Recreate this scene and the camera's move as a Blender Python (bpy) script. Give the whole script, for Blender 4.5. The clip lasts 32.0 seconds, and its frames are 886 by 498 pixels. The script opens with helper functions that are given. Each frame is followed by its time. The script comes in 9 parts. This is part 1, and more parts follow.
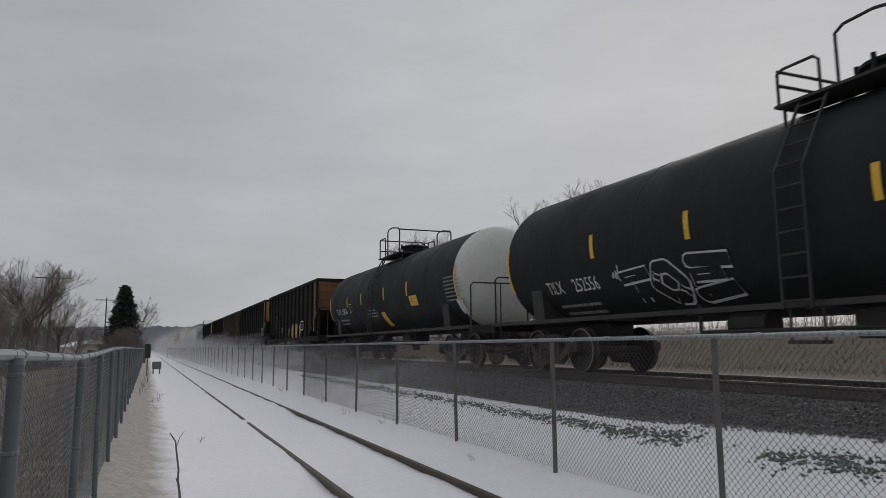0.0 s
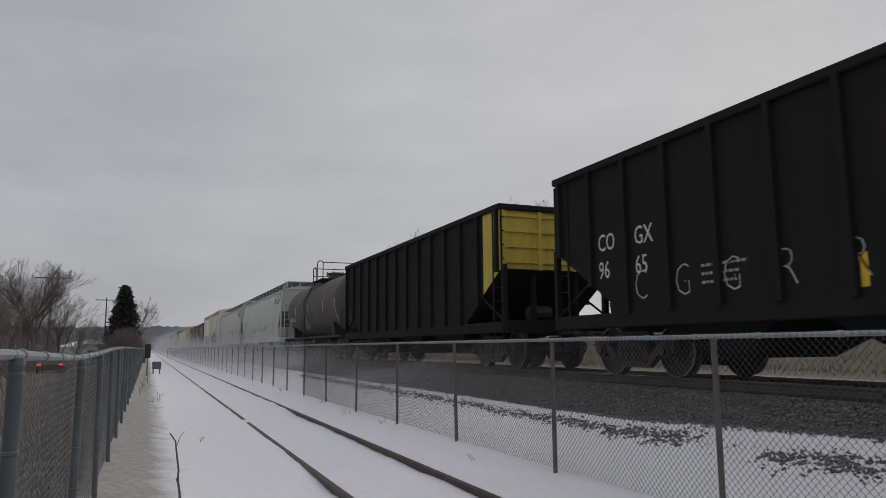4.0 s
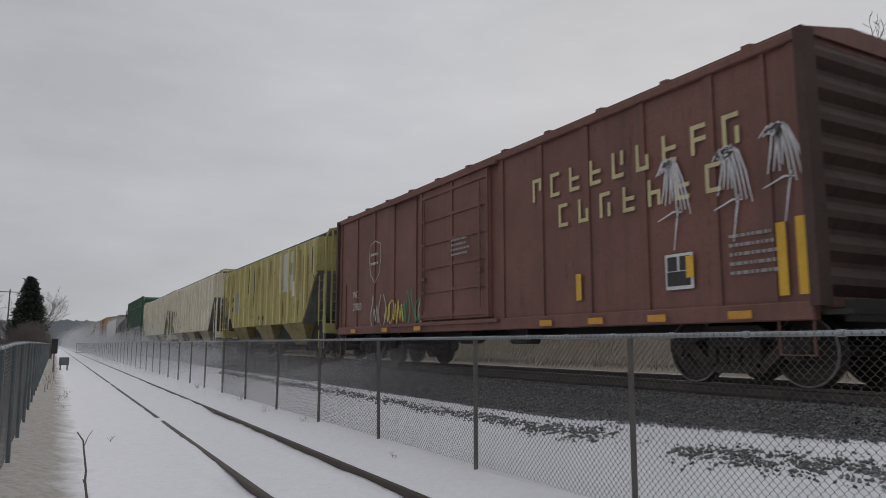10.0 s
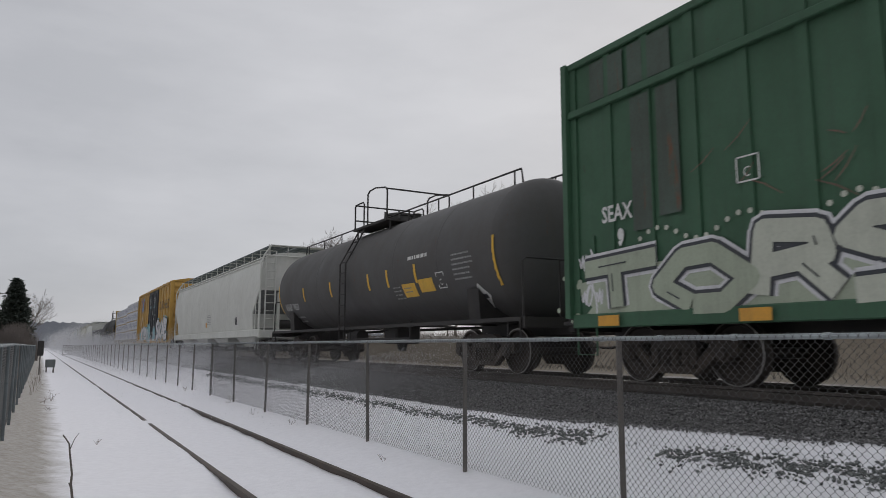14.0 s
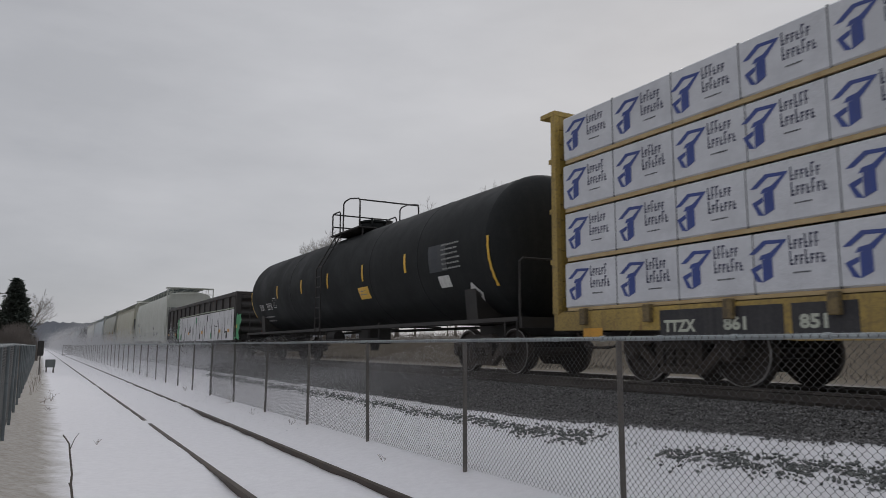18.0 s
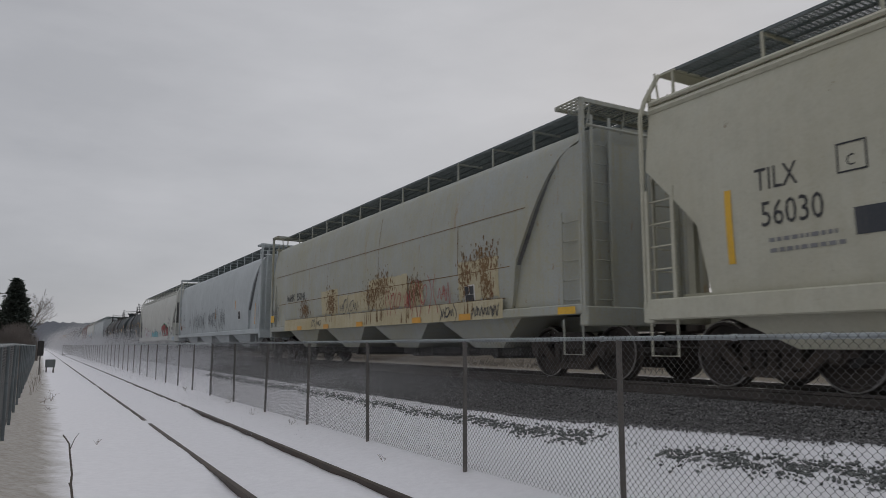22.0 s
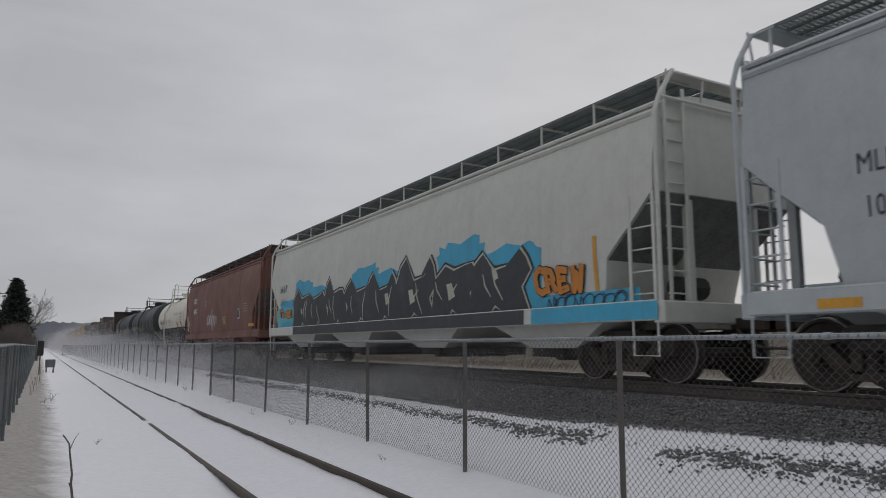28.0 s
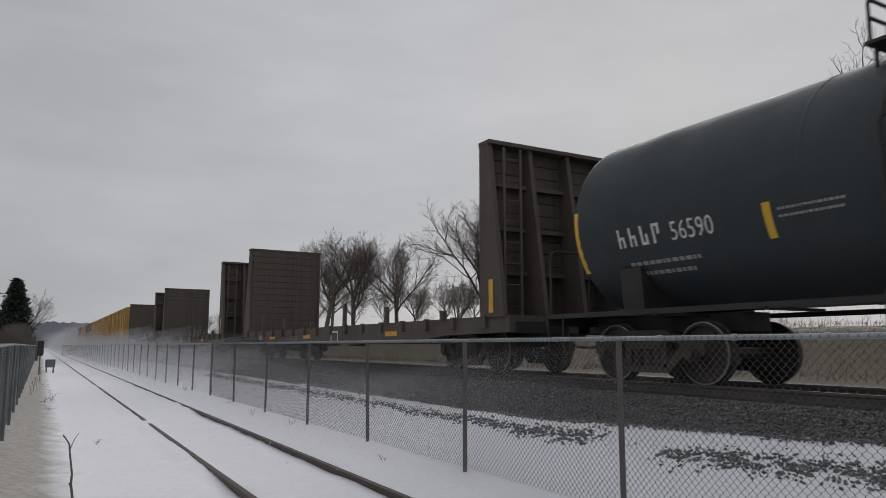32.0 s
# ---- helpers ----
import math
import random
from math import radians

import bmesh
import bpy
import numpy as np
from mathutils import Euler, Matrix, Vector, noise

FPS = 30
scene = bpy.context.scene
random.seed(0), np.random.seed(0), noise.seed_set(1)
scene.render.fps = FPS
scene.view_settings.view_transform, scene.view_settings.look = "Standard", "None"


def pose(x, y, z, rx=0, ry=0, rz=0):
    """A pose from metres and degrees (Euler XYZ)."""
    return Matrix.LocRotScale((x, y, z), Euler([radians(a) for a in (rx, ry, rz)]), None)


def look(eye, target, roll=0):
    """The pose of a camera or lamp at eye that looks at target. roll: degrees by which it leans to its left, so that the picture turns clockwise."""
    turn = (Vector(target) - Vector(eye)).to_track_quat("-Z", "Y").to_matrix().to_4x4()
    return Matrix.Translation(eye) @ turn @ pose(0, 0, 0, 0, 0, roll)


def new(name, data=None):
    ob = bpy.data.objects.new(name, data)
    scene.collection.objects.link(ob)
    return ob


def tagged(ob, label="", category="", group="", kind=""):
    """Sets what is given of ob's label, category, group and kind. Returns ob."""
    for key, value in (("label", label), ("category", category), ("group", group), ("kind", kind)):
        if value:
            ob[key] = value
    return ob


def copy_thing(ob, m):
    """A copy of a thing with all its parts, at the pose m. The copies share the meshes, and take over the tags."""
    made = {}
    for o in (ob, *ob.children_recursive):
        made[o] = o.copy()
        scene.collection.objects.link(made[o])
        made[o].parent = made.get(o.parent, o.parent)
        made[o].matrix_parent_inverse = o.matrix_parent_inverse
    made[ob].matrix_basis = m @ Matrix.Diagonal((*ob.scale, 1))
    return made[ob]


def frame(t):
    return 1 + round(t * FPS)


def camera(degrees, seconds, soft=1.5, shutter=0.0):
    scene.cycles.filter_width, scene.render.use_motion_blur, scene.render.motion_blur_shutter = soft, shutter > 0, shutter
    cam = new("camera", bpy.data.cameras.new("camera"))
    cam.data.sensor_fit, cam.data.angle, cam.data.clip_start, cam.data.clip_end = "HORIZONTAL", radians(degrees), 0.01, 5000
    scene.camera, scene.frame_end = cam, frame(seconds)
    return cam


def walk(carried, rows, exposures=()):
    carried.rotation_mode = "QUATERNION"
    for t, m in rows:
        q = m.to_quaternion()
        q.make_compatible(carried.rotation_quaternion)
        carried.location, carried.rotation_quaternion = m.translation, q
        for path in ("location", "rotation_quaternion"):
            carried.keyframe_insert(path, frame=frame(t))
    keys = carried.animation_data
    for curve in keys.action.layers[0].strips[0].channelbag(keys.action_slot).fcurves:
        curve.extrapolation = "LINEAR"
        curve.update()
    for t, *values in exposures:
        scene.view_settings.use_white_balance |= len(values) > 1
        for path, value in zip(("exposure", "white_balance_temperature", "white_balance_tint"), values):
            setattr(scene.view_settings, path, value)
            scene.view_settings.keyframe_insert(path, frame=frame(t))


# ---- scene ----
# The camera stands on a tripod beside a fenced siding and is turned once to the right.
cam = camera(64.25, 32.0, soft=0.6, shutter=0.06)
EYE_Z = 1.80


def aim(yaw, pitch, roll):
    """Standing camera: yaw to the right of the track, pitch upwards, roll, in degrees."""
    return pose(0, 0, EYE_Z, 90 + pitch, 0, -yaw) @ pose(0, 0, 0, 0, 0, roll)


TURN = [(0.0, 0.0, 0.0), (6.5, 0.0, 0.0), (7.0, 0.012, 0.0), (7.5, 0.02, 0.0), (8.0, 0.012, -0.09), (8.5, 0.064, -0.09),
        (9.0, 0.465, -0.40), (9.5, 0.82, -0.26), (10.0, 0.878, -0.2), (10.5, 0.855, -0.1), (11.0, 0.866, -0.1),
        (11.5, 1.01, -0.09), (12.0, 1.0, 0.0), (32.0, 1.0, 0.0)]
walk(cam, [(t, aim(22.57 + 6.89 * g, 7.876 - 0.024 * g + dp, -0.395 + 0.482 * g)) for t, g, dp in TURN],
     exposures=[(0.0, 0.05), (7.0, 0.05), (8.0, 0.11), (9.0, 0.08), (10.0, 0.17), (11.0, 0.11), (12.5, 0.09), (13.8, 0.32), (17.2, 0.25), (18.2, 0.12), (19.0, 0.09), (22.0, 0.07), (24.0, 0.13), (25.2, 0.08), (28.0, 0.13), (30.0, 0.11), (31.0, 0.1), (32.0, 0.08)])

# Overcast winter sky: a grey cloud deck, a little brighter where the sun stands behind it.
SUN_AZ, SUN_EL = radians(48), radians(23)
SUN_DIR = Vector((math.sin(SUN_AZ) * math.cos(SUN_EL), math.cos(SUN_AZ) * math.cos(SUN_EL), math.sin(SUN_EL)))
world = bpy.data.worlds.new("overcast_sky")
scene.world = world
world.use_nodes = True
wn, wl = world.node_tree.nodes, world.node_tree.links
wn.clear()


def wnode(kind, **kw):
    n = wn.new(kind)
    for k, v in kw.items():
        n.inputs[k].default_value = v
    return n


out = wnode("ShaderNodeOutputWorld")
bg = wnode("ShaderNodeBackground", Strength=1.0)
tc = wnode("ShaderNodeTexCoord")
sky = wn.new("ShaderNodeTexSky")
sky.sky_type, sky.sun_disc, sky.sun_elevation, sky.sun_rotation = "NISHITA", False, SUN_EL, SUN_AZ
stretch = wn.new("ShaderNodeMapping")
stretch.inputs["Scale"].default_value = (1.6, 1.6, 5.0)
clouds = wnode("ShaderNodeTexNoise", Scale=1.7, Detail=6.0, Roughness=0.55)
wl.new(tc.outputs["Generated"], stretch.inputs["Vector"])
wl.new(stretch.outputs["Vector"], clouds.inputs["Vector"])
ramp = wn.new("ShaderNodeValToRGB")
ramp.color_ramp.elements[0].position, ramp.color_ramp.elements[1].position = 0.35, 0.66
ramp.color_ramp.elements[0].color = (0.346, 0.353, 0.378, 1)
ramp.color_ramp.elements[1].color = (0.424, 0.429, 0.455, 1)
wl.new(clouds.outputs["Fac"], ramp.inputs["Fac"])
dot = wn.new("ShaderNodeVectorMath")
dot.operation = "DOT_PRODUCT"
dot.inputs[1].default_value = SUN_DIR
wl.new(tc.outputs["Generated"], dot.inputs[0])
near_sun = wn.new("ShaderNodeMapRange")
near_sun.interpolation_type = "SMOOTHSTEP"
for k, v in (("From Min", 0.55), ("From Max", 1.0), ("To Min", 0.0), ("To Max", 0.22)):
    near_sun.inputs[k].default_value = v
wl.new(dot.outputs["Value"], near_sun.inputs["Value"])
bright = wn.new("ShaderNodeMix")
bright.data_type = "RGBA"
wl.new(near_sun.outputs["Result"], bright.inputs["Factor"])
wl.new(ramp.outputs["Color"], bright.inputs[6])
bright.inputs[7].default_value = (0.68, 0.675, 0.685, 1)
veil = wn.new("ShaderNodeMix")
veil.data_type = "RGBA"
veil.inputs["Factor"].default_value = 0.003
wl.new(bright.outputs[2], veil.inputs[6])
wl.new(sky.outputs["Color"], veil.inputs[7])
# the deck overhead is brighter than the sky near the horizon, as under any even overcast
up = wn.new("ShaderNodeSeparateXYZ")
wl.new(tc.outputs["Generated"], up.inputs["Vector"])
zenith = wn.new("ShaderNodeMapRange")
zenith.interpolation_type = "SMOOTHSTEP"
for k, v in (("From Min", 0.42), ("From Max", 1.0), ("To Min", 1.0), ("To Max", 1.55)):
    zenith.inputs[k].default_value = v
wl.new(up.outputs["Z"], zenith.inputs["Value"])
deck_light = wn.new("ShaderNodeVectorMath")
deck_light.operation = "SCALE"
wl.new(veil.outputs[2], deck_light.inputs[0])
wl.new(zenith.outputs["Result"], deck_light.inputs["Scale"])
wl.new(deck_light.outputs["Vector"], bg.inputs["Color"])
wl.new(bg.outputs["Background"], out.inputs["Surface"])

sun = new("sun", bpy.data.lights.new("sun", "SUN"))
sun.data.energy, sun.data.angle, sun.data.color = 1.0, radians(30), (1.0, 0.965, 0.92)
sun.matrix_world = look(SUN_DIR * 50, (0, 0, 0))
scene.view_settings.exposure = 0.0
# ---- materials ----
def shader(name, base, rough=0.6, metal=0.0):
    m = bpy.data.materials.new(name)
    m.use_nodes = True
    b = m.node_tree.nodes["Principled BSDF"]
    b.inputs["Base Color"].default_value = (*base, 1)
    b.inputs["Roughness"].default_value = rough
    b.inputs["Metallic"].default_value = metal
    return m, m.node_tree.nodes, m.node_tree.links, b


def noise_node(n, l, scale, detail=4.0, rough=0.6, stretch=None, coord="Object"):
    t = n.new("ShaderNodeTexNoise")
    t.inputs["Scale"].default_value, t.inputs["Detail"].default_value, t.inputs["Roughness"].default_value = scale, detail, rough
    c = n.new("ShaderNodeTexCoord")
    if stretch:
        mp = n.new("ShaderNodeMapping")
        mp.inputs["Scale"].default_value = stretch
        l.new(c.outputs[coord], mp.inputs["Vector"])
        l.new(mp.outputs["Vector"], t.inputs["Vector"])
    else:
        l.new(c.outputs[coord], t.inputs["Vector"])
    return t.outputs["Fac"]


def span(n, l, fac, lo, hi, a=0.0, b=1.0):
    r = n.new("ShaderNodeMapRange")
    for k, v in (("From Min", lo), ("From Max", hi), ("To Min", a), ("To Max", b)):
        r.inputs[k].default_value = v
    l.new(fac, r.inputs["Value"])
    return r.outputs["Result"]


def mixed(n, l, fac, a, b):
    x = n.new("ShaderNodeMix")
    x.data_type = "RGBA"
    l.new(fac, x.inputs["Factor"])
    for s, v in ((6, a), (7, b)):
        if isinstance(v, tuple):
            x.inputs[s].default_value = (*v, 1)
        else:
            l.new(v, x.inputs[s])
    return x.outputs[2]


def bumped(n, l, b, fac, strength, dist):
    u = n.new("ShaderNodeBump")
    u.inputs["Strength"].default_value, u.inputs["Distance"].default_value = strength, dist
    l.new(fac, u.inputs["Height"])
    l.new(u.outputs["Normal"], b.inputs["Normal"])


def grained(name, a, b2, scale, rough=0.8, metal=0.0, fine=12.0, bump=0.3, dist=0.01, lo=0.35, hi=0.65, coord="Object", stretch=None):
    """A surface with two colours blended at a broad and a fine scale."""
    m, n, l, b = shader(name, a, rough, metal)
    f1 = noise_node(n, l, scale, 5, 0.6, stretch, coord)
    f2 = noise_node(n, l, scale * fine, 4, 0.65, None, coord)
    mid = tuple(0.75 * p + 0.25 * q for p, q in zip(a, b2))
    c1 = mixed(n, l, span(n, l, f2, 0.3, 0.7), a, mid)
    l.new(mixed(n, l, span(n, l, f1, lo, hi), c1, b2), b.inputs["Base Color"])
    bumped(n, l, b, f2, bump, dist)
    return m


def paint(name, base, grime=(0.05, 0.045, 0.04), dirt=0.35, rust=0.0, rough=0.5, streak=0.5, rust_col=(0.16, 0.06, 0.025), gloss=0.5):
    """Weathered railway paint: broad fading, sheets and runs of road dirt, specks, and rust where it has broken through."""
    m, n, l, b = shader(name, base, rough)
    b.inputs["Specular IOR Level"].default_value = gloss
    broad = noise_node(n, l, 0.6, 5, 0.65)
    runs = noise_node(n, l, 1.0, 6, 0.72, (5.0, 5.0, 0.28))
    thin = noise_node(n, l, 1.0, 4, 0.7, (26.0, 26.0, 0.7))
    fine = noise_node(n, l, 24.0, 4, 0.7)
    mid = noise_node(n, l, 3.6, 7, 0.75)
    faded = tuple(min(0.9, q * 1.15) for q in base)
    c = mixed(n, l, span(n, l, mid, 0.35, 0.65), base, faded)
    c = mixed(n, l, span(n, l, broad, 0.35, 0.7, 0.0, dirt), c, grime)
    c = mixed(n, l, span(n, l, runs, 0.5, 0.68, 0.0, min(0.95, streak * 1.25)), c, grime)
    c = mixed(n, l, span(n, l, thin, 0.55, 0.75, 0.0, streak * 0.8), c, grime)
    c = mixed(n, l, span(n, l, fine, 0.45, 0.7, 0.0, dirt), c, grime)
    c = mixed(n, l, span(n, l, mid, 0.55, 0.68, 0.0, dirt * 0.9), c, grime)
    if rust:
        r1 = noise_node(n, l, 1.3, 7, 0.76, (2.8, 2.8, 0.42))
        c = mixed(n, l, span(n, l, r1, 0.66 - rust * 0.3, 0.75 - rust * 0.2, 0.0, 0.9), c, rust_col)
        r2 = noise_node(n, l, 7.0, 5, 0.7, (1.0, 1.0, 0.55))
        c = mixed(n, l, span(n, l, r2, 0.68 - rust * 0.1, 0.73 - rust * 0.1, 0.0, 0.8), c, tuple(q * 0.75 for q in rust_col))
    l.new(c, b.inputs["Base Color"])
    l.new(span(n, l, broad, 0.3, 0.7, rough - 0.1, rough + 0.18), b.inputs["Roughness"])
    bumped(n, l, b, mid, 0.1, 0.006)
    return m


SNOW = grained("snow", (0.84, 0.83, 0.85), (0.74, 0.73, 0.74), 0.5, 0.75, 0, 9.0, 0.35, 0.02)
GALV = grained("galvanised_steel", (0.40, 0.44, 0.45), (0.28, 0.30, 0.305), 3.0, 0.5, 0.6, 15.0, 0.1, 0.003)
WIRE = grained("galvanised_wire", (0.135, 0.132, 0.13), (0.085, 0.082, 0.08), 2.0, 0.55, 0.5, 10.0, 0.0, 0.001)
RUSTPOST = grained("brown_steel_post", (0.14, 0.128, 0.115), (0.20, 0.185, 0.17), 2.5, 0.7, 0.3, 12.0, 0.1, 0.003)
POSTGREY = grained("weathered_galvanised_post", (0.17, 0.195, 0.205), (0.105, 0.12, 0.125), 1.6, 0.6, 0.25, 14.0, 0.1, 0.003)
RAILGREY = grained("weathered_galvanised_rail", (0.27, 0.30, 0.31), (0.18, 0.20, 0.205), 2.0, 0.6, 0.1, 14.0, 0.1, 0.003)
WIRE_DULL = grained("dull_galvanised_wire", (0.22, 0.225, 0.225), (0.12, 0.12, 0.118), 1.2, 0.65, 0.2, 10.0, 0.0, 0.001)
RAIL = grained("rusty_rail", (0.052, 0.043, 0.037), (0.085, 0.062, 0.047), 3.0, 0.6, 0.3, 10.0, 0.2, 0.003)
RAIL_BRIGHT = grained("worn_rail_steel", (0.075, 0.066, 0.06), (0.11, 0.095, 0.085), 3.0, 0.65, 0.3, 10.0, 0.1, 0.002)
TIE = grained("weathered_tie", (0.09, 0.075, 0.06), (0.05, 0.045, 0.04), 2.0, 0.9, 0, 10.0, 0.5, 0.01)
DRYGRASS = grained("dry_grass", (0.105, 0.087, 0.066), (0.072, 0.06, 0.046), 0.6, 0.95, 0, 25.0, 1.0, 0.05, coord="Object")
BARK = grained("bark", (0.11, 0.093, 0.08), (0.16, 0.142, 0.125), 1.5, 0.9, 0, 10.0, 0.6, 0.02)
TWIG = grained("twigs", (0.16, 0.138, 0.122), (0.22, 0.195, 0.178), 0.8, 0.9, 0, 6.0, 0.1, 0.01)
NEEDLE = grained("spruce_needles", (0.042, 0.055, 0.045), (0.07, 0.082, 0.066), 1.2, 0.85, 0, 8.0, 0.5, 0.03)
WEED = grained("dead_weed", (0.17, 0.12, 0.075), (0.10, 0.075, 0.05), 4.0, 0.9, 0, 8.0, 0.2, 0.01)
IRON = grained("truck_iron", (0.026, 0.023, 0.021), (0.055, 0.042, 0.033), 2.0, 0.75, 0.1, 9.0, 0.4, 0.006)
WHEEL = grained("wheel_steel", (0.032, 0.028, 0.027), (0.06, 0.048, 0.04), 2.4, 0.6, 0.4, 9.0, 0.2, 0.004)
TREAD = grained("worn_wheel_rim", (0.42, 0.41, 0.40), (0.24, 0.225, 0.21), 3.0, 0.5, 0.9, 9.0, 0.05, 0.002)
UNDER = grained("underframe_black", (0.018, 0.017, 0.017), (0.036, 0.032, 0.029), 1.5, 0.7, 0, 9.0, 0.3, 0.005)
BLACK = paint("black_tank_paint", (0.0185, 0.0205, 0.0212), (0.042, 0.041, 0.040), 0.2, 0.0, 0.55, 0.2, gloss=0.08)
SOOT = paint("sooty_tank_paint", (0.092, 0.091, 0.092), (0.095, 0.089, 0.082), 0.5, 0.1, 0.65, 0.5, gloss=0.2)
BLUEBLACK = paint("blue_black_tank_paint", (0.035, 0.045, 0.049), (0.056, 0.057, 0.058), 0.25, 0.0, 0.5, 0.25, gloss=0.25)
SHADED_GRIMY = paint("shaded_grimy_slope_paint", (0.21, 0.22, 0.22), (0.075, 0.07, 0.065), 0.6, 0.1, 0.75, 0.5)
YELLOW = paint("reflector_yellow", (0.72, 0.42, 0.03), (0.2, 0.14, 0.05), 0.2, 0.0, 0.4, 0.2)
AMBER = paint("reflector_amber", (0.62, 0.30, 0.03), (0.2, 0.14, 0.05), 0.2, 0.0, 0.4, 0.2)
LETTER = paint("letter_white", (0.68, 0.68, 0.66), (0.3, 0.29, 0.27), 0.3, 0.0, 0.6, 0.3)
FINE_DARK = paint("fine_print_grey", (0.19, 0.192, 0.195), (0.2, 0.2, 0.2), 0.3, 0.0, 0.6, 0.2)
FINE_PALE = paint("fine_print_pale", (0.33, 0.33, 0.32), (0.18, 0.18, 0.17), 0.35, 0.0, 0.6, 0.3)
LETTER_DARK = paint("letter_black", (0.025, 0.025, 0.028), (0.08, 0.08, 0.08), 0.2, 0.0, 0.6, 0.2)
# ---- mesh tools ----
def boxm(bm, x0, x1, y0, y1, z0, z1, bev=0.0):
    vs = [bm.verts.new((x, y, z)) for x in (x0, x1) for y in (y0, y1) for z in (z0, z1)]
    f = [bm.faces.new([vs[i] for i in q]) for q in ((0, 1, 3, 2), (4, 6, 7, 5), (0, 4, 5, 1), (2, 3, 7, 6), (0, 2, 6, 4), (1, 5, 7, 3))]
    if bev:
        bmesh.ops.bevel(bm, geom=list({e for q in f for e in q.edges}), offset=bev, segments=1, affect="EDGES")


def ring(bm, c, u, v, r, n):
    return [bm.verts.new(c + (u * math.cos(a) + v * math.sin(a)) * r) for a in [2 * math.pi * i / n for i in range(n)]]


def frame_of(d):
    d = d.normalized()
    u = d.cross(Vector((0, 0, 1)) if abs(d.z) < 0.9 else Vector((1, 0, 0))).normalized()
    return u, d.cross(u).normalized()


def skin(bm, rings, caps=True, closed=True):
    n = len(rings[0])
    for a, b in zip(rings, rings[1:]):
        for i in range(n if closed else n - 1):
            j = (i + 1) % n
            bm.faces.new((a[i], a[j], b[j], b[i]))
    if caps:
        bm.faces.new(rings[0][::-1])
        bm.faces.new(rings[-1])


def rod(bm, pts, r, n=6, r1=None):
    """A round bar through the points; the radius may taper to r1."""
    pts = [Vector(p) for p in pts]
    rings = []
    for i, p in enumerate(pts):
        d = pts[min(i + 1, len(pts) - 1)] - pts[max(i - 1, 0)]
        u, v = frame_of(d)
        k = i / max(1, len(pts) - 1)
        rr = r if r1 is None else r + (r1 - r) * k
        if rings:
            u0 = (rings[-1][0].co - pts[i - 1])
            u = (u0 - d.normalized() * u0.dot(d.normalized())).normalized()
            v = d.normalized().cross(u)
        rings.append(ring(bm, p, u, v, rr, n))
    skin(bm, rings)


def lathe(bm, prof, axis="y", n=32, c=(0, 0, 0)):
    """Turns (along, radius) pairs about an axis."""
    c = Vector(c)
    ax, u, v = {"x": (Vector((1, 0, 0)), Vector((0, 1, 0)), Vector((0, 0, 1))), "y": (Vector((0, 1, 0)), Vector((0, 0, 1)), Vector((1, 0, 0))),
                "z": (Vector((0, 0, 1)), Vector((1, 0, 0)), Vector((0, 1, 0)))}[axis]
    skin(bm, [ring(bm, c + ax * a, u, v, max(r, 1e-4), n) for a, r in prof], caps=True)


def prism(bm, prof, y0, y1):
    """A closed (x, z) outline drawn out from y0 to y1."""
    a = [bm.verts.new((x, y0, z)) for x, z in prof]
    b = [bm.verts.new((x, y1, z)) for x, z in prof]
    skin(bm, [a, b])


def prism_x(bm, prof, x0, x1):
    """A closed (y, z) outline drawn out from x0 to x1."""
    a = [bm.verts.new((x0, y, z)) for y, z in prof]
    b = [bm.verts.new((x1, y, z)) for y, z in prof]
    skin(bm, [a, b])


def finish(bm, name, material, smooth=False, angle=35):
    bmesh.ops.recalc_face_normals(bm, faces=bm.faces)
    me = bpy.data.meshes.new(name)
    bm.to_mesh(me)
    bm.free()
    me.materials.append(material)
    if smooth:
        for p in me.polygons:
            p.use_smooth = True
        me.set_sharp_from_angle(angle=radians(angle))
    return me


def piece(name, me, parent=None, m=None, label=""):
    ob = new(name, me)
    if parent:
        ob.parent = parent
    if m is not None:
        ob.matrix_basis = m
    return tagged(ob, label)


def part(name, bm, material, parent, label="", smooth=False):
    return piece(name, finish(bm, name, material, smooth), parent, None, label)


def thing(name, label, category, group="", kind="", m=None):
    ob = new(name)
    ob.empty_display_size = 0.2
    if m is not None:
        ob.matrix_basis = m
    return tagged(ob, label, category, group, kind)


def solo(name, bm, material, label, category, group="", kind="", smooth=False):
    return tagged(new(name, finish(bm, name, material, smooth)), label, category, group, kind)
# ---- the plan (metres): x to the right of the camera, y along the tracks ----
SIDING_L, GAUGE = 2.206, 1.505
RAIL_TOP = 0.11
FENCE_X, FENCE_BASE, FENCE_TOP = 4.777, 0.262, 1.895
POSTS_RIGHT = [-1.1, 2.0, 5.11, 7.956, 11.07, 14.137, 17.26, 20.485] + [23.625 + 3.11 * i for i in range(54)]
LEFT_X, LEFT_BASE, LEFT_TOP, LEFT_BAY = -0.485, 0.25, 1.83, 2.7
POSTS_LEFT = [0.3 + LEFT_BAY * i for i in range(42)]
LEFT_SAG = [-0.01, -0.03, -0.075, -0.055, -0.015, 0.0, 0.01]
MAIN_X, MAIN_TOP = 9.15, 1.25
FAR, NEAR = 420.0, -40.0


def bumpy(x, y, a):
    return a * noise.noise((x * 0.7, y * 0.7, 1.3)) + 0.45 * a * noise.noise((x * 2.3, y * 2.3, 7.1))


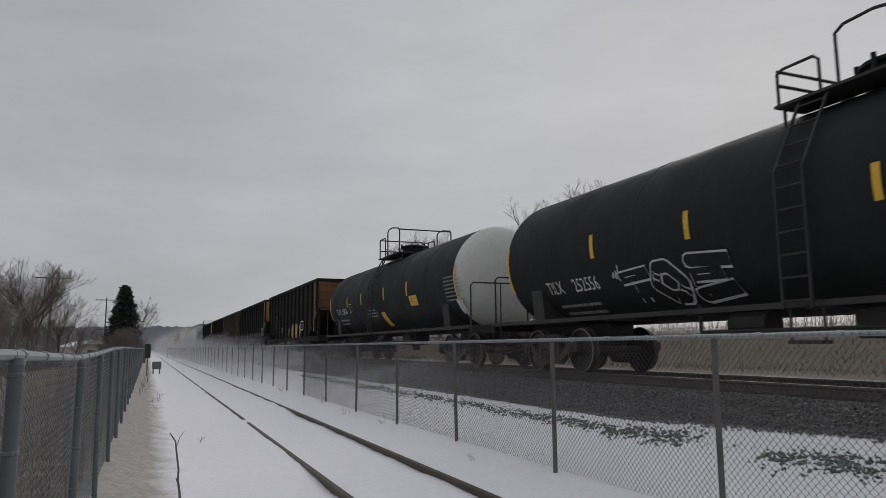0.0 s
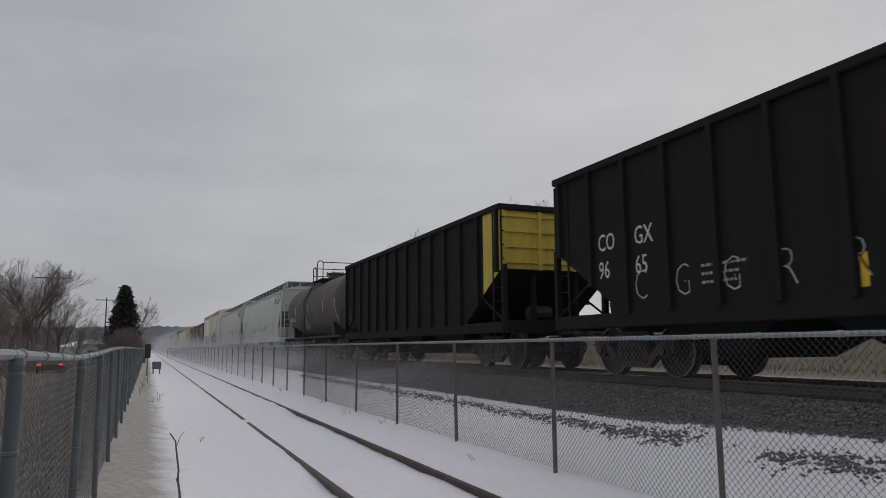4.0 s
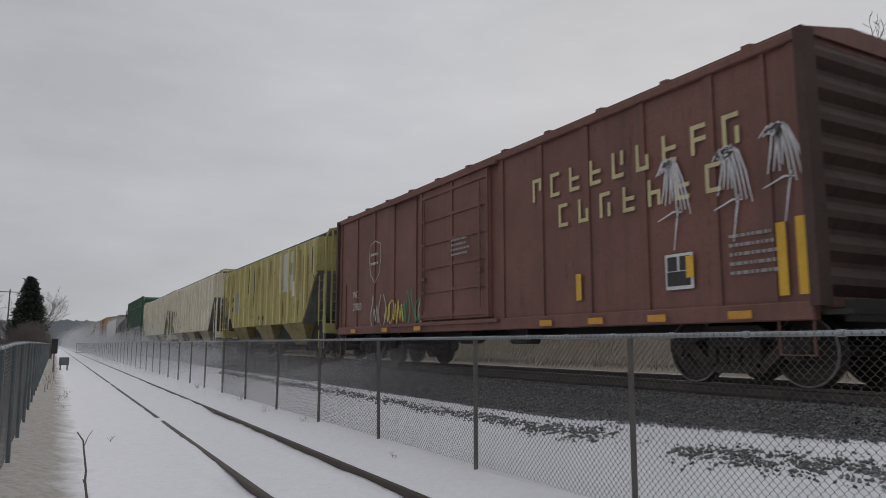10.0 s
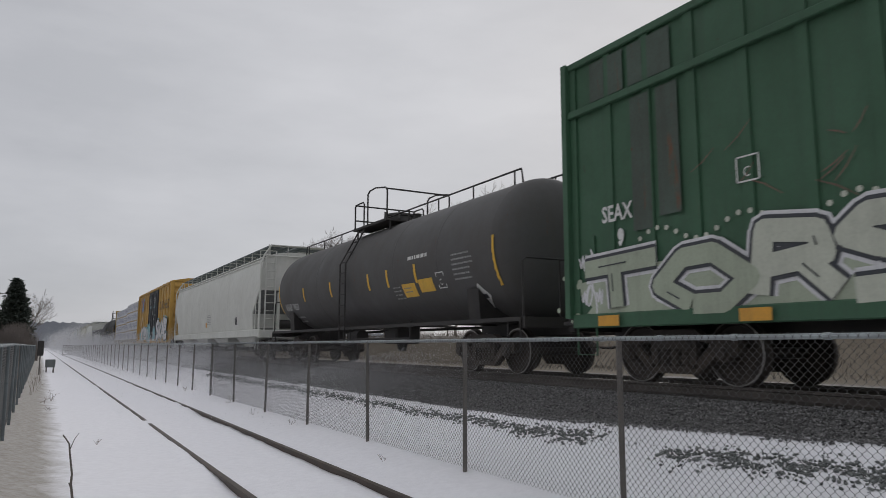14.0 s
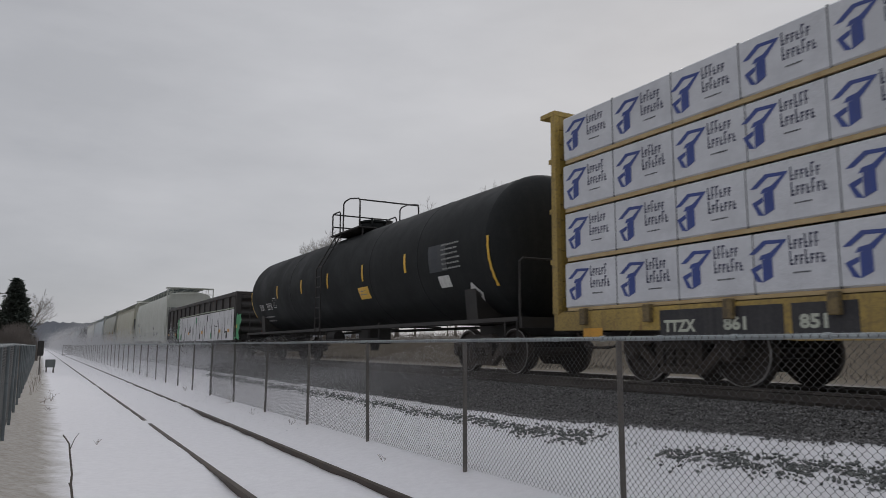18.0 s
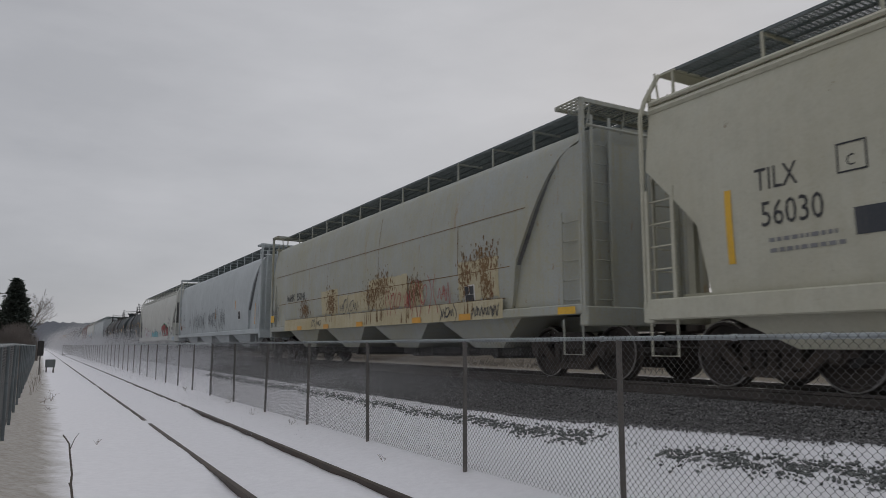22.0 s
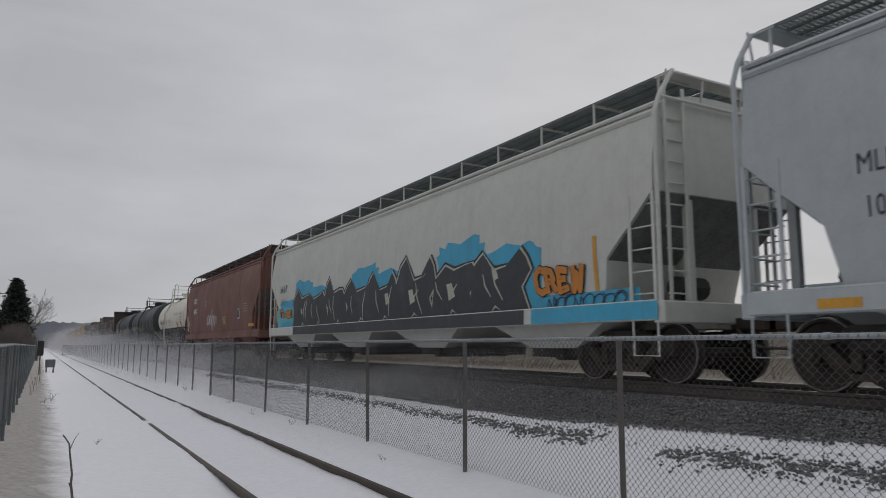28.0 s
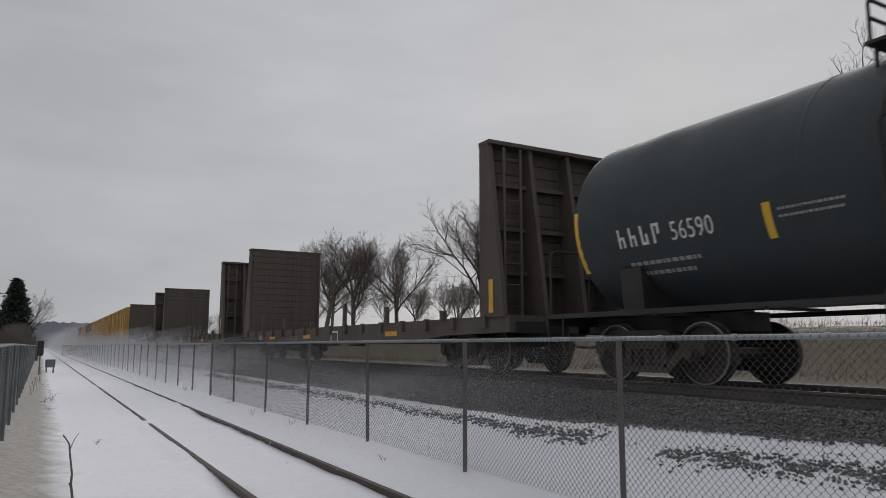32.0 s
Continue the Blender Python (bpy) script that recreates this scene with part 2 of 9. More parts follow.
def ground_z(x):
    """Height of the snow across the line."""
    pts = [(-700, -1.0), (-60, -0.6), (-6, 0.1), (-0.95, 0.25), (-0.4, 0.27), (0.2, 0.13), (0.7, 0.09), (1.6, 0.07), (4.0, 0.09), (4.85, 0.24), (6.0, 0.45), (6.9, 0.66), (7.5, 1.02), (7.8, 1.08),
           (10.5, 1.08), (10.9, 1.0), (12.2, 0.8), (14.0, 0.95), (19.0, 1.0), (21.0, 1.35), (24.0, 2.1), (29, 2.75), (80, 2.6), (700, 0.0)]
    for (xa, za), (xb, zb) in zip(pts, pts[1:]):
        if x <= xb:
            k = (x - xa) / (xb - xa)
            return za + (zb - za) * k
    return 0.0


def sheet(name, xs, ys, height, material, label, category, kind="structure"):
    verts, faces = [], []
    for y in ys:
        for x in xs:
            verts.append((x, y, height(x, y)))
    w = len(xs)
    for j in range(len(ys) - 1):
        for i in range(w - 1):
            faces.append((j * w + i, j * w + i + 1, j * w + w + i + 1, j * w + w + i))
    me = bpy.data.meshes.new(name)
    me.from_pydata(verts, [], faces)
    me.materials.append(material)
    for p in me.polygons:
        p.use_smooth = True
    return tagged(new(name, me), label, category, "", kind)


def steps(*runs):
    out_ = []
    for a, b, d in runs:
        n_ = max(1, round((b - a) / d))
        out_ += [a + (b - a) * i / n_ for i in range(n_)]
    return out_ + [runs[-1][1]]


ALONG = steps((-700, -40, 60), (-40, 0, 1.0), (0, 22, 0.12), (22, 60, 0.4), (60, 160, 2), (160, 700, 20), (700, 1500, 100))
ACROSS = steps((-700, -60, 60), (-60, -6, 6), (-6, -1.2, 0.6), (-1.2, 7.4, 0.12), (7.4, 7.9, 0.25), (7.9, 10.5, 1.3), (10.5, 14, 0.3), (14, 24, 0.5), (24, 80, 8), (80, 700, 60))


def snow_height(x, y):
    z = ground_z(x)
    if -2 < x < 7.0:
        z += bumpy(x, y, 0.035)
        for r in (SIDING_L, SIDING_L + GAUGE):
            d = x - r
            if -0.3 < d < 0.3:
                z -= 0.055 if -0.2 < d < 0.14 else 0.0
                start = 9.2 if r == SIDING_L else 19.0
                if y > start and -0.2 < d < 0.14:
                    # drifted level with the rail head, which shows in broken lengths
                    k = min(1.0, (y - start) / 1.5)
                    z += k * (RAIL_TOP - 0.012 + 0.03 * noise.noise((r, y * 0.9, 2.0)) + 0.012 * noise.noise((r, y * 4.0, 7.0)) - z)
    elif x > 10:
        z += bumpy(x, y, 0.025)
    return z


def ground_material():
    m, n, l, b = shader("snowy_ground", (0.83, 0.82, 0.84), 0.9)
    b.inputs["Specular IOR Level"].default_value = 0.04
    geo = n.new("ShaderNodeNewGeometry")
    sep = n.new("ShaderNodeSeparateXYZ")
    l.new(geo.outputs["Position"], sep.inputs["Vector"])
    wob = noise_node(n, l, 1.6, 6, 0.7)
    wob2 = noise_node(n, l, 9.0, 5, 0.7)
    add = n.new("ShaderNodeMath")
    add.operation = "MULTIPLY_ADD"
    add.inputs[1].default_value = 0.9
    l.new(wob, add.inputs[0])
    l.new(sep.outputs["X"], add.inputs[2])
    x = add.outputs["Value"]
    snow_c = mixed(n, l, span(n, l, wob2, 0.3, 0.75), (0.86, 0.85, 0.87), (0.78, 0.77, 0.79))
    # trodden path along the left fence
    path = mixed(n, l, span(n, l, wob2, 0.35, 0.7), (0.45, 0.43, 0.405), (0.31, 0.285, 0.25))
    c = mixed(n, l, span(n, l, x, 0.55, 0.95), path, snow_c)
    litter = mixed(n, l, span(n, l, noise_node(n, l, 2.4, 6, 0.75), 0.42, 0.62), (0.085, 0.073, 0.058), (0.24, 0.22, 0.20))
    c = mixed(n, l, span(n, l, x, -0.32, -0.08), litter, c)
    # ballast shoulder of the running line
    stone = mixed(n, l, span(n, l, noise_node(n, l, 28.0, 4, 0.7), 0.35, 0.7), (0.075, 0.073, 0.072), (0.21, 0.205, 0.2))
    near = n.new("ShaderNodeMath")
    near.operation = "MINIMUM"
    near.inputs[1].default_value = 9.5
    l.new(sep.outputs["Y"], near.inputs[0])
    shift = n.new("ShaderNodeMath")
    shift.operation = "MULTIPLY_ADD"
    shift.inputs[1].default_value = 0.06
    l.new(near.outputs["Value"], shift.inputs[0])
    l.new(sep.outputs["X"], shift.inputs[2])
    c = mixed(n, l, span(n, l, shift.outputs["Value"], 7.46, 7.51), c, stone)
    # beyond the line: a strip of grey slush, then a bank of flattened dry grass
    c = mixed(n, l, span(n, l, x, 12.1, 12.8), c, mixed(n, l, span(n, l, wob2, 0.35, 0.7), (0.24, 0.238, 0.238), (0.16, 0.155, 0.152)))
    grass = mixed(n, l, span(n, l, noise_node(n, l, 1.3, 6, 0.75), 0.3, 0.7), (0.15, 0.125, 0.096), (0.10, 0.085, 0.065))
    grass = mixed(n, l, span(n, l, noise_node(n, l, 14.0, 4, 0.75), 0.35, 0.7, 0.0, 0.6), grass, (0.085, 0.07, 0.052))
    c = mixed(n, l, span(n, l, x, 15.2, 16.4), c, grass)
    c = mixed(n, l, span(n, l, x, 27.0, 30.0), c, mixed(n, l, span(n, l, wob, 0.42, 0.58), (0.3, 0.29, 0.28), grass))
    l.new(c, b.inputs["Base Color"])
    bumped(n, l, b, wob2, 0.5, 0.03)
    return m


GROUND = ground_material()
ground = sheet("ground", ACROSS, ALONG, snow_height, GROUND, "snow-covered ground with a trodden path and a stone ballast shoulder", "ground")


# Rails of the siding and of the running line
def rail_mesh(bm, x, top, h, y0, y1):
    w, f = 0.037, 0.07
    prism(bm, [(x - w, top), (x + w, top), (x + w, top - 0.035), (x + 0.01, top - 0.045), (x + 0.01, top - h + 0.025), (x + f, top - h), (x - f, top - h),
               (x - 0.01, top - h + 0.025), (x - 0.01, top - 0.045), (x - w, top - 0.035)], y0, y1)


for i, (x, top, mt, lab) in enumerate([(SIDING_L, RAIL_TOP, RAIL, "rusty rail of the siding half buried in snow"), (SIDING_L + GAUGE, RAIL_TOP + 0.01, RAIL, "rusty rail of the siding half buried in snow"),
                                       (MAIN_X - GAUGE / 2, MAIN_TOP, RAIL_BRIGHT, "worn steel rail of the running line on ballast"), (MAIN_X + GAUGE / 2, MAIN_TOP, RAIL_BRIGHT, "worn steel rail of the running line on ballast")]):
    bm = bmesh.new()
    rail_mesh(bm, x, top, 0.16, NEAR, FAR)
    solo("rail", bm, mt, lab, "rail", "rails", "structure")
bm = bmesh.new()
boxm(bm, MAIN_X - 1.3, MAIN_X + 1.3, -0.11, 0.11, MAIN_TOP - 0.33, MAIN_TOP - 0.155, 0.012)
tie_me = finish(bm, "tie", TIE)
ties = thing("ties", "weathered wooden ties under the running line", "ties", "", "structure")
for i in range(120):
    piece("tie", tie_me, ties, pose(random.uniform(-0.02, 0.02), -6 + 0.52 * i, 0, 0, 0, random.uniform(-0.6, 0.6)))


# Chain-link fences
def chain_mesh(width, z0, z1, cell, r, sides, wire_m):
    """Interlocked zigzag wires of one bay, running along y."""
    verts, faces = [], []
    n = int(round(width / cell))
    rows = int(round((z1 - z0) / cell))
    dz = (z1 - z0) / rows
    for i in range(n):
        y = (i + 0.5) * width / n
        pts = []
        for k in range(rows + 1):
            side = 1 if (k + i) % 2 else -1
            at_y, at_z = y + side * width / n * 0.52, z0 + k * dz
            twist = dz * 0.17 if sides > 2 and 0 < k < rows else 0.0
            pts += [Vector((0.003 * side, at_y, at_z - twist)), Vector((0.003 * side, at_y, at_z + twist))] if twist else [Vector((0.003 * side, at_y, at_z))]
        base = len(verts)
        for k, p in enumerate(pts):
            if sides == 2:
                verts += [(p.x, p.y - r, p.z), (p.x, p.y + r, p.z)]
            else:
                for a in (90, 210, 330):
                    verts.append((p.x + r * math.cos(radians(a)), p.y + 1.2 * r * math.sin(radians(a)), p.z))
        s = sides
        for k in range(len(pts) - 1):
            for q in range(s if s > 2 else 1):
                w = (q + 1) % s
                faces.append((base + k * s + q, base + k * s + w, base + k * s + s + w, base + k * s + s + q))
    me = bpy.data.meshes.new("fabric")
    me.from_pydata(verts, [], faces)
    me.materials.append(wire_m)
    return me


def fence(name, label, x, posts, z0, z1, post_mat, post_r, cell, wire, near_bays, sag=(0.0,), wire_m=WIRE, rail_mat=GALV):
    """Chain-link on round posts, which stand on the +x side of the fabric; sag lowers the top post by post."""
    f = thing(name, label, "fence")
    h = z1 - z0
    bm = bmesh.new()
    lathe(bm, [(-0.4, post_r), (h - 0.06, post_r), (h - 0.055, post_r * 1.1), (h - 0.03, post_r * 0.95), (h - 0.02, 0.004)], "z", 12)
    post_me = finish(bm, "post", post_mat, True)
    bm = bmesh.new()
    lathe(bm, [(0.0, post_r + 0.001), (0.004, post_r + 0.004), (0.014, post_r + 0.004), (0.018, post_r + 0.001)], "z", 10)
    tie_band = finish(bm, "tie_band", post_mat)
    bm = bmesh.new()
    lathe(bm, [(-0.03, 0.022), (-0.026, 0.027), (0.026, 0.027), (0.03, 0.022)], "y", 10)
    sleeve = finish(bm, "rail_sleeve", rail_mat, True)
    bays = {}
    for i, (y, y1) in enumerate(zip(posts, posts[1:])):
        bay = round(y1 - y, 3)
        drop, drop1 = (sag[min(k, len(sag) - 1)] for k in (i, i + 1))
        key = (bay, i < near_bays)
        if key not in bays:
            bm = bmesh.new()
            rod(bm, [(0, 0, h - 0.02), (0, bay, h - 0.02)], 0.021, 8)
            bays[key] = (chain_mesh(bay, 0.02, h + 0.012, cell, wire, 3, wire_m) if i < near_bays else chain_mesh(bay, 0.02, h + 0.008, cell * 2.0, wire * 1.5, 2, wire_m), finish(bm, "top_rail", rail_mat, True))
        fabric, top_rail = bays[key]
        tip = math.degrees(math.atan2(drop1 - drop, bay))
        p = piece("post", post_me, f, pose(x + 0.045, y, z0 + drop, random.uniform(-0.7, 0.7), random.uniform(-0.7, 0.7), 0))
        for q in range(6 if i < 8 else 0):
            piece("tie_band", tie_band, p, pose(0, 0, 0.1 + q * (h - 0.2) / 5))
        rail_ob = piece("top_rail", top_rail, f, pose(x + 0.026, y, z0 + drop, tip))
        for q in range(4 if i < 8 else 0):
            piece("rail_sleeve", sleeve, rail_ob, pose(0, bay * (q + 0.3) / 4, h - 0.02))
        tagged(piece("fabric", fabric, f, pose(x, y, z0 + drop, tip)), kind="stuff")
    return f


fence_right = fence("chain_link_fence", "grey chain-link fence with brown steel posts standing in snow", FENCE_X, POSTS_RIGHT, FENCE_BASE, FENCE_TOP, RUSTPOST, 0.028, 0.034, 0.0021, 8)
fence_left = fence("chain_link_fence", "galvanised chain-link fence with round posts beside a trodden path", LEFT_X, POSTS_LEFT, LEFT_BASE, LEFT_TOP, POSTGREY, 0.027, 0.045, 0.0014, 8, LEFT_SAG, WIRE_DULL, RAILGREY)
# end frame of the right-hand fence, far down the line
t = thing("fence_gate", "thin steel gate frame closing the fence far down the line", "gate")
for name, pts in (("upright", [(0, 0, -0.2), (0, 0, 1.75)]), ("upright", [(1.35, 0, -0.2), (1.35, 0, 1.75)]), ("rail", [(0, 0, 1.72), (1.35, 0, 1.72)]), ("rail", [(0, 0, 0.1), (1.35, 0, 0.1)])):
    bm = bmesh.new()
    rod(bm, pts, 0.05, 6)
    part(name, bm, RUSTPOST, t)
t.matrix_basis = pose(3.42, 140, 0.15)
# ---- stones, trees, the far bank, the left-hand street ----
def stones(name, label, count, place, size, material, seed):
    """Loose broken stones, joined."""
    rng = random.Random(seed)
    verts, faces = [], []
    base = [(1, 0, 0), (-1, 0, 0), (0, 1, 0), (0, -1, 0), (0, 0, 1), (0, 0, -1)]
    tri = [(0, 2, 4), (2, 1, 4), (1, 3, 4), (3, 0, 4), (2, 0, 5), (1, 2, 5), (3, 1, 5), (0, 3, 5)]
    for _ in range(count):
        x, y, z = place(rng)
        r = size * rng.uniform(0.5, 1.3)
        e = Euler((rng.uniform(0, 6), rng.uniform(0, 6), rng.uniform(0, 6))).to_matrix()
        b = len(verts)
        for p in base:
            q = e @ Vector(p)
            verts.append((x + q.x * r * rng.uniform(0.6, 1.2), y + q.y * r * rng.uniform(0.6, 1.2), z + q.z * r * 0.7 * rng.uniform(0.6, 1.2)))
        faces += [tuple(b + i for i in t) for t in tri]
    me = bpy.data.meshes.new(name)
    me.from_pydata(verts, [], faces)
    me.materials.append(material)
    return tagged(new(name, me), label, "stones", "", "stuff")


def stone_material(name, a, b2):
    m, n, l, b = shader(name, a, 0.85)
    g = n.new("ShaderNodeNewGeometry")
    l.new(mixed(n, l, g.outputs["Random Per Island"], a, b2), b.inputs["Base Color"])
    return m


STONE = stone_material("broken_stone", (0.05, 0.049, 0.049), (0.245, 0.24, 0.235))
STONE_GREEN = stone_material("grey_green_stone", (0.075, 0.083, 0.08), (0.24, 0.25, 0.24))


def ballast_edge(y):
    return 6.87 + 0.06 * max(0.0, 9.5 - y) + 0.035 * noise.noise((0, y * 1.3, 0))


def shoulder(rng):
    y = 1.5 + 46 * rng.random() ** 1.7
    x = rng.uniform(ballast_edge(y), 7.95)
    return x, y, ground_z(x) + 0.015


def shoulder_edge(rng):
    y = 1.5 + 40 * rng.random() ** 1.5
    x = ballast_edge(y) + 0.03 - abs(rng.gauss(0, 0.035))
    return x, y, ground_z(x) + 0.02


def patches(rng):
    """Two long strips of bare stone in the snow below the shoulder, with a gap between."""
    while True:
        y = 2.4 + 30 * rng.random() ** 1.5
        x = 6.47 + 0.17 * max(0.0, 5.7 - y) + rng.gauss(0, 0.15 if y < 9 else 0.10) + 0.05 * noise.noise((3, y * 0.5, 0))
        thin = 1.0 if y < 9 else 0.55
        if (not 6.15 < y < 7.35 or rng.random() < 0.05) and noise.noise((x * 7.0, y * 5.0, 4.0)) > -0.1 - 0.3 * rng.random() and rng.random() < thin:
            return x, y, ground_z(x) + 0.012 + bumpy(x, y, 0.035)


def four_foot(rng):
    x = rng.uniform(7.9, 10.6)
    return x, 1.5 + 40 * rng.random() ** 1.6, 1.085


stones("ballast_stones", "dark broken stone ballast of the running line", 34000, shoulder, 0.021, STONE, 3)
stones("ballast_stones", "scattered ballast stones at the edge of the snow", 2200, shoulder_edge, 0.022, STONE, 4)
stones("exposed_stones", "grey-green stones showing through thin snow", 4200, patches, 0.026, STONE_GREEN, 5)
stones("ballast_stones", "dark broken stone between the running rails", 2500, four_foot, 0.035, STONE, 6)


def limb(verts, faces, pts, r0, r1, sides):
    base = len(verts)
    n = len(pts)
    for i, p in enumerate(pts):
        d = (pts[min(i + 1, n - 1)] - pts[max(i - 1, 0)])
        u, v = frame_of(d)
        r = r0 + (r1 - r0) * i / (n - 1)
        for k in range(sides):
            a = 2 * math.pi * k / sides
            verts.append(p + (u * math.cos(a) + v * math.sin(a)) * r)
    for i in range(n - 1):
        for k in range(sides):
            j = (k + 1) % sides
            faces.append((base + i * sides + k, base + i * sides + j, base + (i + 1) * sides + j, base + (i + 1) * sides + k))


def raw(name, verts, faces, material, parent, kind=""):
    me = bpy.data.meshes.new(name)
    me.from_pydata([tuple(v) for v in verts], [], faces)
    me.materials.append(material)
    for p in me.polygons:
        p.use_smooth = True
    return tagged(piece(name, me, parent), kind=kind)


def bare_tree(h, spread, seed, label="bare leafless tree with fine branching twigs", r0=None, depth=5, fork=0.3, name="bare_tree"):
    """A leafless tree: a trunk that breaks into ascending limbs, each set with shorter and shorter side branches out to fine twigs."""
    rng = random.Random(seed)
    t = thing(name, label, "tree")
    wood, twig = ([], []), ([], [])

    def grow(p, d, ln, r, lvl):
        n = 5 if lvl < 3 else 3
        pts, ways = [p], [d]
        q, dd = p.copy(), d.copy()
        for _ in range(n):
            bend = 0.05 if lvl == 0 else 0.15
            dd = (dd + Vector((rng.gauss(0, bend), rng.gauss(0, bend), rng.gauss(0.07 if lvl else 0.0, bend * 0.6)))).normalized()
            q = q + dd * (ln / n)
            pts.append(q.copy())
            ways.append(dd.copy())
        tgt = wood if lvl < 2 else twig
        limb(tgt[0], tgt[1], pts, max(r, 0.014 if lvl < 3 else 0.007), max(r * (0.7 if lvl == 0 else 0.3), 0.003), 8 if lvl == 0 else 5 if lvl < 3 else 3)
        if lvl >= depth:
            return
        first = 3 if lvl == 0 else 1
        for k in range(first, n + 1):
            for _ in range((2 if k < n else 3) if lvl == 0 else (2 if lvl < 2 or k == n else 1 + (rng.random() < 0.2))):
                side = Vector((rng.gauss(0, 1), rng.gauss(0, 1), rng.gauss(0.1, 0.5)))
                side = (side - ways[k] * side.dot(ways[k])).normalized()
                lean = rng.uniform(0.55, 1.05) * spread
                nd = (ways[k] + side * lean).normalized()
                taper = 1.0 - 0.4 * (k - first) / (n - first + 1)
                ratio = rng.uniform(1.05, 1.5) if lvl == 0 else rng.uniform(0.4, 0.68)
                grow(pts[k], nd, ln * ratio * taper, r * (0.5 if lvl == 0 else 0.42), lvl + 1)
    grow(Vector((0, 0, 0)), Vector((rng.gauss(0, 0.06), rng.gauss(0, 0.06), 1)).normalized(), h * fork, r0 or h * 0.02, 0)
    top = max(v.z for v in twig[0])
    for v in wood[0] + twig[0]:
        v *= h / top
    raw("trunk", *wood, BARK, t)
    raw("crown", *twig, TWIG, t, "stuff")
    return t


def at(t, x, y, turn=0.0, z=None):
    t.matrix_basis = pose(x, y, (ground_z(x) if z is None else z) - 0.05, 0, 0, turn)
    return t


# right-hand side: a row of big trees behind the bank
big = at(bare_tree(13.6, 0.9, 11, "large spreading leafless tree behind the grass bank", 0.22), 38.6, 80, 20)
big2 = at(bare_tree(13.2, 0.8, 5, "leafless tree with two leaning stems", 0.2, fork=0.26), 33.6, 82, 0)
big3 = at(bare_tree(18.5, 1.0, 21, "tall broad leafless tree with low branches", 0.28), 46.5, 72, 140)
big4 = at(bare_tree(22, 1.05, 8, "tall leafless tree standing beside the line", 0.3), 49.7, 20, 60)
small1 = bare_tree(8, 0.75, 31, "slender young leafless tree", 0.08, 4, fork=0.3)
at(small1, 36.5, 79)
copy_thing(big2, pose(30.6, 84, ground_z(31), 0, 0, 130))
copy_thing(big, pose(40.5, 108, ground_z(40), 0, 0, 200))
copy_thing(big3, pose(49.5, 66, ground_z(44), 0, 0, 10))
copy_thing(small1, pose(42.5, 74, ground_z(42), 0, 0, 80))
copy_thing(small1, pose(35.2, 86, ground_z(35), 0, 0, 200))
copy_thing(small1, pose(44.0, 70, ground_z(42), 0, 0, 20))
rng = random.Random(77)
for k in range(12):
    src = (big, big2, small1)[k % 3]
    y = rng.uniform(120, 330)
    x = rng.uniform(44, 75)
    copy_thing(src, pose(x, y, ground_z(x) - 0.05, 0, 0, rng.uniform(0, 360)))
# left-hand side
street_tree = at(bare_tree(10.6, 0.75, 17, "leafless street tree behind the fence", 0.15, 5, fork=0.3), -9.5, 75, 0)
thin_tree = at(bare_tree(8.4, 0.6, 47, "young leafless tree with upright branches", 0.09, 4, fork=0.28), -12.2, 70, 30)
for k, (x, y) in enumerate([(-14.6, 78), (-13.2, 84)]):
    copy_thing(street_tree, pose(x, y, -1.6, 0, 0, 90 + 110 * k))
for k, (x, y) in enumerate([(-11.4, 66), (-13.4, 72), (-10.6, 82), (-8.4, 80), (-14.8, 69), (-12.9, 63), (-11.0, 60)]):
    copy_thing(thin_tree, pose(x, y, -1.0 - 0.4 * (k % 3), 0, 0, 40 + 67 * k))
copy_thing(small1, pose(-8.4, 104, -1.6, 0, 0, 10))
copy_thing(small1, pose(-1.2, 94, 0.6, 0, 0, 100))
copy_thing(small1, pose(-4.6, 96, -1.6, 0, 0, 230))

# thicket: shrubs on the bank and under the trees
verts, faces = [], []
rng = random.Random(9)
for _ in range(2600):
    x, y = rng.uniform(33, 46), 25 + 215 * rng.random() ** 1.2
    z = ground_z(x)
    h = rng.uniform(0.5, 1.8)
    limb(verts, faces, [Vector((x, y, z)), Vector((x + rng.gauss(0, 0.2), y + rng.gauss(0, 0.2), z + h * 0.6)), Vector((x + rng.gauss(0, 0.4), y + rng.gauss(0, 0.4), z + h))], 0.018, 0.005, 3)
me = bpy.data.meshes.new("thicket")
me.from_pydata([tuple(v) for v in verts], [], faces)
me.materials.append(TWIG)
tagged(new("thicket", me), "leafless brush on the bank beyond the tracks", "bushes", "", "stuff")
verts, faces = [], []
for _ in range(26000):
    x, y = rng.uniform(16.5, 30), rng.uniform(3, 120)
    z = ground_z(x)
    h = rng.uniform(0.06, 0.26)
    dx, dy = rng.gauss(0, 0.12), rng.gauss(0, 0.12)
    b = len(verts)
    verts += [(x - 0.012, y, z), (x + 0.012, y, z), (x + dx, y + dy, z + h)]
    faces.append((b, b + 1, b + 2))
me = bpy.data.meshes.new("dry_grass")
me.from_pydata(verts, [], faces)
me.materials.append(DRYGRASS)
tagged(new("dry_grass", me), "dry straw-coloured grass on the bank", "grass", "", "stuff")


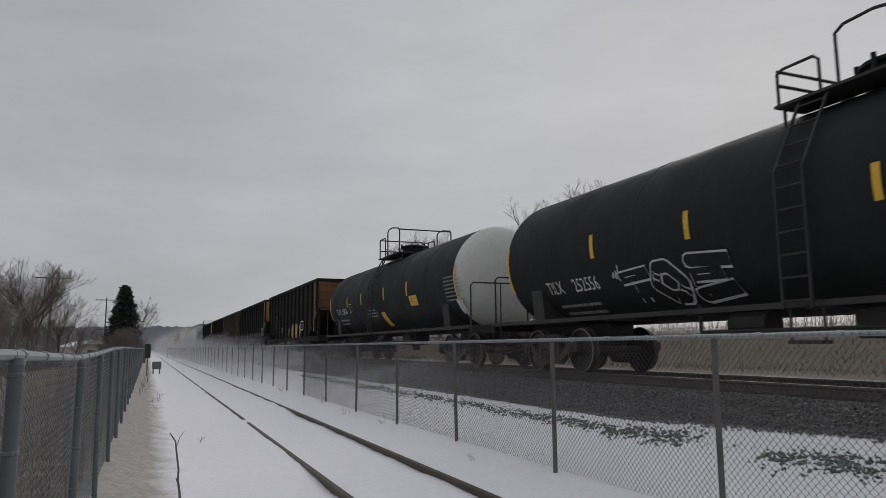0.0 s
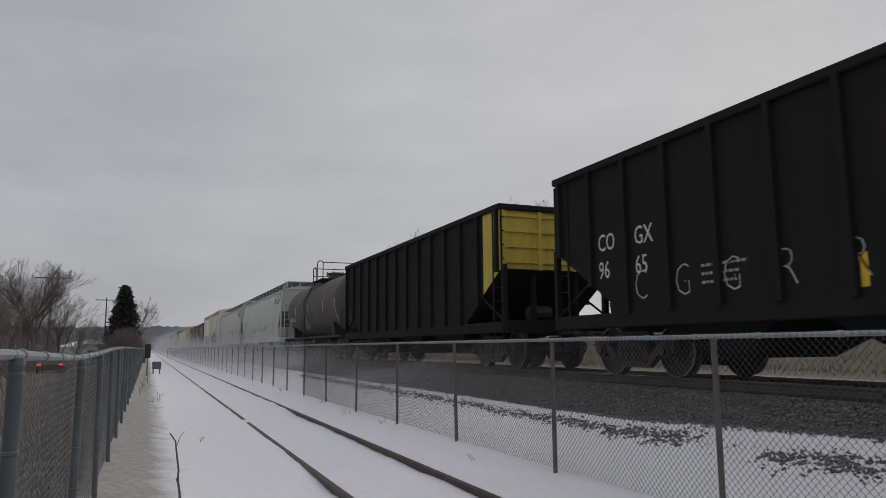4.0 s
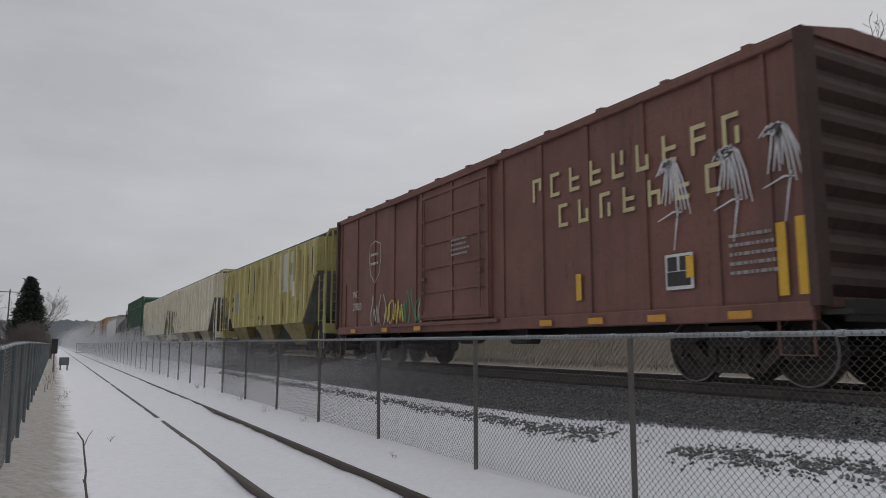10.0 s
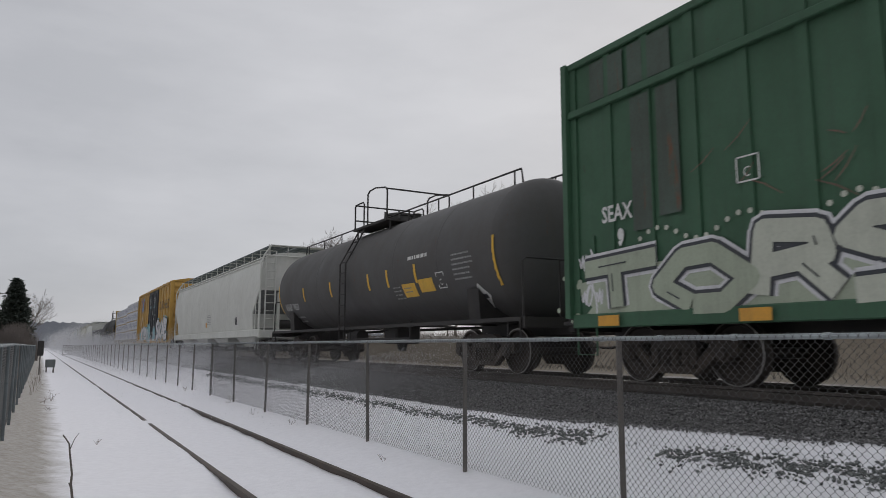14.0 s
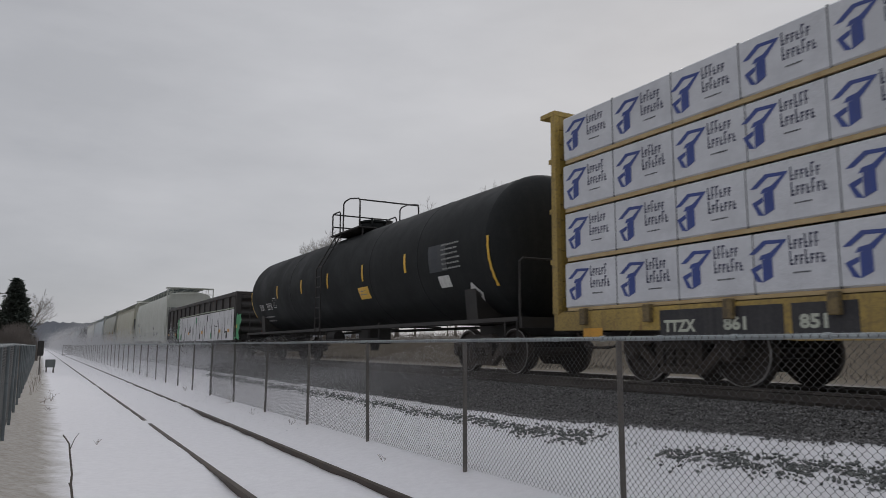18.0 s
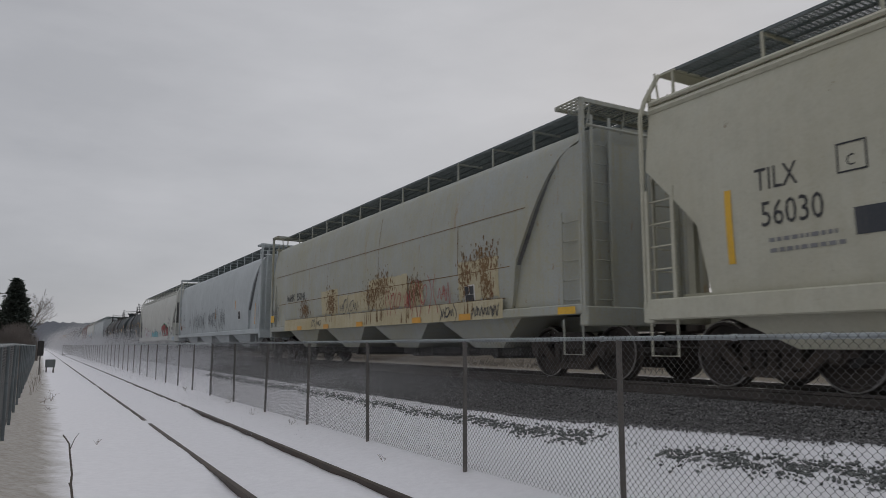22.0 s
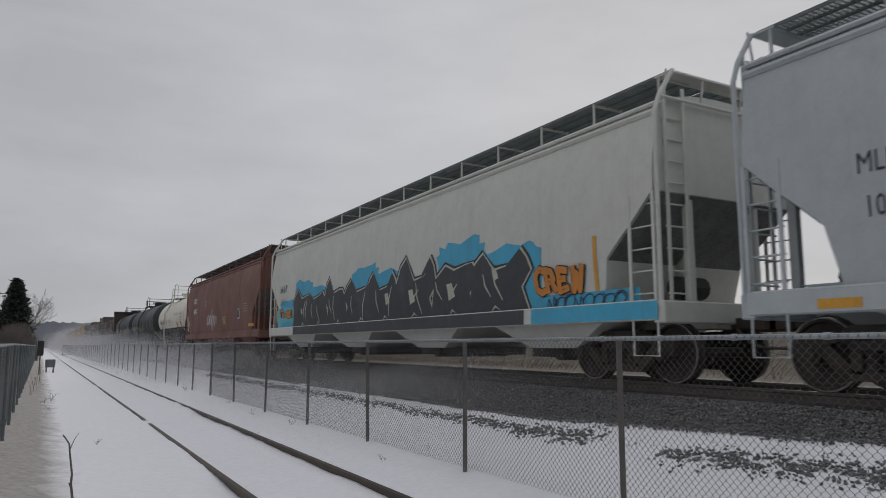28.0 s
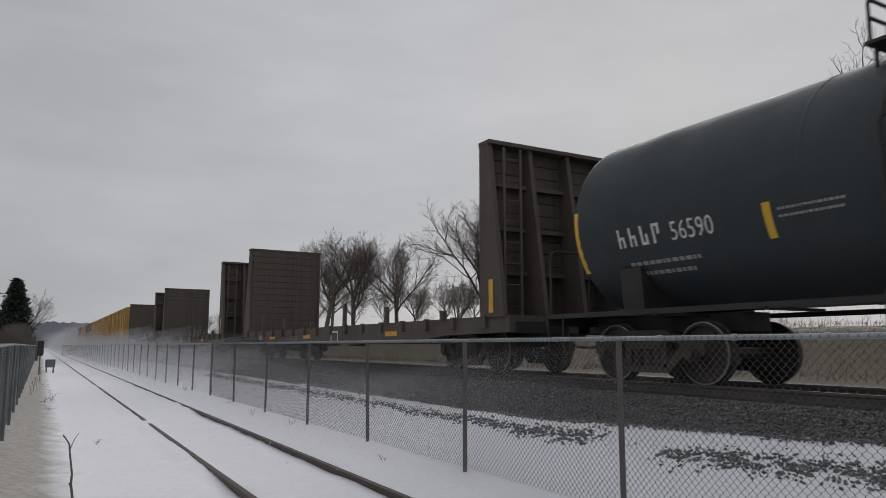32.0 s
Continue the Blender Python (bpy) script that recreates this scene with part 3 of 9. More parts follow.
# brush and dead stalks behind the left-hand fence
verts, faces = [], []
for _ in range(3600):
    far = rng.random() < 0.5
    x, y = (rng.uniform(-15.5, -8.0), rng.uniform(50, 86)) if far else (-0.62 - 2.8 * rng.random() ** 1.5, 1.2 + 44 * rng.random() ** 1.4)
    z = ground_z(x) - 0.05
    h = rng.uniform(1.4, 4.2) if far else rng.uniform(0.4, 1.2)
    w = 0.012 if far else 0.004
    limb(verts, faces, [Vector((x, y, z)), Vector((x + rng.gauss(0, 0.08), y + rng.gauss(0, 0.12), z + h * 0.6)), Vector((x + rng.gauss(0, 0.2), y + rng.gauss(0, 0.25), z + h))], w, w * 0.35, 3)
me = bpy.data.meshes.new("brush")
me.from_pydata([tuple(v) for v in verts], [], faces)
me.materials.append(TWIG)
tagged(new("brush", me), "leafless brush and dead stalks behind the fence", "bushes", "", "stuff")


# dense dark spruce with brown brush round its foot
def spruce(h, w, seed):
    rng_ = random.Random(seed)
    t = thing("spruce_tree", "dense dark green spruce beside the fence", "tree")
    v, f = [], []
    limb(v, f, [Vector((0, 0, 0)), Vector((0, 0, h * 0.5)), Vector((0.1, 0, h * 0.97))], 0.16, 0.03, 7)
    raw("trunk", v, f, BARK, t)
    v, f = [], []
    for i in range(240):
        k = 0.2 + 0.8 * (i / 240) ** 0.95
        a = i * 2.4 + rng_.gauss(0, 0.25)
        reach = w / 2 * (1 - k) ** 0.8 * rng_.uniform(0.7, 1.1) + 0.12
        rise = rng_.uniform(-0.1, 0.35) * reach
        for j in range(46):
            u = rng_.random() ** 0.6
            wide = 0.1 + 0.13 * reach * (1 - abs(u - 0.5))
            c = Vector((reach * u * math.cos(a), reach * u * math.sin(a), h * k + rise * u * u - 0.12 * reach * u)) + Vector((rng_.gauss(0, wide), rng_.gauss(0, wide), rng_.gauss(0, 0.13)))
            d = Vector((math.cos(a) + rng_.gauss(0, 0.6), math.sin(a) + rng_.gauss(0, 0.6), rng_.uniform(-0.1, 0.7))).normalized() * rng_.uniform(0.2, 0.42)
            s_ = d.cross(Vector((rng_.gauss(0, 1), rng_.gauss(0, 1), 1))).normalized() * rng_.uniform(0.08, 0.16)
            b = len(v)
            v += [c - s_, c + s_, c + d]
            f.append((b, b + 1, b + 2))
    raw("crown", v, f, NEEDLE, t, "stuff")
    return t


at(spruce(8.9, 5.0, 4), -2.65, 90, 0, 0.0)
verts, faces = [], []
for _ in range(2600):
    x, y = max(-5.6, min(-0.3, rng.gauss(-2.7, 1.1))), rng.uniform(85, 89)
    h = rng.uniform(1.6, 4.4) * max(0.4, 1 - 0.09 * abs(x + 2.2) ** 1.6)
    limb(verts, faces, [Vector((x, y, 0)), Vector((x + rng.gauss(0, 0.25), y, h * 0.6)), Vector((x + rng.gauss(0, 0.5), y + rng.gauss(0, 0.3), h))], 0.018, 0.006, 3)
me = bpy.data.meshes.new("brush")
me.from_pydata([tuple(v) for v in verts], [], faces)
me.materials.append(TWIG)
tagged(new("brush", me), "brown leafless brush round the foot of the spruce", "bushes", "", "stuff")


def pole(x, y, h, arm, label):
    t = thing("utility_pole", label, "utility pole", "poles along the street")
    bm = bmesh.new()
    rod(bm, [(0, 0, -0.3), (0, 0, h)], 0.16, 9, 0.1)
    part("mast", bm, BARK, t, "", True)
    for z in (h - 0.5,):
        bm = bmesh.new()
        boxm(bm, -arm, arm, -0.06, 0.06, z - 0.07, z + 0.07)
        part("cross_arm", bm, BARK, t)
    for xx in (-arm * 0.9, -arm * 0.4, arm * 0.4, arm * 0.9):
        bm = bmesh.new()
        lathe(bm, [(h - 0.43, 0.03), (h - 0.36, 0.06), (h - 0.28, 0.05), (h - 0.24, 0.02)], "z", 8, (xx, 0, 0))
        part("insulator", bm, GALV, t)
    t.matrix_basis = pose(x, y, -0.2)
    return t


pole(-10.2, 89.4, 10.4, 1.7, "grey wooden utility pole with a cross arm")
pole(-7.7, 150, 11.8, 1.9, "grey wooden utility pole with a cross arm")
pole(-15.8, 80, 9.6, 1.5, "grey wooden utility pole with a cross arm")
for dx in (-1.5, 1.5):
    bm = bmesh.new()
    rod(bm, [(-30 + dx, -40, 17.0), (-24 + dx, 0, 13.5), (-15.8 + dx, 80, 9.4)], 0.02, 4)
    solo("power_line", bm, UNDER, "thin overhead wire along the street", "power line")
SIDING = grained("pale_siding", (0.52, 0.51, 0.48), (0.40, 0.39, 0.37), 0.8, 0.7, 0, 20.0, 0.3, 0.01)
SHINGLE = grained("dark_shingle", (0.10, 0.095, 0.09), (0.06, 0.055, 0.055), 1.0, 0.9, 0, 20.0, 0.5, 0.01)
GLASSY, _n, _l, _b = shader("dark_glass", (0.02, 0.024, 0.03), 0.08)


def house(x, y, w, d, h, roof_h, wall_m, label, turn=0.0, name="house", openings=2):
    t = thing(name, label, name)
    bm = bmesh.new()
    boxm(bm, -w / 2, w / 2, -d / 2, d / 2, 0, h)
    part("wall", bm, wall_m, t)
    bm = bmesh.new()
    prism(bm, [(-w / 2 - 0.3, h - 0.05), (-w / 2 - 0.3, h + 0.05), (0, h + roof_h + 0.1), (w / 2 + 0.3, h + 0.05), (w / 2 + 0.3, h - 0.05)], -d / 2 - 0.3, d / 2 + 0.3)
    part("roof", bm, SNOW, t, "snow-covered roof")
    for k in range(openings):
        xx = -w / 2 + w * (k + 0.5) / openings
        bm = bmesh.new()
        boxm(bm, xx - 0.45, xx + 0.45, -d / 2 - 0.04, -d / 2 + 0.02, 0.9, 2.0)
        wd = part("window", bm, GLASSY, t)
        bm = bmesh.new()
        boxm(bm, xx - 0.55, xx + 0.55, -d / 2 - 0.06, -d / 2 - 0.01, 0.8, 0.9)
        part("sill", bm, SIDING, wd)
    t.matrix_basis = pose(x, y, -0.4, 0, 0, turn)
    return t


house(-7.4, 112, 3.4, 3.0, 2.9, 0.55, SIDING, "small pale shed with a snowy roof", 5, "shed", 1)
for k, (x, y, w, d) in enumerate([(-46, 210, 10, 8), (-34, 240, 9, 8), (-22, 280, 11, 8), (-62, 230, 11, 9), (-15, 330, 12, 8), (-80, 250, 12, 9)]):
    house(x, y, w, d, 3.0, 1.8, SIDING, "distant low house with a snow-covered roof", 15 * k)

# wooded rise on the skyline, distance haze put into its pale bluish colour
HAZEDWOODS = grained("hazed_far_woods", (0.26, 0.28, 0.315), (0.40, 0.41, 0.44), 0.035, 0.95, 0, 12.0, 0.2, 0.1)
verts, faces = [], []
rng = random.Random(5)
n = 420
for i in range(n + 1):
    x = -460 + 760 * i / n
    hgt = 19 + 3 * noise.noise((x * 0.012, 3.0, 0)) + 0.8 * noise.noise((x * 0.09, 5.0, 0)) + rng.uniform(0, 1.8)
    if x > 60:
        hgt *= 0.7
    verts += [(x, 640, -3.0), (x, 640 + 0.02 * x, hgt)]
    if i:
        b = 2 * i
        faces.append((b - 2, b, b + 1, b - 1))
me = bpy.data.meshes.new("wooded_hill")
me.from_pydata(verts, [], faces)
me.materials.append(HAZEDWOODS)
tagged(new("backdrop", me), "low wooded hill on the skyline, haze painted into its colour", "hill", "", "structure")

# trackside bits
CABGREY = grained("cabinet_grey", (0.15, 0.165, 0.165), (0.10, 0.105, 0.105), 2.0, 0.6, 0.2, 12.0, 0.1, 0.003)
t = thing("control_cabinet", "grey metal signal cabinet on short legs beside the siding", "cabinet")
bm = bmesh.new()
boxm(bm, -0.27, 0.27, -0.2, 0.2, 0.32, 0.82, 0.015)
part("body", bm, CABGREY, t)
bm = bmesh.new()
boxm(bm, -0.23, 0.23, -0.225, -0.2, 0.36, 0.78, 0.008)
part("door", bm, CABGREY, t)
for x in (-0.2, 0.2):
    bm = bmesh.new()
    boxm(bm, x - 0.03, x + 0.03, -0.12, 0.12, -0.1, 0.34)
    part("leg", bm, RUSTPOST, t)
t.matrix_basis = pose(0.62, 52.5, 0.1, 0, 0, 6)
t = thing("marker_post", "dark box on a post beside the fence", "post")
bm = bmesh.new()
rod(bm, [(0, 0, -0.1), (0, 0, 2.0)], 0.035, 8)
part("mast", bm, RUSTPOST, t)
bm = bmesh.new()
boxm(bm, -0.16, 0.16, -0.12, 0.12, 1.15, 2.0, 0.02)
part("box", bm, UNDER, t)
t.matrix_basis = pose(0.02, 47, 0.08)


def weed(x, y, h, n_, seed, label="dry dead weed stalks in the snow", r=0.004, lean=0.14):
    rng_ = random.Random(seed)
    bm = bmesh.new()
    for _ in range(n_):
        a, b = rng_.gauss(0, lean * min(1, h)), rng_.gauss(0, lean * min(1, h))
        hh = h * rng_.uniform(0.5, 1.0)
        p0 = Vector((rng_.gauss(0, 0.03), rng_.gauss(0, 0.03), -0.05))
        rod(bm, [p0, p0 + Vector((a * 0.3, b * 0.3, hh * 0.5)), p0 + Vector((a, b, hh))], r, 4, r * 0.4)
        for _k in range(2):
            q = p0 + Vector((a * 0.7, b * 0.7, hh * rng_.uniform(0.6, 0.95)))
            rod(bm, [q, q + Vector((rng_.gauss(0, 0.06), rng_.gauss(0, 0.06), 0.07))], r * 0.6, 3)
    ob = solo("dead_weed", bm, WEED, label, "weed", "dead weeds")
    ob.matrix_basis = pose(x, y, 0.08)
    return ob


for k, (x, y, h, n_) in enumerate([(0.41, 25, 0.45, 6), (0.2, 24, 0.35, 4), (-0.12, 29, 0.9, 5), (-0.1, 33, 1.0, 6), (0.05, 38, 1.0, 6), (-0.2, 27, 0.7, 5), (0.3, 21.5, 0.2, 3), (0.95, 14.0, 0.12, 3), (-0.3, 13, 0.2, 3),
                                      (-0.32, 16, 0.25, 3), (4.6, 14.5, 0.3, 4), (4.55, 17.2, 0.3, 4), (4.4, 9.5, 0.25, 3), (4.7, 20.5, 0.4, 5), (4.6, 27, 0.4, 6), (5.9, 12.5, 0.25, 4)]):
    weed(x, y, h, n_, k)
bm = bmesh.new()
rod(bm, [(0.01, 0, -0.15), (0.0, 0, 0.14), (-0.025, 0.01, 0.30), (-0.022, 0.01, 0.40), (-0.055, 0.02, 0.62), (-0.065, 0.02, 0.70), (-0.125, 0.02, 0.79)], 0.016, 6, 0.007)
rod(bm, [(-0.055, 0.02, 0.64), (-0.02, 0.03, 0.74), (0.02, 0.03, 0.80)], 0.005, 5, 0.002)
rod(bm, [(-0.02, 0.01, 0.26), (-0.045, 0.0, 0.32)], 0.009, 5, 0.006)
ob = solo("stick", bm, BARK, "thin dark forked stick standing in the snow", "stick")
ob.matrix_basis = pose(0.385, 8.22, 0.12)

# snow blown up from the ballast by the train, hanging along the line
FLURRY, _n, _l, _b = shader("airborne_snow", (0.62, 0.62, 0.635), 0.9)
FLURRIES = []
# from, to along the line; number of grains; height reached; size of a grain; spread across; how far out
DRIFTS = [(14, 40, 190000, 1.0, 0.0052, 1.4, 6.2), (36, 75, 290000, 1.65, 0.0086, 1.4, 6.4), (68, 120, 200000, 2.3, 0.0145, 1.5, 6.6), (110, 190, 180000, 4.2, 0.0175, 1.8, 6.8), (180, 290, 140000, 5.5, 0.026, 2.2, 7.0), (280, 430, 90000, 6.5, 0.046, 2.4, 7.2)]
for k, (y0, y1, count, top, size, wide, out_x) in enumerate(DRIFTS):
    rng = np.random.default_rng(40 + k)
    y = y0 + (y1 - y0) * rng.random(count) ** (0.75 if k == 0 else 0.95)
    x = rng.normal(out_x, wide, count)
    lift = 0.75 + 0.45 * np.sin(y * 0.37 + k) * np.sin(y * 0.11 + 2.0)
    z = 0.5 + top * lift * rng.random(count) ** (1.5 if k < 2 else 1.15) + np.clip((x - 5.0) * 0.2, -0.2, 0.6)
    c = np.stack([x, y, z], 1)
    v = c[:, None, :] + rng.normal(0, 1, (count, 3, 3)) * size
    me = bpy.data.meshes.new("blown_snow")
    me.vertices.add(count * 3)
    me.vertices.foreach_set("co", v.astype(np.float32).ravel())
    me.loops.add(count * 3)
    me.loops.foreach_set("vertex_index", np.arange(count * 3, dtype=np.int32))
    me.polygons.add(count)
    me.polygons.foreach_set("loop_start", np.arange(0, count * 3, 3, dtype=np.int32))
    me.update(calc_edges=True)
    me.materials.append(FLURRY)
    FLURRIES.append(tagged(new("blown_snow", me), "fine snow swirling up beside the moving train", "blown snow", "", "stuff"))
# ---- railway cars: local x across (the -x side faces the camera), y backwards along the train, z up from the rail top ----
HALF = 1.6


def wheel_mesh():
    bm = bmesh.new()
    for sx in (-1, 1):
        c = sx * GAUGE / 2
        prof = [(c - 0.075 * sx, 0.02), (c - 0.075 * sx, 0.485), (c - 0.045 * sx, 0.487), (c - 0.03 * sx, 0.462), (c + 0.065 * sx, 0.455), (c + 0.069 * sx, 0.436), (c + 0.07 * sx, 0.40), (c + 0.03 * sx, 0.385), (c + 0.01 * sx, 0.24), (c + 0.05 * sx, 0.15), (c + 0.08 * sx, 0.13), (c + 0.085 * sx, 0.02)]
        lathe(bm, prof, "x", 22)
        for k in range(3):
            a = k * 2.094
            lathe(bm, [(c + 0.02 * sx, 0.03), (c + 0.045 * sx, 0.03)], "x", 8, (0, 0.31 * math.cos(a), 0.31 * math.sin(a)))
    lathe(bm, [(-1.15, 0.085), (1.15, 0.085)], "x", 12)
    me = finish(bm, "wheelset", WHEEL, True)
    me.materials.append(TREAD)
    for p in me.polygons:
        r = math.hypot(p.center.y, p.center.z)
        if 0.43 < r < 0.46 and abs(p.center.x) > GAUGE / 2 + 0.06:
            p.material_index = 1
    return me


def sideframe_mesh():
    """Cast frame of one side of a truck, round the two axle boxes."""
    bm = bmesh.new()
    x0, x1 = -0.07, 0.07
    prism_x(bm, [(-1.12, 0.44), (-1.12, 0.62), (-0.95, 0.68), (-0.55, 0.70), (-0.40, 0.80), (0.40, 0.80), (0.55, 0.70), (0.95, 0.68), (1.12, 0.62), (1.12, 0.44), (0.98, 0.40), (0.78, 0.46), (0.66, 0.60), (0.34, 0.64),
                 (-0.34, 0.64), (-0.66, 0.60), (-0.78, 0.46), (-0.98, 0.40)], x0, x1)
    prism_x(bm, [(-0.80, 0.46), (-0.42, 0.16), (0.42, 0.16), (0.80, 0.46), (0.68, 0.56), (0.36, 0.27), (-0.36, 0.27), (-0.68, 0.56)], x0, x1)
    for y in (-0.36, 0.36):
        boxm(bm, x0, x1, y - 0.06, y + 0.06, 0.24, 0.66, 0.0)
    for y in (-0.20, 0.0, 0.20):
        lathe(bm, [(0.27, 0.075), (0.31, 0.085), (0.35, 0.07), (0.39, 0.085), (0.43, 0.07), (0.47, 0.085), (0.51, 0.075)], "z", 10, (0, y, 0))
    boxm(bm, -0.1, 0.1, -0.34, 0.34, 0.51, 0.62)
    for y in (-0.89, 0.89):
        lathe(bm, [(-0.16, 0.05), (-0.15, 0.11), (0.10, 0.13), (0.11, 0.02)], "x", 12, (0, y, 0.457))
    return finish(bm, "side_frame", IRON, True, 30)


def coupler_mesh():
    bm = bmesh.new()
    boxm(bm, -0.09, 0.09, -0.75, 0.1, 0.80, 0.98, 0.02)
    boxm(bm, -0.16, 0.14, -0.95, -0.68, 0.76, 1.02, 0.04)
    rod(bm, [(-0.2, -0.1, 0.8), (-0.28, -0.45, 0.55), (-0.2, -0.95, 0.52), (-0.1, -1.1, 0.58)], 0.022, 6)
    return finish(bm, "coupler", IRON, True, 30)


WHEELSET, SIDEFRAME, COUPLER = wheel_mesh(), sideframe_mesh(), coupler_mesh()
bm = bmesh.new()
boxm(bm, -1.05, 1.05, -0.2, 0.2, 0.52, 0.74, 0.03)
lathe(bm, [(0.72, 0.25), (0.84, 0.2)], "z", 14)
for sy in (-1, 1):
    boxm(bm, -0.75, 0.75, sy * 0.42 - 0.04, sy * 0.42 + 0.04, 0.36, 0.46)
    for sx in (-1, 1):
        boxm(bm, sx * 0.72 - 0.05, sx * 0.72 + 0.05, sy * 0.42 - 0.05, sy * 0.42 + 0.05, 0.32, 0.56, 0.015)
BOLSTER = finish(bm, "truck", IRON)
SPINNERS = []


def running_gear(car, L, inset=1.9, draft=0.62):
    """Two trucks with sprung side frames and spinning wheelsets, and a coupler at each end."""
    for sy in (-1, 1):
        t = piece("truck", BOLSTER, car, pose(0, sy * (L / 2 - inset), 0), "rusty cast-iron truck")
        for sx in (-1, 1):
            piece("side_frame", SIDEFRAME, t, pose(sx * 0.99, 0, 0, 0, 0, 0 if sx > 0 else 180))
        for wy in (-0.89, 0.89):
            w = piece("wheelset", WHEELSET, t, pose(0, wy, 0.457))
            SPINNERS.append((car, w, pose(0, wy, 0.457)))
        piece("coupler", COUPLER, car, pose(0, sy * (L / 2), 0, 0, 0, 0 if sy < 0 else 180))


def underframe(car, L, w=0.35, z0=0.72, z1=1.0, m=None):
    bm = bmesh.new()
    boxm(bm, -w, w, -L / 2, L / 2, z0, z1)
    for sy in (-1, 1):
        boxm(bm, -1.35, 1.35, sy * (L / 2 - 1.9) - 0.2, sy * (L / 2 - 1.9) + 0.2, 0.86, 1.05)
        boxm(bm, -1.4, 1.4, sy * (L / 2 - 0.08) - 0.07, sy * (L / 2 - 0.08) + 0.07, 0.80, 1.05)
    part("underframe", bm, m or UNDER, car)
    bm = bmesh.new()
    lathe(bm, [(0.0, 0.02), (0.02, 0.2), (0.75, 0.2), (0.77, 0.02)], "y", 14, (-0.75, 0.9, 0.75))
    part("air_reservoir", bm, UNDER, car)
    bm = bmesh.new()
    boxm(bm, -0.95, -0.6, -1.2, -0.6, 0.55, 0.9, 0.03)
    rod(bm, [(-0.75, -L / 2 + 2.5, 0.7), (-0.75, L / 2 - 2.5, 0.7)], 0.022, 5)
    part("brake_gear", bm, UNDER, car)


def ladder(bm, x, y0, y1, z0, z1, rungs, r=0.016, depth=0.06):
    """Two stiles and rungs in the side plane (y0..y1 along the car)."""
    for y in (y0, y1):
        boxm(bm, x - 0.012, x + 0.012, y - 0.028, y + 0.028, z0, z1)
    for i in range(rungs):
        z = z0 + (z1 - z0) * (i + 0.5) / rungs
        rod(bm, [(x - depth, y0, z), (x - depth, y1, z)], r, 5)
        for y in (y0, y1):
            rod(bm, [(x, y, z), (x - depth, y, z)], r, 5)


def ladder_end(bm, y, x0, x1, z0, z1, rungs, r=0.016, depth=0.06):
    for x in (x0, x1):
        boxm(bm, x - 0.028, x + 0.028, y - 0.012, y + 0.012, z0, z1)
    for i in range(rungs):
        z = z0 + (z1 - z0) * (i + 0.5) / rungs
        rod(bm, [(x0, y - depth, z), (x1, y - depth, z)], r, 5)


# ---- paint marks on the near side: flat meshes laid on the surface ----
LIFT, ALONG_CAR = {}, {}


def lay(car, name, verts, faces, surf, material, label="", eps=0.006):
    """verts are (y, z) on the near side, with a lift where strokes cross; surf(z) gives the half width of the body there."""
    me = bpy.data.meshes.new(name)
    me.from_pydata([(-surf(z) - eps - LIFT.get(car.name, 0.0) - sum(e), y + ALONG_CAR.get(car.name, 0.0), z) for y, z, *e in verts], [], faces)
    me.materials.append(material)
    return piece(name, me, car, None, label)


FLAT_TEXT = {}


def text_flat(txt, size, bold=0.0, slant=0.0):
    """Outlines of a line of the built-in font at height 1, scaled to size."""
    key = (txt, round(bold / size, 3), slant)
    if key not in FLAT_TEXT:
        cu = bpy.data.curves.new("letters", "FONT")
        cu.body, cu.size, cu.resolution_u, cu.offset, cu.shear = txt, 1.0, 5 if abs(bold) > 0.03 else 2, key[1], slant
        ob = bpy.data.objects.new("letters", cu)
        me = bpy.data.meshes.new_from_object(ob)
        FLAT_TEXT[key] = [(p.co.x, p.co.y) for p in me.vertices], [tuple(q.vertices) for q in me.polygons]
        bpy.data.objects.remove(ob)
        bpy.data.curves.remove(cu)
        bpy.data.meshes.remove(me)
    v, f = FLAT_TEXT[key]
    return [(x * size, z * size) for x, z in v], f


def letters(car, surf, txt, y, z, size, material, label="", width=0.8, bold=0.0, slant=0.0, name="lettering", tilt=0.0, eps=0.006):
    v, f = text_flat(txt, size, bold, slant)
    c, s = math.cos(radians(tilt)), math.sin(radians(tilt))
    return lay(car, name, [(y - (px * width * c - pz * s), z + px * width * s + pz * c) for px, pz in v], f, surf, material, label, eps)


def bars(car, surf, y, z, width, rows, h, material, gap=0.6, seed=0, name="small_print"):
    """Rows of small print too fine to read, as broken bars."""
    rng = random.Random(seed)
    v, f = [], []
    for r in range(rows):
        zz = z - r * h * (1 + gap)
        x = 0.0
        end = width * rng.uniform(0.7, 1.0)
        while x < end:
            w = min(rng.uniform(0.4, 1.2) * h * 1.1, end - x)
            b = len(v)
            v += [(y - x, zz), (y - x - w, zz), (y - x - w, zz + h * 0.62), (y - x, zz + h * 0.62)]
            f.append((b, b + 1, b + 2, b + 3))
            x += w + h * 0.35
    fine = {LETTER: FINE_PALE, LETTER_DARK: FINE_DARK}.get(material, material) if h < 0.09 else material
    return tagged(lay(car, name, v, f, surf, fine), kind="stuff")


def strip(car, surf, y, z0, z1, w, material=None, name="reflector", lean=0.0):
    """Reflective strip, bent with the surface."""
    n = 6
    v = []
    for k in range(n + 1):
        z = z0 + (z1 - z0) * k / n
        v += [(y - w / 2 + lean * k / n, z), (y + w / 2 + lean * k / n, z)]
    return lay(car, name, v, [(2 * k, 2 * k + 1, 2 * k + 3, 2 * k + 2) for k in range(n)], surf, material or YELLOW, "", 0.008)


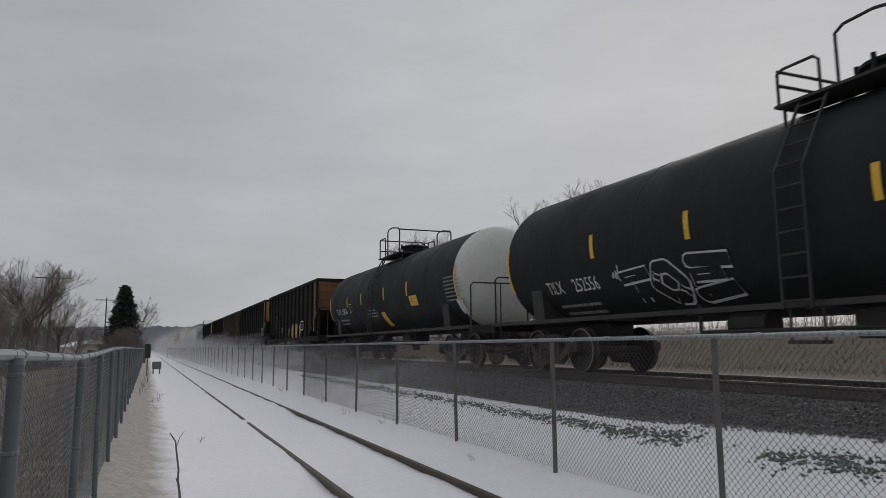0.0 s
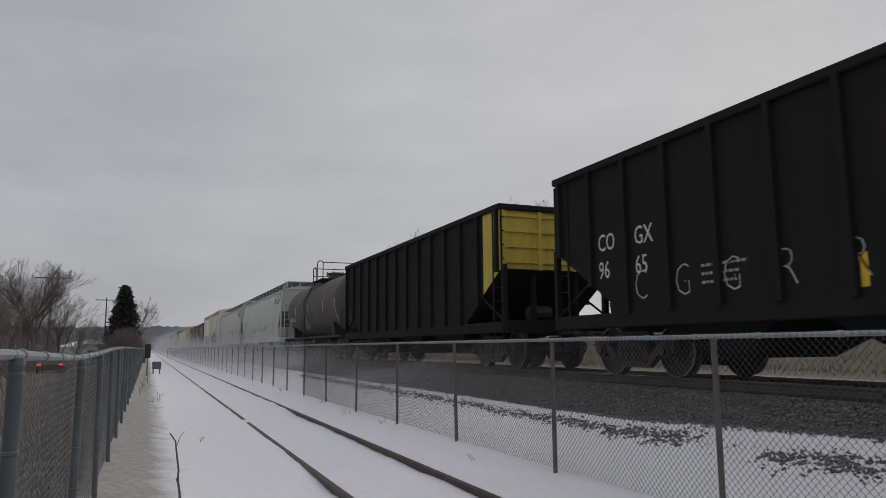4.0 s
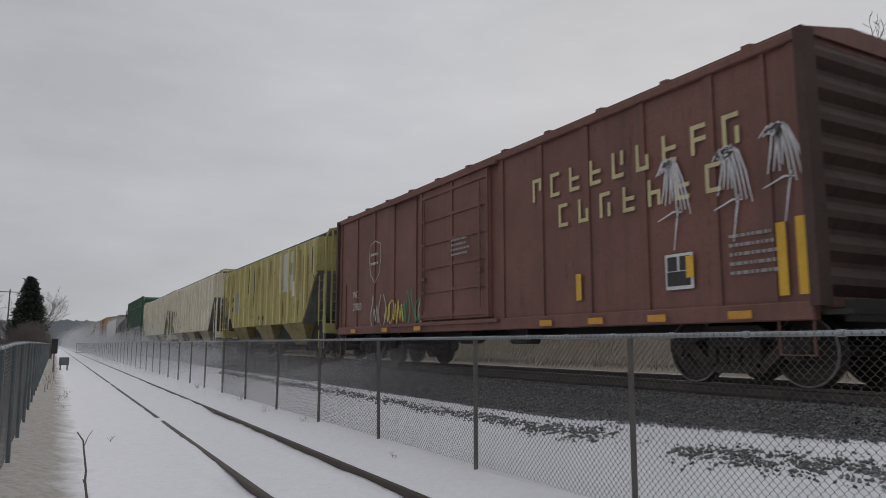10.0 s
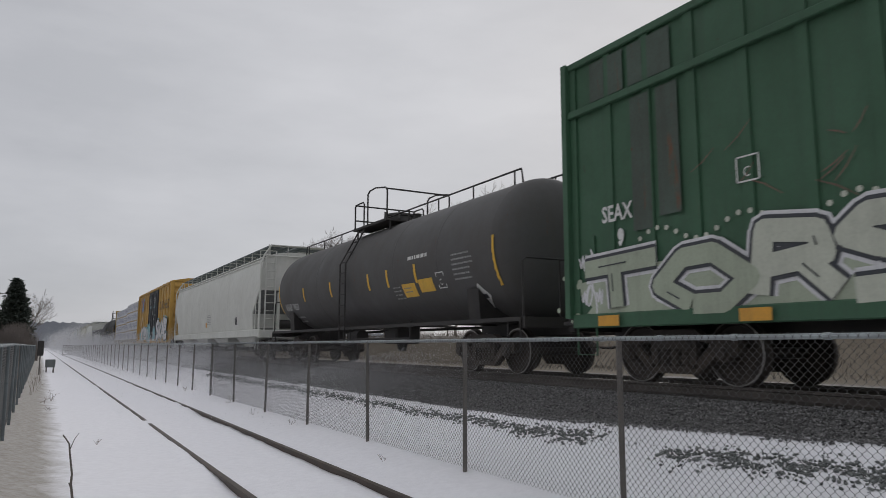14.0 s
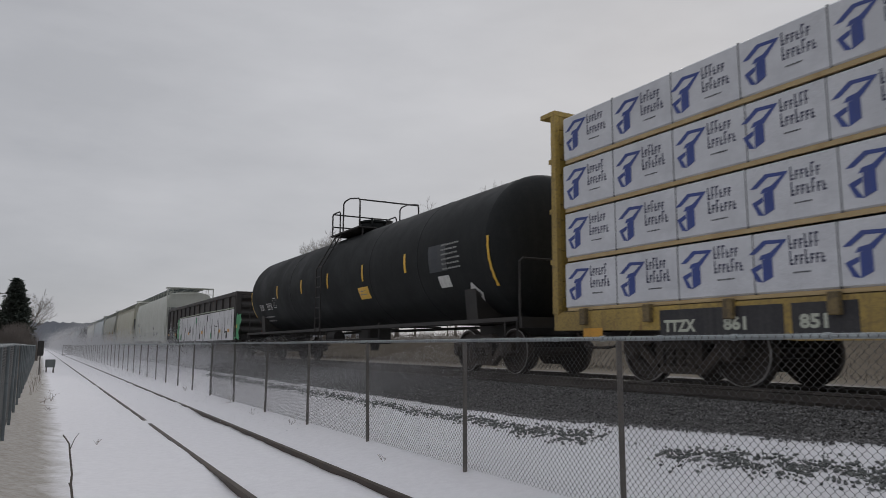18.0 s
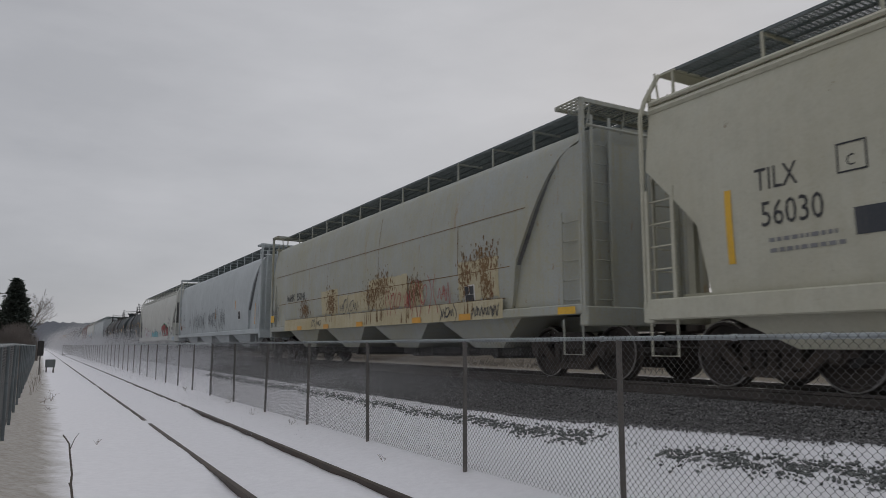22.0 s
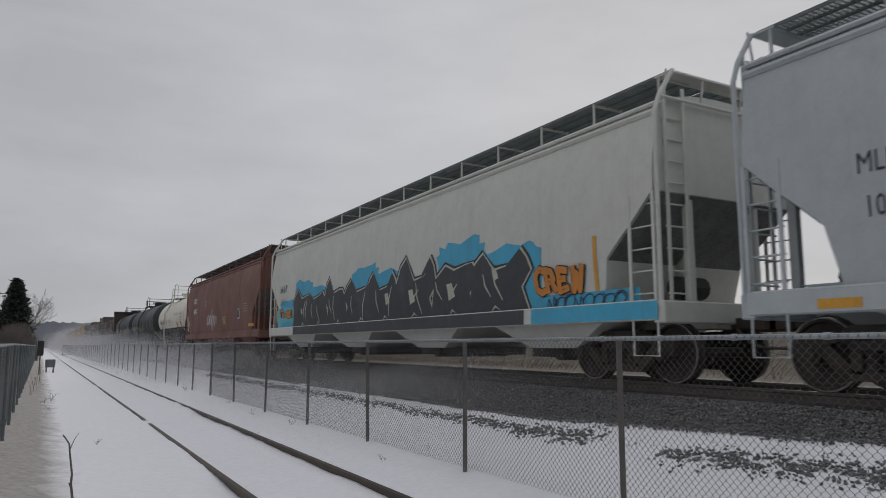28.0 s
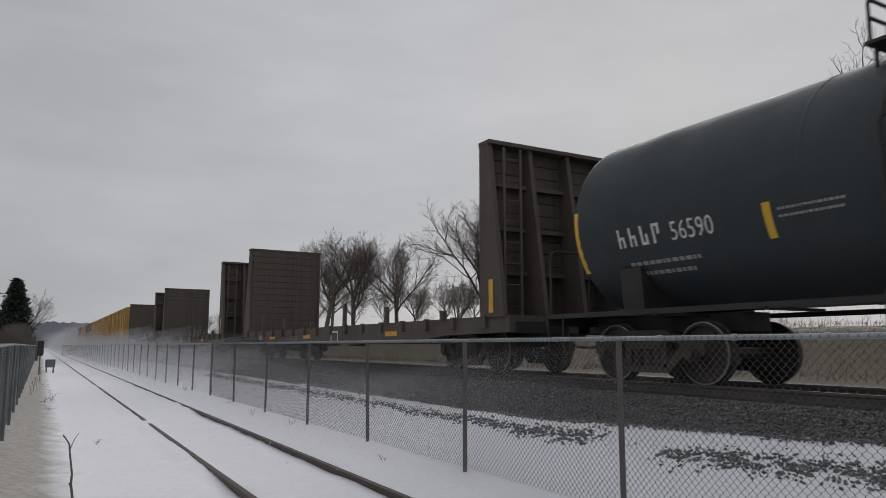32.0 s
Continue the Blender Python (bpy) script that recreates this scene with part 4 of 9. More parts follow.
def panel(car, surf, ya, yb, za, zb, material, name="panel", label="", n=4, eps=0.006):
    v = []
    for k in range(n + 1):
        z = za + (zb - za) * k / n
        v += [(ya, z), (yb, z)]
    return lay(car, name, v, [(2 * k, 2 * k + 1, 2 * k + 3, 2 * k + 2) for k in range(n)], surf, material, label, eps)


def placard(car, surf, y, z, w, material=None, seed=0):
    """Black service-record panel with white ruling."""
    panel(car, surf, y + w / 2, y - w / 2, z - w / 2, z + w / 2, material or LETTER, "service_panel", "", 2)
    for dy, dz, a, b in ((0.24, 0.22, 0.18, 0.2), (-0.22, 0.22, 0.2, 0.2), (0.02, -0.2, 0.42, 0.2)):
        panel(car, surf, y + w * (dy + a), y + w * (dy - a), z + w * (dz - b), z + w * (dz + b), LETTER_DARK, "service_field", "", 1, 0.009)


def diamond(car, surf, y, z, r):
    rim = [(y - r, z), (y - r / 2, z + r / 2), (y, z + r), (y + r / 2, z + r / 2), (y + r, z), (y + r / 2, z - r / 2), (y, z - r), (y - r / 2, z - r / 2)]
    lay(car, "hazard_placard", [(y, z)] + rim, [(0, 1 + i, 1 + (i + 1) % 8) for i in range(8)], surf, LETTER, "white hazard diamond", 0.02)
    lay(car, "hazard_mark", [(y - r * 0.6, z + r * 0.12), (y + r * 0.6, z + r * 0.12), (y + r * 0.6, z - r * 0.2), (y - r * 0.6, z - r * 0.2)], [(0, 1, 2, 3)], surf, LETTER_DARK, "", 0.026)


def stroke(pts, w):
    """A brush stroke of width w through (y, z) points, as a strip."""
    v, f = [], []
    for i, p in enumerate(pts):
        a, b = pts[max(i - 1, 0)], pts[min(i + 1, len(pts) - 1)]
        dx, dz = b[0] - a[0], b[1] - a[1]
        d = math.hypot(dx, dz) or 1
        ww = w * (0.5 if i in (0, len(pts) - 1) else 1)
        v += [(p[0] - dz / d * ww / 2, p[1] + dx / d * ww / 2), (p[0] + dz / d * ww / 2, p[1] - dx / d * ww / 2)]
    return v, [(2 * i, 2 * i + 1, 2 * i + 3, 2 * i + 2) for i in range(len(pts) - 1)]


def scrawl(car, surf, y, z, width, height, material, w=0.04, seed=0, loops=5, label="sprayed tag"):
    """A tangled spray-can signature."""
    rng = random.Random(seed)
    v, f = [], []
    x = 0.0
    for k in range(loops):
        cw = width / loops
        pts, n = [], 14
        ph, amp = rng.uniform(0, 6), rng.uniform(0.5, 1.0)
        kind = rng.random()
        for i in range(n + 1):
            a = i / n
            if kind < 0.35:
                q = (x + cw * (0.5 + (0.45 + 0.25 * a) * math.cos(ph + a * 8.5)), height * (0.45 + 0.42 * amp * math.sin(ph + a * 8.5 + 0.4) + 0.1 * a))
            elif kind < 0.7:
                q = (x + cw * (a * 1.3 - 0.1), height * (0.45 + (0.25 + 0.3 * a) * amp * math.sin(ph + a * 13)))
            else:
                q = (x + cw * (0.4 + 0.35 * math.sin(ph + a * 5) + 0.3 * a), height * (1.15 - a * 1.35))
            pts.append((y - q[0], z + q[1]))
        vv, ff = stroke(pts, w)
        b = len(v)
        v += [(*p, 0.0006 * k) for p in vv]
        f += [tuple(i + b for i in q) for q in ff]
        x += cw
    return tagged(lay(car, "graffiti_tag", v, f, surf, material, label, 0.009 + 0.001 * (seed % 4)), label, kind="stuff")


def blob(car, surf, y, z, w, h, material, seed=0, name="graffiti_fill", label="", eps=0.007, ragged=0.25):
    """A ragged patch of spray paint."""
    rng = random.Random(seed)
    n = 28
    pts = []
    for i in range(n):
        a = 2 * math.pi * i / n
        k = 1 + rng.uniform(-ragged, ragged)
        cx = math.copysign(abs(math.cos(a)) ** 0.5, math.cos(a))
        cz = math.copysign(abs(math.sin(a)) ** 0.5, math.sin(a))
        pts.append((y - w / 2 + w / 2 * k * cx, z + h / 2 + h / 2 * k * cz))
    v = [(y - w / 2, z + h / 2)] + pts
    return lay(car, name, v, [(0, 1 + i, 1 + (i + 1) % n) for i in range(n)], surf, material, label, eps)


# letter skeletons on a grid of ten: pairs of digits are points, strokes are parted by a slash
SKELETONS = dict(M="00 19 45 79 90", V="09 30 60 99", B="00 09 58 76 55 05/55 83 60 00", A="00 49 90/23 73", D="00 09 58 86 83 50 00", O="30 04 39 69 94 60 30", S="00 60 92 74 35 07 29 99",
                 K="00 09/99 24 90", H="00 09/90 99/04 94", I="40 49", T="08 99/49 40", N="00 19 80 99", C="98 59 17 12 50 91", R="00 09 68 75 04/45 90", E="91 00 09 98/05 75", W="09 20 46 70 99", P="00 09 68 85 14", G="98 49 07 03 40 91 84 54")


def discs(pts, r, v, f, lift=0.0003):
    for y, z in pts:
        b = len(v)
        up = lift * (len(f) % 36)
        v += [(y + r * math.cos(0.785 * k), z + r * math.sin(0.785 * k), up) for k in range(8)]
        f.append(tuple(range(b, b + 8)))


def brush(pts, w, v, f, lift=0.0003):
    """A fat stroke, segment by segment with round joints, each a hair above the last."""
    for p, q in zip(pts, pts[1:]):
        dy, dz = q[0] - p[0], q[1] - p[1]
        d = math.hypot(dy, dz) or 1.0
        ny, nz = -dz / d * w / 2, dy / d * w / 2
        b = len(v)
        up = lift * (len(f) % 36)
        v += [(p[0] + ny, p[1] + nz, up), (p[0] - ny, p[1] - nz, up), (q[0] - ny, q[1] - nz, up), (q[0] + ny, q[1] + nz, up)]
        f.append((b, b + 1, b + 2, b + 3))
    discs(pts[1:-1], w / 2, v, f, lift)


def burner(car, surf, txt, y, z, h, fill, outline, halo=None, back=None, width=0.8, bold=0.12, seed=0, back_h=1.15, label="large sprayed graffiti lettering", fit=None):
    """A big graffiti piece: a cloud, then fat brush-drawn letters that lean on one another, with an outline, a fill and a shine."""
    rng = random.Random(seed)
    total = fit or len(txt) * h * width
    cw = total / len(txt)
    sw = min(0.27 * h, 0.36 * cw)
    lays = {"halo": ([], []), "line": ([], []), "fill": ([], []), "shine": ([], [])}
    for i, ch in enumerate(txt):
        lh, lean, dz = h * rng.uniform(0.88, 1.12), rng.uniform(-0.16, 0.16) * cw, rng.uniform(0.0, 0.06) * h
        wide = cw * rng.uniform(0.98, 1.12) - sw * 0.75
        for path in SKELETONS[ch].split("/"):
            pts = []
            for q in path.split():
                u, w = int(q[0]) / 9, int(q[1]) / 9
                pts.append((y - cw * i - sw * 0.5 - u * wide - lean * w + rng.uniform(-0.02, 0.02) * h, z + dz + sw * 0.5 + w * (lh - sw) + rng.uniform(-0.02, 0.02) * h))
            for key, k in (("halo", 1.7), ("line", 1.36), ("fill", 1.0)):
                brush(pts, sw * k, *lays[key])
            v, f = lays["shine"]
            j = rng.randrange(len(pts) - 1)
            p, q = pts[j], pts[j + 1]
            vv, ff = stroke([(p[0] * 0.75 + q[0] * 0.25 + sw * 0.2, p[1] * 0.75 + q[1] * 0.25), (p[0] * 0.35 + q[0] * 0.65 + sw * 0.2, p[1] * 0.35 + q[1] * 0.65)], sw * 0.14)
            b = len(v)
            v += vv
            f += [tuple(n_ + b for n_ in e) for e in ff]
    if back:
        blob(car, surf, y + 0.1 * h, z - 0.06 * h, total + 0.2 * h, h * back_h, back, seed, "graffiti_cloud", "", 0.006, 0.14)
    for i, (key, mt) in enumerate((("halo", halo), ("line", outline), ("fill", fill), ("shine", outline))):
        if mt:
            lay(car, "graffiti_letters", [(p[0], max(p[1], z - 0.02), *p[2:]) for p in lays[key][0]], lays[key][1], surf, mt, label, 0.009 + 0.0115 * i)
    return total


def overspray(car, surf, y, z, w, h, material, seed=0, count=60, size=0.12):
    """A soft-edged cloud: a ragged patch with flecks thinning out round it."""
    rng = random.Random(seed)
    blob(car, surf, y, z, w, h, material, seed, "graffiti_cloud", "sprayed cloud of paint", 0.005, 0.1)
    v, f = [], []
    for _ in range(count):
        a = rng.uniform(0, 6.283)
        k = 1 + abs(rng.gauss(0, 0.16))
        c = (y - w / 2 + w / 2 * k * math.copysign(abs(math.cos(a)) ** 0.5, math.cos(a)), max(z, z + h / 2 + h / 2 * k * math.copysign(abs(math.sin(a)) ** 0.5, math.sin(a))))
        discs([c], size * rng.uniform(0.25, 1.0), v, f)
    tagged(lay(car, "overspray", v, f, surf, material, "", 0.0045), kind="stuff")


def wildstyle(car, surf, y, z, width, h, n, fill, line, edge, back=None, seed=0, label="interlocked graffiti letters with spiked tops"):
    """Interlocked letter forms with spiked tops: each has a dark edge, a pale line and a fill, over a cloud of paint."""
    rng = random.Random(seed)
    if back:
        blob(car, surf, y + 0.25, z, width + 0.5, h * 0.95, back, seed + 1, "graffiti_cloud", "sprayed cloud of paint behind the letters", 0.006, 0.22)
    lays = {"edge": ([], []), "line": ([], []), "fill": ([], []), "hole": ([], [])}
    cw = width / n
    for i in range(n):
        c = y - cw * (i + 0.5) + rng.uniform(-0.06, 0.06) * cw
        a, b = cw * rng.uniform(0.52, 0.68), cw * rng.uniform(0.5, 0.66)
        t0, t1, m_ = h * rng.uniform(0.72, 1.0), h * rng.uniform(0.6, 0.95), h * rng.uniform(0.55, 0.72)
        lean = rng.uniform(-0.16, 0.16) * cw
        out_ = [(-a, 0), (-a * 0.15, 0.02 * h), (0.0, 0.1 * h), (b * 0.2, 0), (b, 0), (b * 0.86, 0.3 * h), (b * 1.02 + lean, 0.5 * h), (b * 0.9 + lean, t1 * 0.84), (b * 0.72 + lean, t1), (b * 0.4 + lean, m_), (-a * 0.1 + lean, m_ * 0.92),
                (-a * 0.45 + lean, t0), (-a * 0.72 + lean, t0 * 0.86), (-a * 0.98 + lean, 0.55 * h), (-a * 0.8, 0.32 * h)]
        mid = (0.0, 0.4 * h)
        for key, grow in (("edge", 0.075), ("line", 0.035), ("fill", 0.0)):
            v, f = lays[key]
            k0 = len(v)
            v.append((c - mid[0], z + mid[1]))
            for q in out_:
                d = math.hypot(q[0] - mid[0], q[1] - mid[1])
                k = 1 + grow * h / d
                v.append((c - (mid[0] + (q[0] - mid[0]) * k), max(z + 0.01, z + mid[1] + (q[1] - mid[1]) * k)))
            f += [(k0, k0 + 1 + j, k0 + 1 + (j + 1) % len(out_)) for j in range(len(out_))]
        v, f = lays["hole"]
        if rng.random() < 0.75:
            hx, hz, s = rng.uniform(-0.15, 0.15) * cw, rng.uniform(0.3, 0.5) * h, rng.uniform(0.07, 0.13) * h
            k0 = len(v)
            v += [(c - hx - s, z + hz - s * 0.6), (c - hx + s * 0.5, z + hz - s), (c - hx + s * 0.8, z + hz + s * 0.9), (c - hx - s * 0.4, z + hz + s)]
            f.append((k0, k0 + 1, k0 + 2, k0 + 3))
        for _k in range(2):
            p0 = (c + rng.uniform(-0.35, 0.35) * cw, z + rng.uniform(0.05, 0.3) * h)
            p1 = (p0[0] + rng.uniform(-0.2, 0.2) * cw, z + rng.uniform(0.4, 0.62) * h)
            vv, ff = stroke([p0, ((p0[0] + p1[0]) / 2 + 0.04 * cw, (p0[1] + p1[1]) / 2), p1], 0.035 * h)
            k0 = len(v)
            v += vv
            f += [tuple(j + k0 for j in q) for q in ff]
    # neighbouring letters overlap from left to right
    for i, (key, mt) in enumerate((("edge", edge), ("line", line), ("fill", fill), ("hole", line))):
        lay(car, "graffiti_letters", lays[key][0], lays[key][1], surf, mt, label, 0.010 + 0.004 * i)


def spray(name, c):
    return paint(name, c, (0.12, 0.11, 0.10), 0.15, 0.0, 0.55, 0.15)


SP_WHITE, SP_BLACK, SP_CYAN, SP_BLUE = spray("spray_white", (0.62, 0.62, 0.63)), spray("spray_black", (0.016, 0.016, 0.02)), spray("spray_cyan", (0.12, 0.45, 0.52)), spray("spray_blue", (0.04, 0.30, 0.62))
SP_NAVY, SP_RED, SP_ORANGE, SP_GREEN = spray("spray_navy", (0.03, 0.035, 0.085)), spray("spray_red", (0.30, 0.03, 0.025)), spray("spray_orange", (0.60, 0.22, 0.03)), spray("spray_green", (0.05, 0.28, 0.12))
SP_SLATE, SP_CREAM, SP_PINK, SP_TEAL = spray("spray_slate", (0.032, 0.038, 0.047)), spray("spray_cream", (0.46, 0.48, 0.40)), spray("spray_pink", (0.50, 0.10, 0.14)), spray("spray_teal", (0.05, 0.22, 0.25))
SP_YELLOW = spray("spray_yellow", (0.62, 0.50, 0.08))
def tank_car(L, R=1.5, zc=2.62, skin_m=None, head_m=None, band=None, stripes=(), dome=0.5, dome_r=0.42, label="", walk_full=False, pale_rail=None, tall=0.95, seams=(0.31, 0.66, 0.8)):
    """A cylindrical tank on a stub sill, with manway platform, ladder, end rails and reflectors."""
    skin_m = skin_m or BLACK
    car = thing("tank_car", label or "black tank car with yellow reflector strips", "tank car", "cars of the freight train")
    T = L - 1.0
    h = 0.54
    bm = bmesh.new()
    lathe(bm, [(-T / 2 + h, R)] + [(-T / 2 + h + (T - 2 * h) * k / 6, R) for k in range(1, 6)] + [(T / 2 - h, R)], "y", 48, (0, 0, zc))
    shell = part("tank", bm, skin_m, car, "", True)
    for sy, hm in ((-1, head_m or skin_m), (1, skin_m)):
        bm = bmesh.new()
        lathe(bm, [(sy * (T / 2 - h + h * math.sin(a)), R * math.cos(a) ** 0.85) for a in [math.pi / 2 * k / 9 for k in range(9)]] + [(sy * T / 2, 0.01)], "y", 48, (0, 0, zc))
        part("tank_head", bm, hm, car, "rounded tank end", True)
    if band:
        bm = bmesh.new()
        lathe(bm, [(-0.4, R + 0.006), (-0.35, R + 0.012), (0.35, R + 0.012), (0.4, R + 0.006)], "y", 48, (0, L / 2 - dome * L, zc))
        part("shell_band", bm, band, car, "", True)

    def surf(z):
        return math.sqrt(max(0.0, R * R - (z - zc) ** 2))
    # stub sills, saddles, side sill pipe
    for sy in (-1, 1):
        bm = bmesh.new()
        boxm(bm, -0.32, 0.32, sy * (L / 2 - 1.6) - 1.6, sy * (L / 2 - 1.6) + 1.6, 0.76, 1.06, 0.02)
        prism(bm, [(-1.25, 1.02), (1.25, 1.02), (1.32, 1.75), (0.9, 1.35), (0, 1.18), (-0.9, 1.35), (-1.32, 1.75)], sy * (L / 2 - 2.0) - 0.22, sy * (L / 2 - 2.0) + 0.22)
        boxm(bm, -1.42, 1.42, sy * (L / 2 - 0.55) - 0.5, sy * (L / 2 - 0.55) + 0.5, 1.06, 1.1)
        boxm(bm, -1.42, 1.42, sy * (L / 2 - 0.06) - 0.05, sy * (L / 2 - 0.06) + 0.05, 0.9, 1.1)
        part("end_sill", bm, UNDER, car)
    bm = bmesh.new()
    for sx in (-1, 1):
        boxm(bm, sx * 1.42 - 0.03, sx * 1.42 + 0.03, -L / 2 + 0.1, L / 2 - 0.1, 1.02, 1.10)
    for k in range(7):
        y = -L / 2 + 2.6 + k * (L - 5.2) / 6
        boxm(bm, -1.45, -0.3, y - 0.03, y + 0.03, 1.0, 1.04)
    part("side_walk", bm, UNDER, car)
    bm = bmesh.new()
    lathe(bm, [(0.0, 0.02), (0.02, 0.2), (0.75, 0.2), (0.77, 0.02)], "y", 14, (-0.6, 1.3, 0.85))
    boxm(bm, -0.4, 0.4, -0.6, 0.2, 0.62, 1.15, 0.05)
    lathe(bm, [(0.42, 0.12), (0.62, 0.16)], "z", 12, (0, -0.2, 0))
    rod(bm, [(-0.9, -2.5, 0.75), (-0.9, 2.5, 0.75)], 0.03, 6)
    rod(bm, [(-0.9, -2.5, 0.75), (-0.9, -2.5, 1.2)], 0.03, 6)
    rod(bm, [(-0.9, 2.5, 0.75), (-0.9, 2.5, 1.2)], 0.03, 6)
    part("valve_gear", bm, UNDER, car)
    def out_x(z):
        return R + 0.09 - max(0.0, z - zc - 0.35) / (R - 0.38) * (R - 0.88)
    # welded ring seams
    for f in seams:
        bm = bmesh.new()
        y = L / 2 - f * L
        lathe(bm, [(y - 0.035, R - 0.002), (y - 0.02, R + 0.007), (y + 0.02, R + 0.007), (y + 0.035, R - 0.002)], "y", 48, (0, 0, zc))
        part("ring_seam", bm, skin_m, car, "", True)
    # ladder beside the manway
    yd = L / 2 - dome * L
    bm = bmesh.new()
    for dy in (-0.22, 0.22):
        rod(bm, [(-out_x(z), yd + 0.55 + dy, z) for z in (1.0, zc + 0.35, zc + R - 0.03)], 0.025, 5)
    for k in range(10):
        z = 1.1 + (zc + R - 1.25) * k / 9
        rod(bm, [(-out_x(z), yd + 0.33, z), (-out_x(z), yd + 0.77, z)], 0.018, 5)
    boxm(bm, -1.5, -1.3, yd + 0.3, yd + 0.8, 0.55, 0.6)
    for dy in (0.3, 0.8):
        rod(bm, [(-1.42, yd + dy, 0.58), (-1.42, yd + dy, 1.05)], 0.02, 5)
    part("ladder", bm, pale_rail or UNDER, car)
    top = zc + R
    bm = bmesh.new()
    lathe(bm, [(top - 0.15, dome_r), (top + 0.28, dome_r), (top + 0.31, dome_r + 0.06), (top + 0.36, dome_r + 0.06), (top + 0.40, dome_r * 0.8), (top + 0.42, 0.02)], "z", 20, (0, yd, 0))
    for k in range(6):
        a = k * 1.047
        lathe(bm, [(top + 0.2, 0.035), (top + 0.42, 0.035)], "z", 6, ((dome_r + 0.08) * math.cos(a), yd + (dome_r + 0.08) * math.sin(a), 0))
    part("manway", bm, skin_m, car, "", True)
    for dy, hh in ((-0.95, 0.22), (0.85, 0.18)):
        bm = bmesh.new()
        lathe(bm, [(top - 0.05, 0.1), (top + hh, 0.1), (top + hh + 0.02, 0.14), (top + hh + 0.06, 0.05)], "z", 10, (0.1, yd + dy, 0))
        part("relief_valve", bm, UNDER, car, "", True)
    bm = bmesh.new()
    for sx in (-1, 1):
        boxm(bm, sx * 0.75 - 0.3, sx * 0.75 + 0.3, yd - 1.25, yd + 1.15, top - 0.06, top - 0.02)
        for dy in (-1.2, 1.1):
            rod(bm, [(sx * 0.9, yd + dy, top - 0.35), (sx * 0.9, yd + dy, top - 0.05)], 0.025, 5)
    part("platform", bm, pale_rail or UNDER, car)
    bm = bmesh.new()
    z0, z1 = top - 0.02, top + tall
    r = 0.024
    for sx in (-1, 1):
        x = sx * 1.0
        rod(bm, [(x, yd + 1.1, z0), (x, yd + 1.1, z1 - 0.3), (x, yd + 1.0, z1 - 0.25), (x, yd + 0.5, z1 - 0.25), (x, yd + 0.42, z1 - 0.32), (x, yd + 0.42, z0)], r, 6)
        rod(bm, [(x, yd + 0.15, z0), (x, yd + 0.15, z1 - 0.08), (x, yd + 0.02, z1), (x, yd - 0.4, z1 + 0.02), (x, yd - 1.1, z1 - 0.1), (x, yd - 1.2, z1 - 0.2), (x, yd - 1.2, z0)], r, 6)
    rod(bm, [(-1.0, yd + 1.1, z1 - 0.25), (1.0, yd + 1.1, z1 - 0.25)], r, 6)
    rod(bm, [(-1.0, yd + 1.1, z0 + 0.3), (1.0, yd + 1.1, z0 + 0.3)], r, 6)
    rod(bm, [(-1.0, yd - 1.2, z1 - 0.15), (1.0, yd - 1.2, z1 - 0.15)], r, 6)
    part("platform_rail", bm, pale_rail or UNDER, car)
    if walk_full:
        bm = bmesh.new()
        for sx in (-1, 1):
            rod(bm, [(sx * 0.55, -T / 2 + 0.7, top - 0.1), (sx * 0.55, -T / 2 + 0.75, top + 0.2), (sx * 0.55, T / 2 - 0.75, top + 0.2), (sx * 0.55, T / 2 - 0.7, top - 0.1)], 0.022, 5)
            for k in range(9):
                y = -T / 2 + 1.0 + k * (T - 2.0) / 8
                rod(bm, [(sx * 0.55, y, top - 0.12), (sx * 0.55, y, top + 0.2)], 0.02, 5)
        part("top_handrail", bm, UNDER, car)
    # end handrails
    for sy in (-1, 1):
        bm = bmesh.new()
        y = sy * (L / 2 - 0.12)
        rod(bm, [(-1.38, y, 1.05), (-1.38, y, 2.15), (-1.3, y, 2.22), (1.3, y, 2.22), (1.38, y, 2.15), (1.38, y, 1.05)], 0.022, 6)
        for x in (-0.5, 0.5):
            rod(bm, [(x, y, 1.05), (x, y, 2.22)], 0.018, 5)
        for sx in (-1, 1):
            rod(bm, [(sx * 1.45, y, 1.05), (sx * 1.45, y, 0.45), (sx * 1.45, y - sy * 0.4, 0.45), (sx * 1.45, y - sy * 0.4, 1.05)], 0.018, 5)
        part("end_handrail", bm, UNDER, car)
    for f, z0, z1 in stripes:
        strip(car, surf, L / 2 - f * L, z0, z1, 0.11)
    for sy in (-1, 1):
        strip(car, lambda z: surf(z) * 0.99, sy * (T / 2 - h + 0.06), 1.75, 2.75, 0.1)
    running_gear(car, L, 2.0)
    return car, surf


def body_surf(kind, half=1.58, z_lo=1.2, z_hi=4.0):
    if kind == "bulge":
        return lambda z: half * (1 - 0.10 * abs((z - 2.45) / 1.6) ** 2.6)
    return lambda z: half


GRATINGS = {}


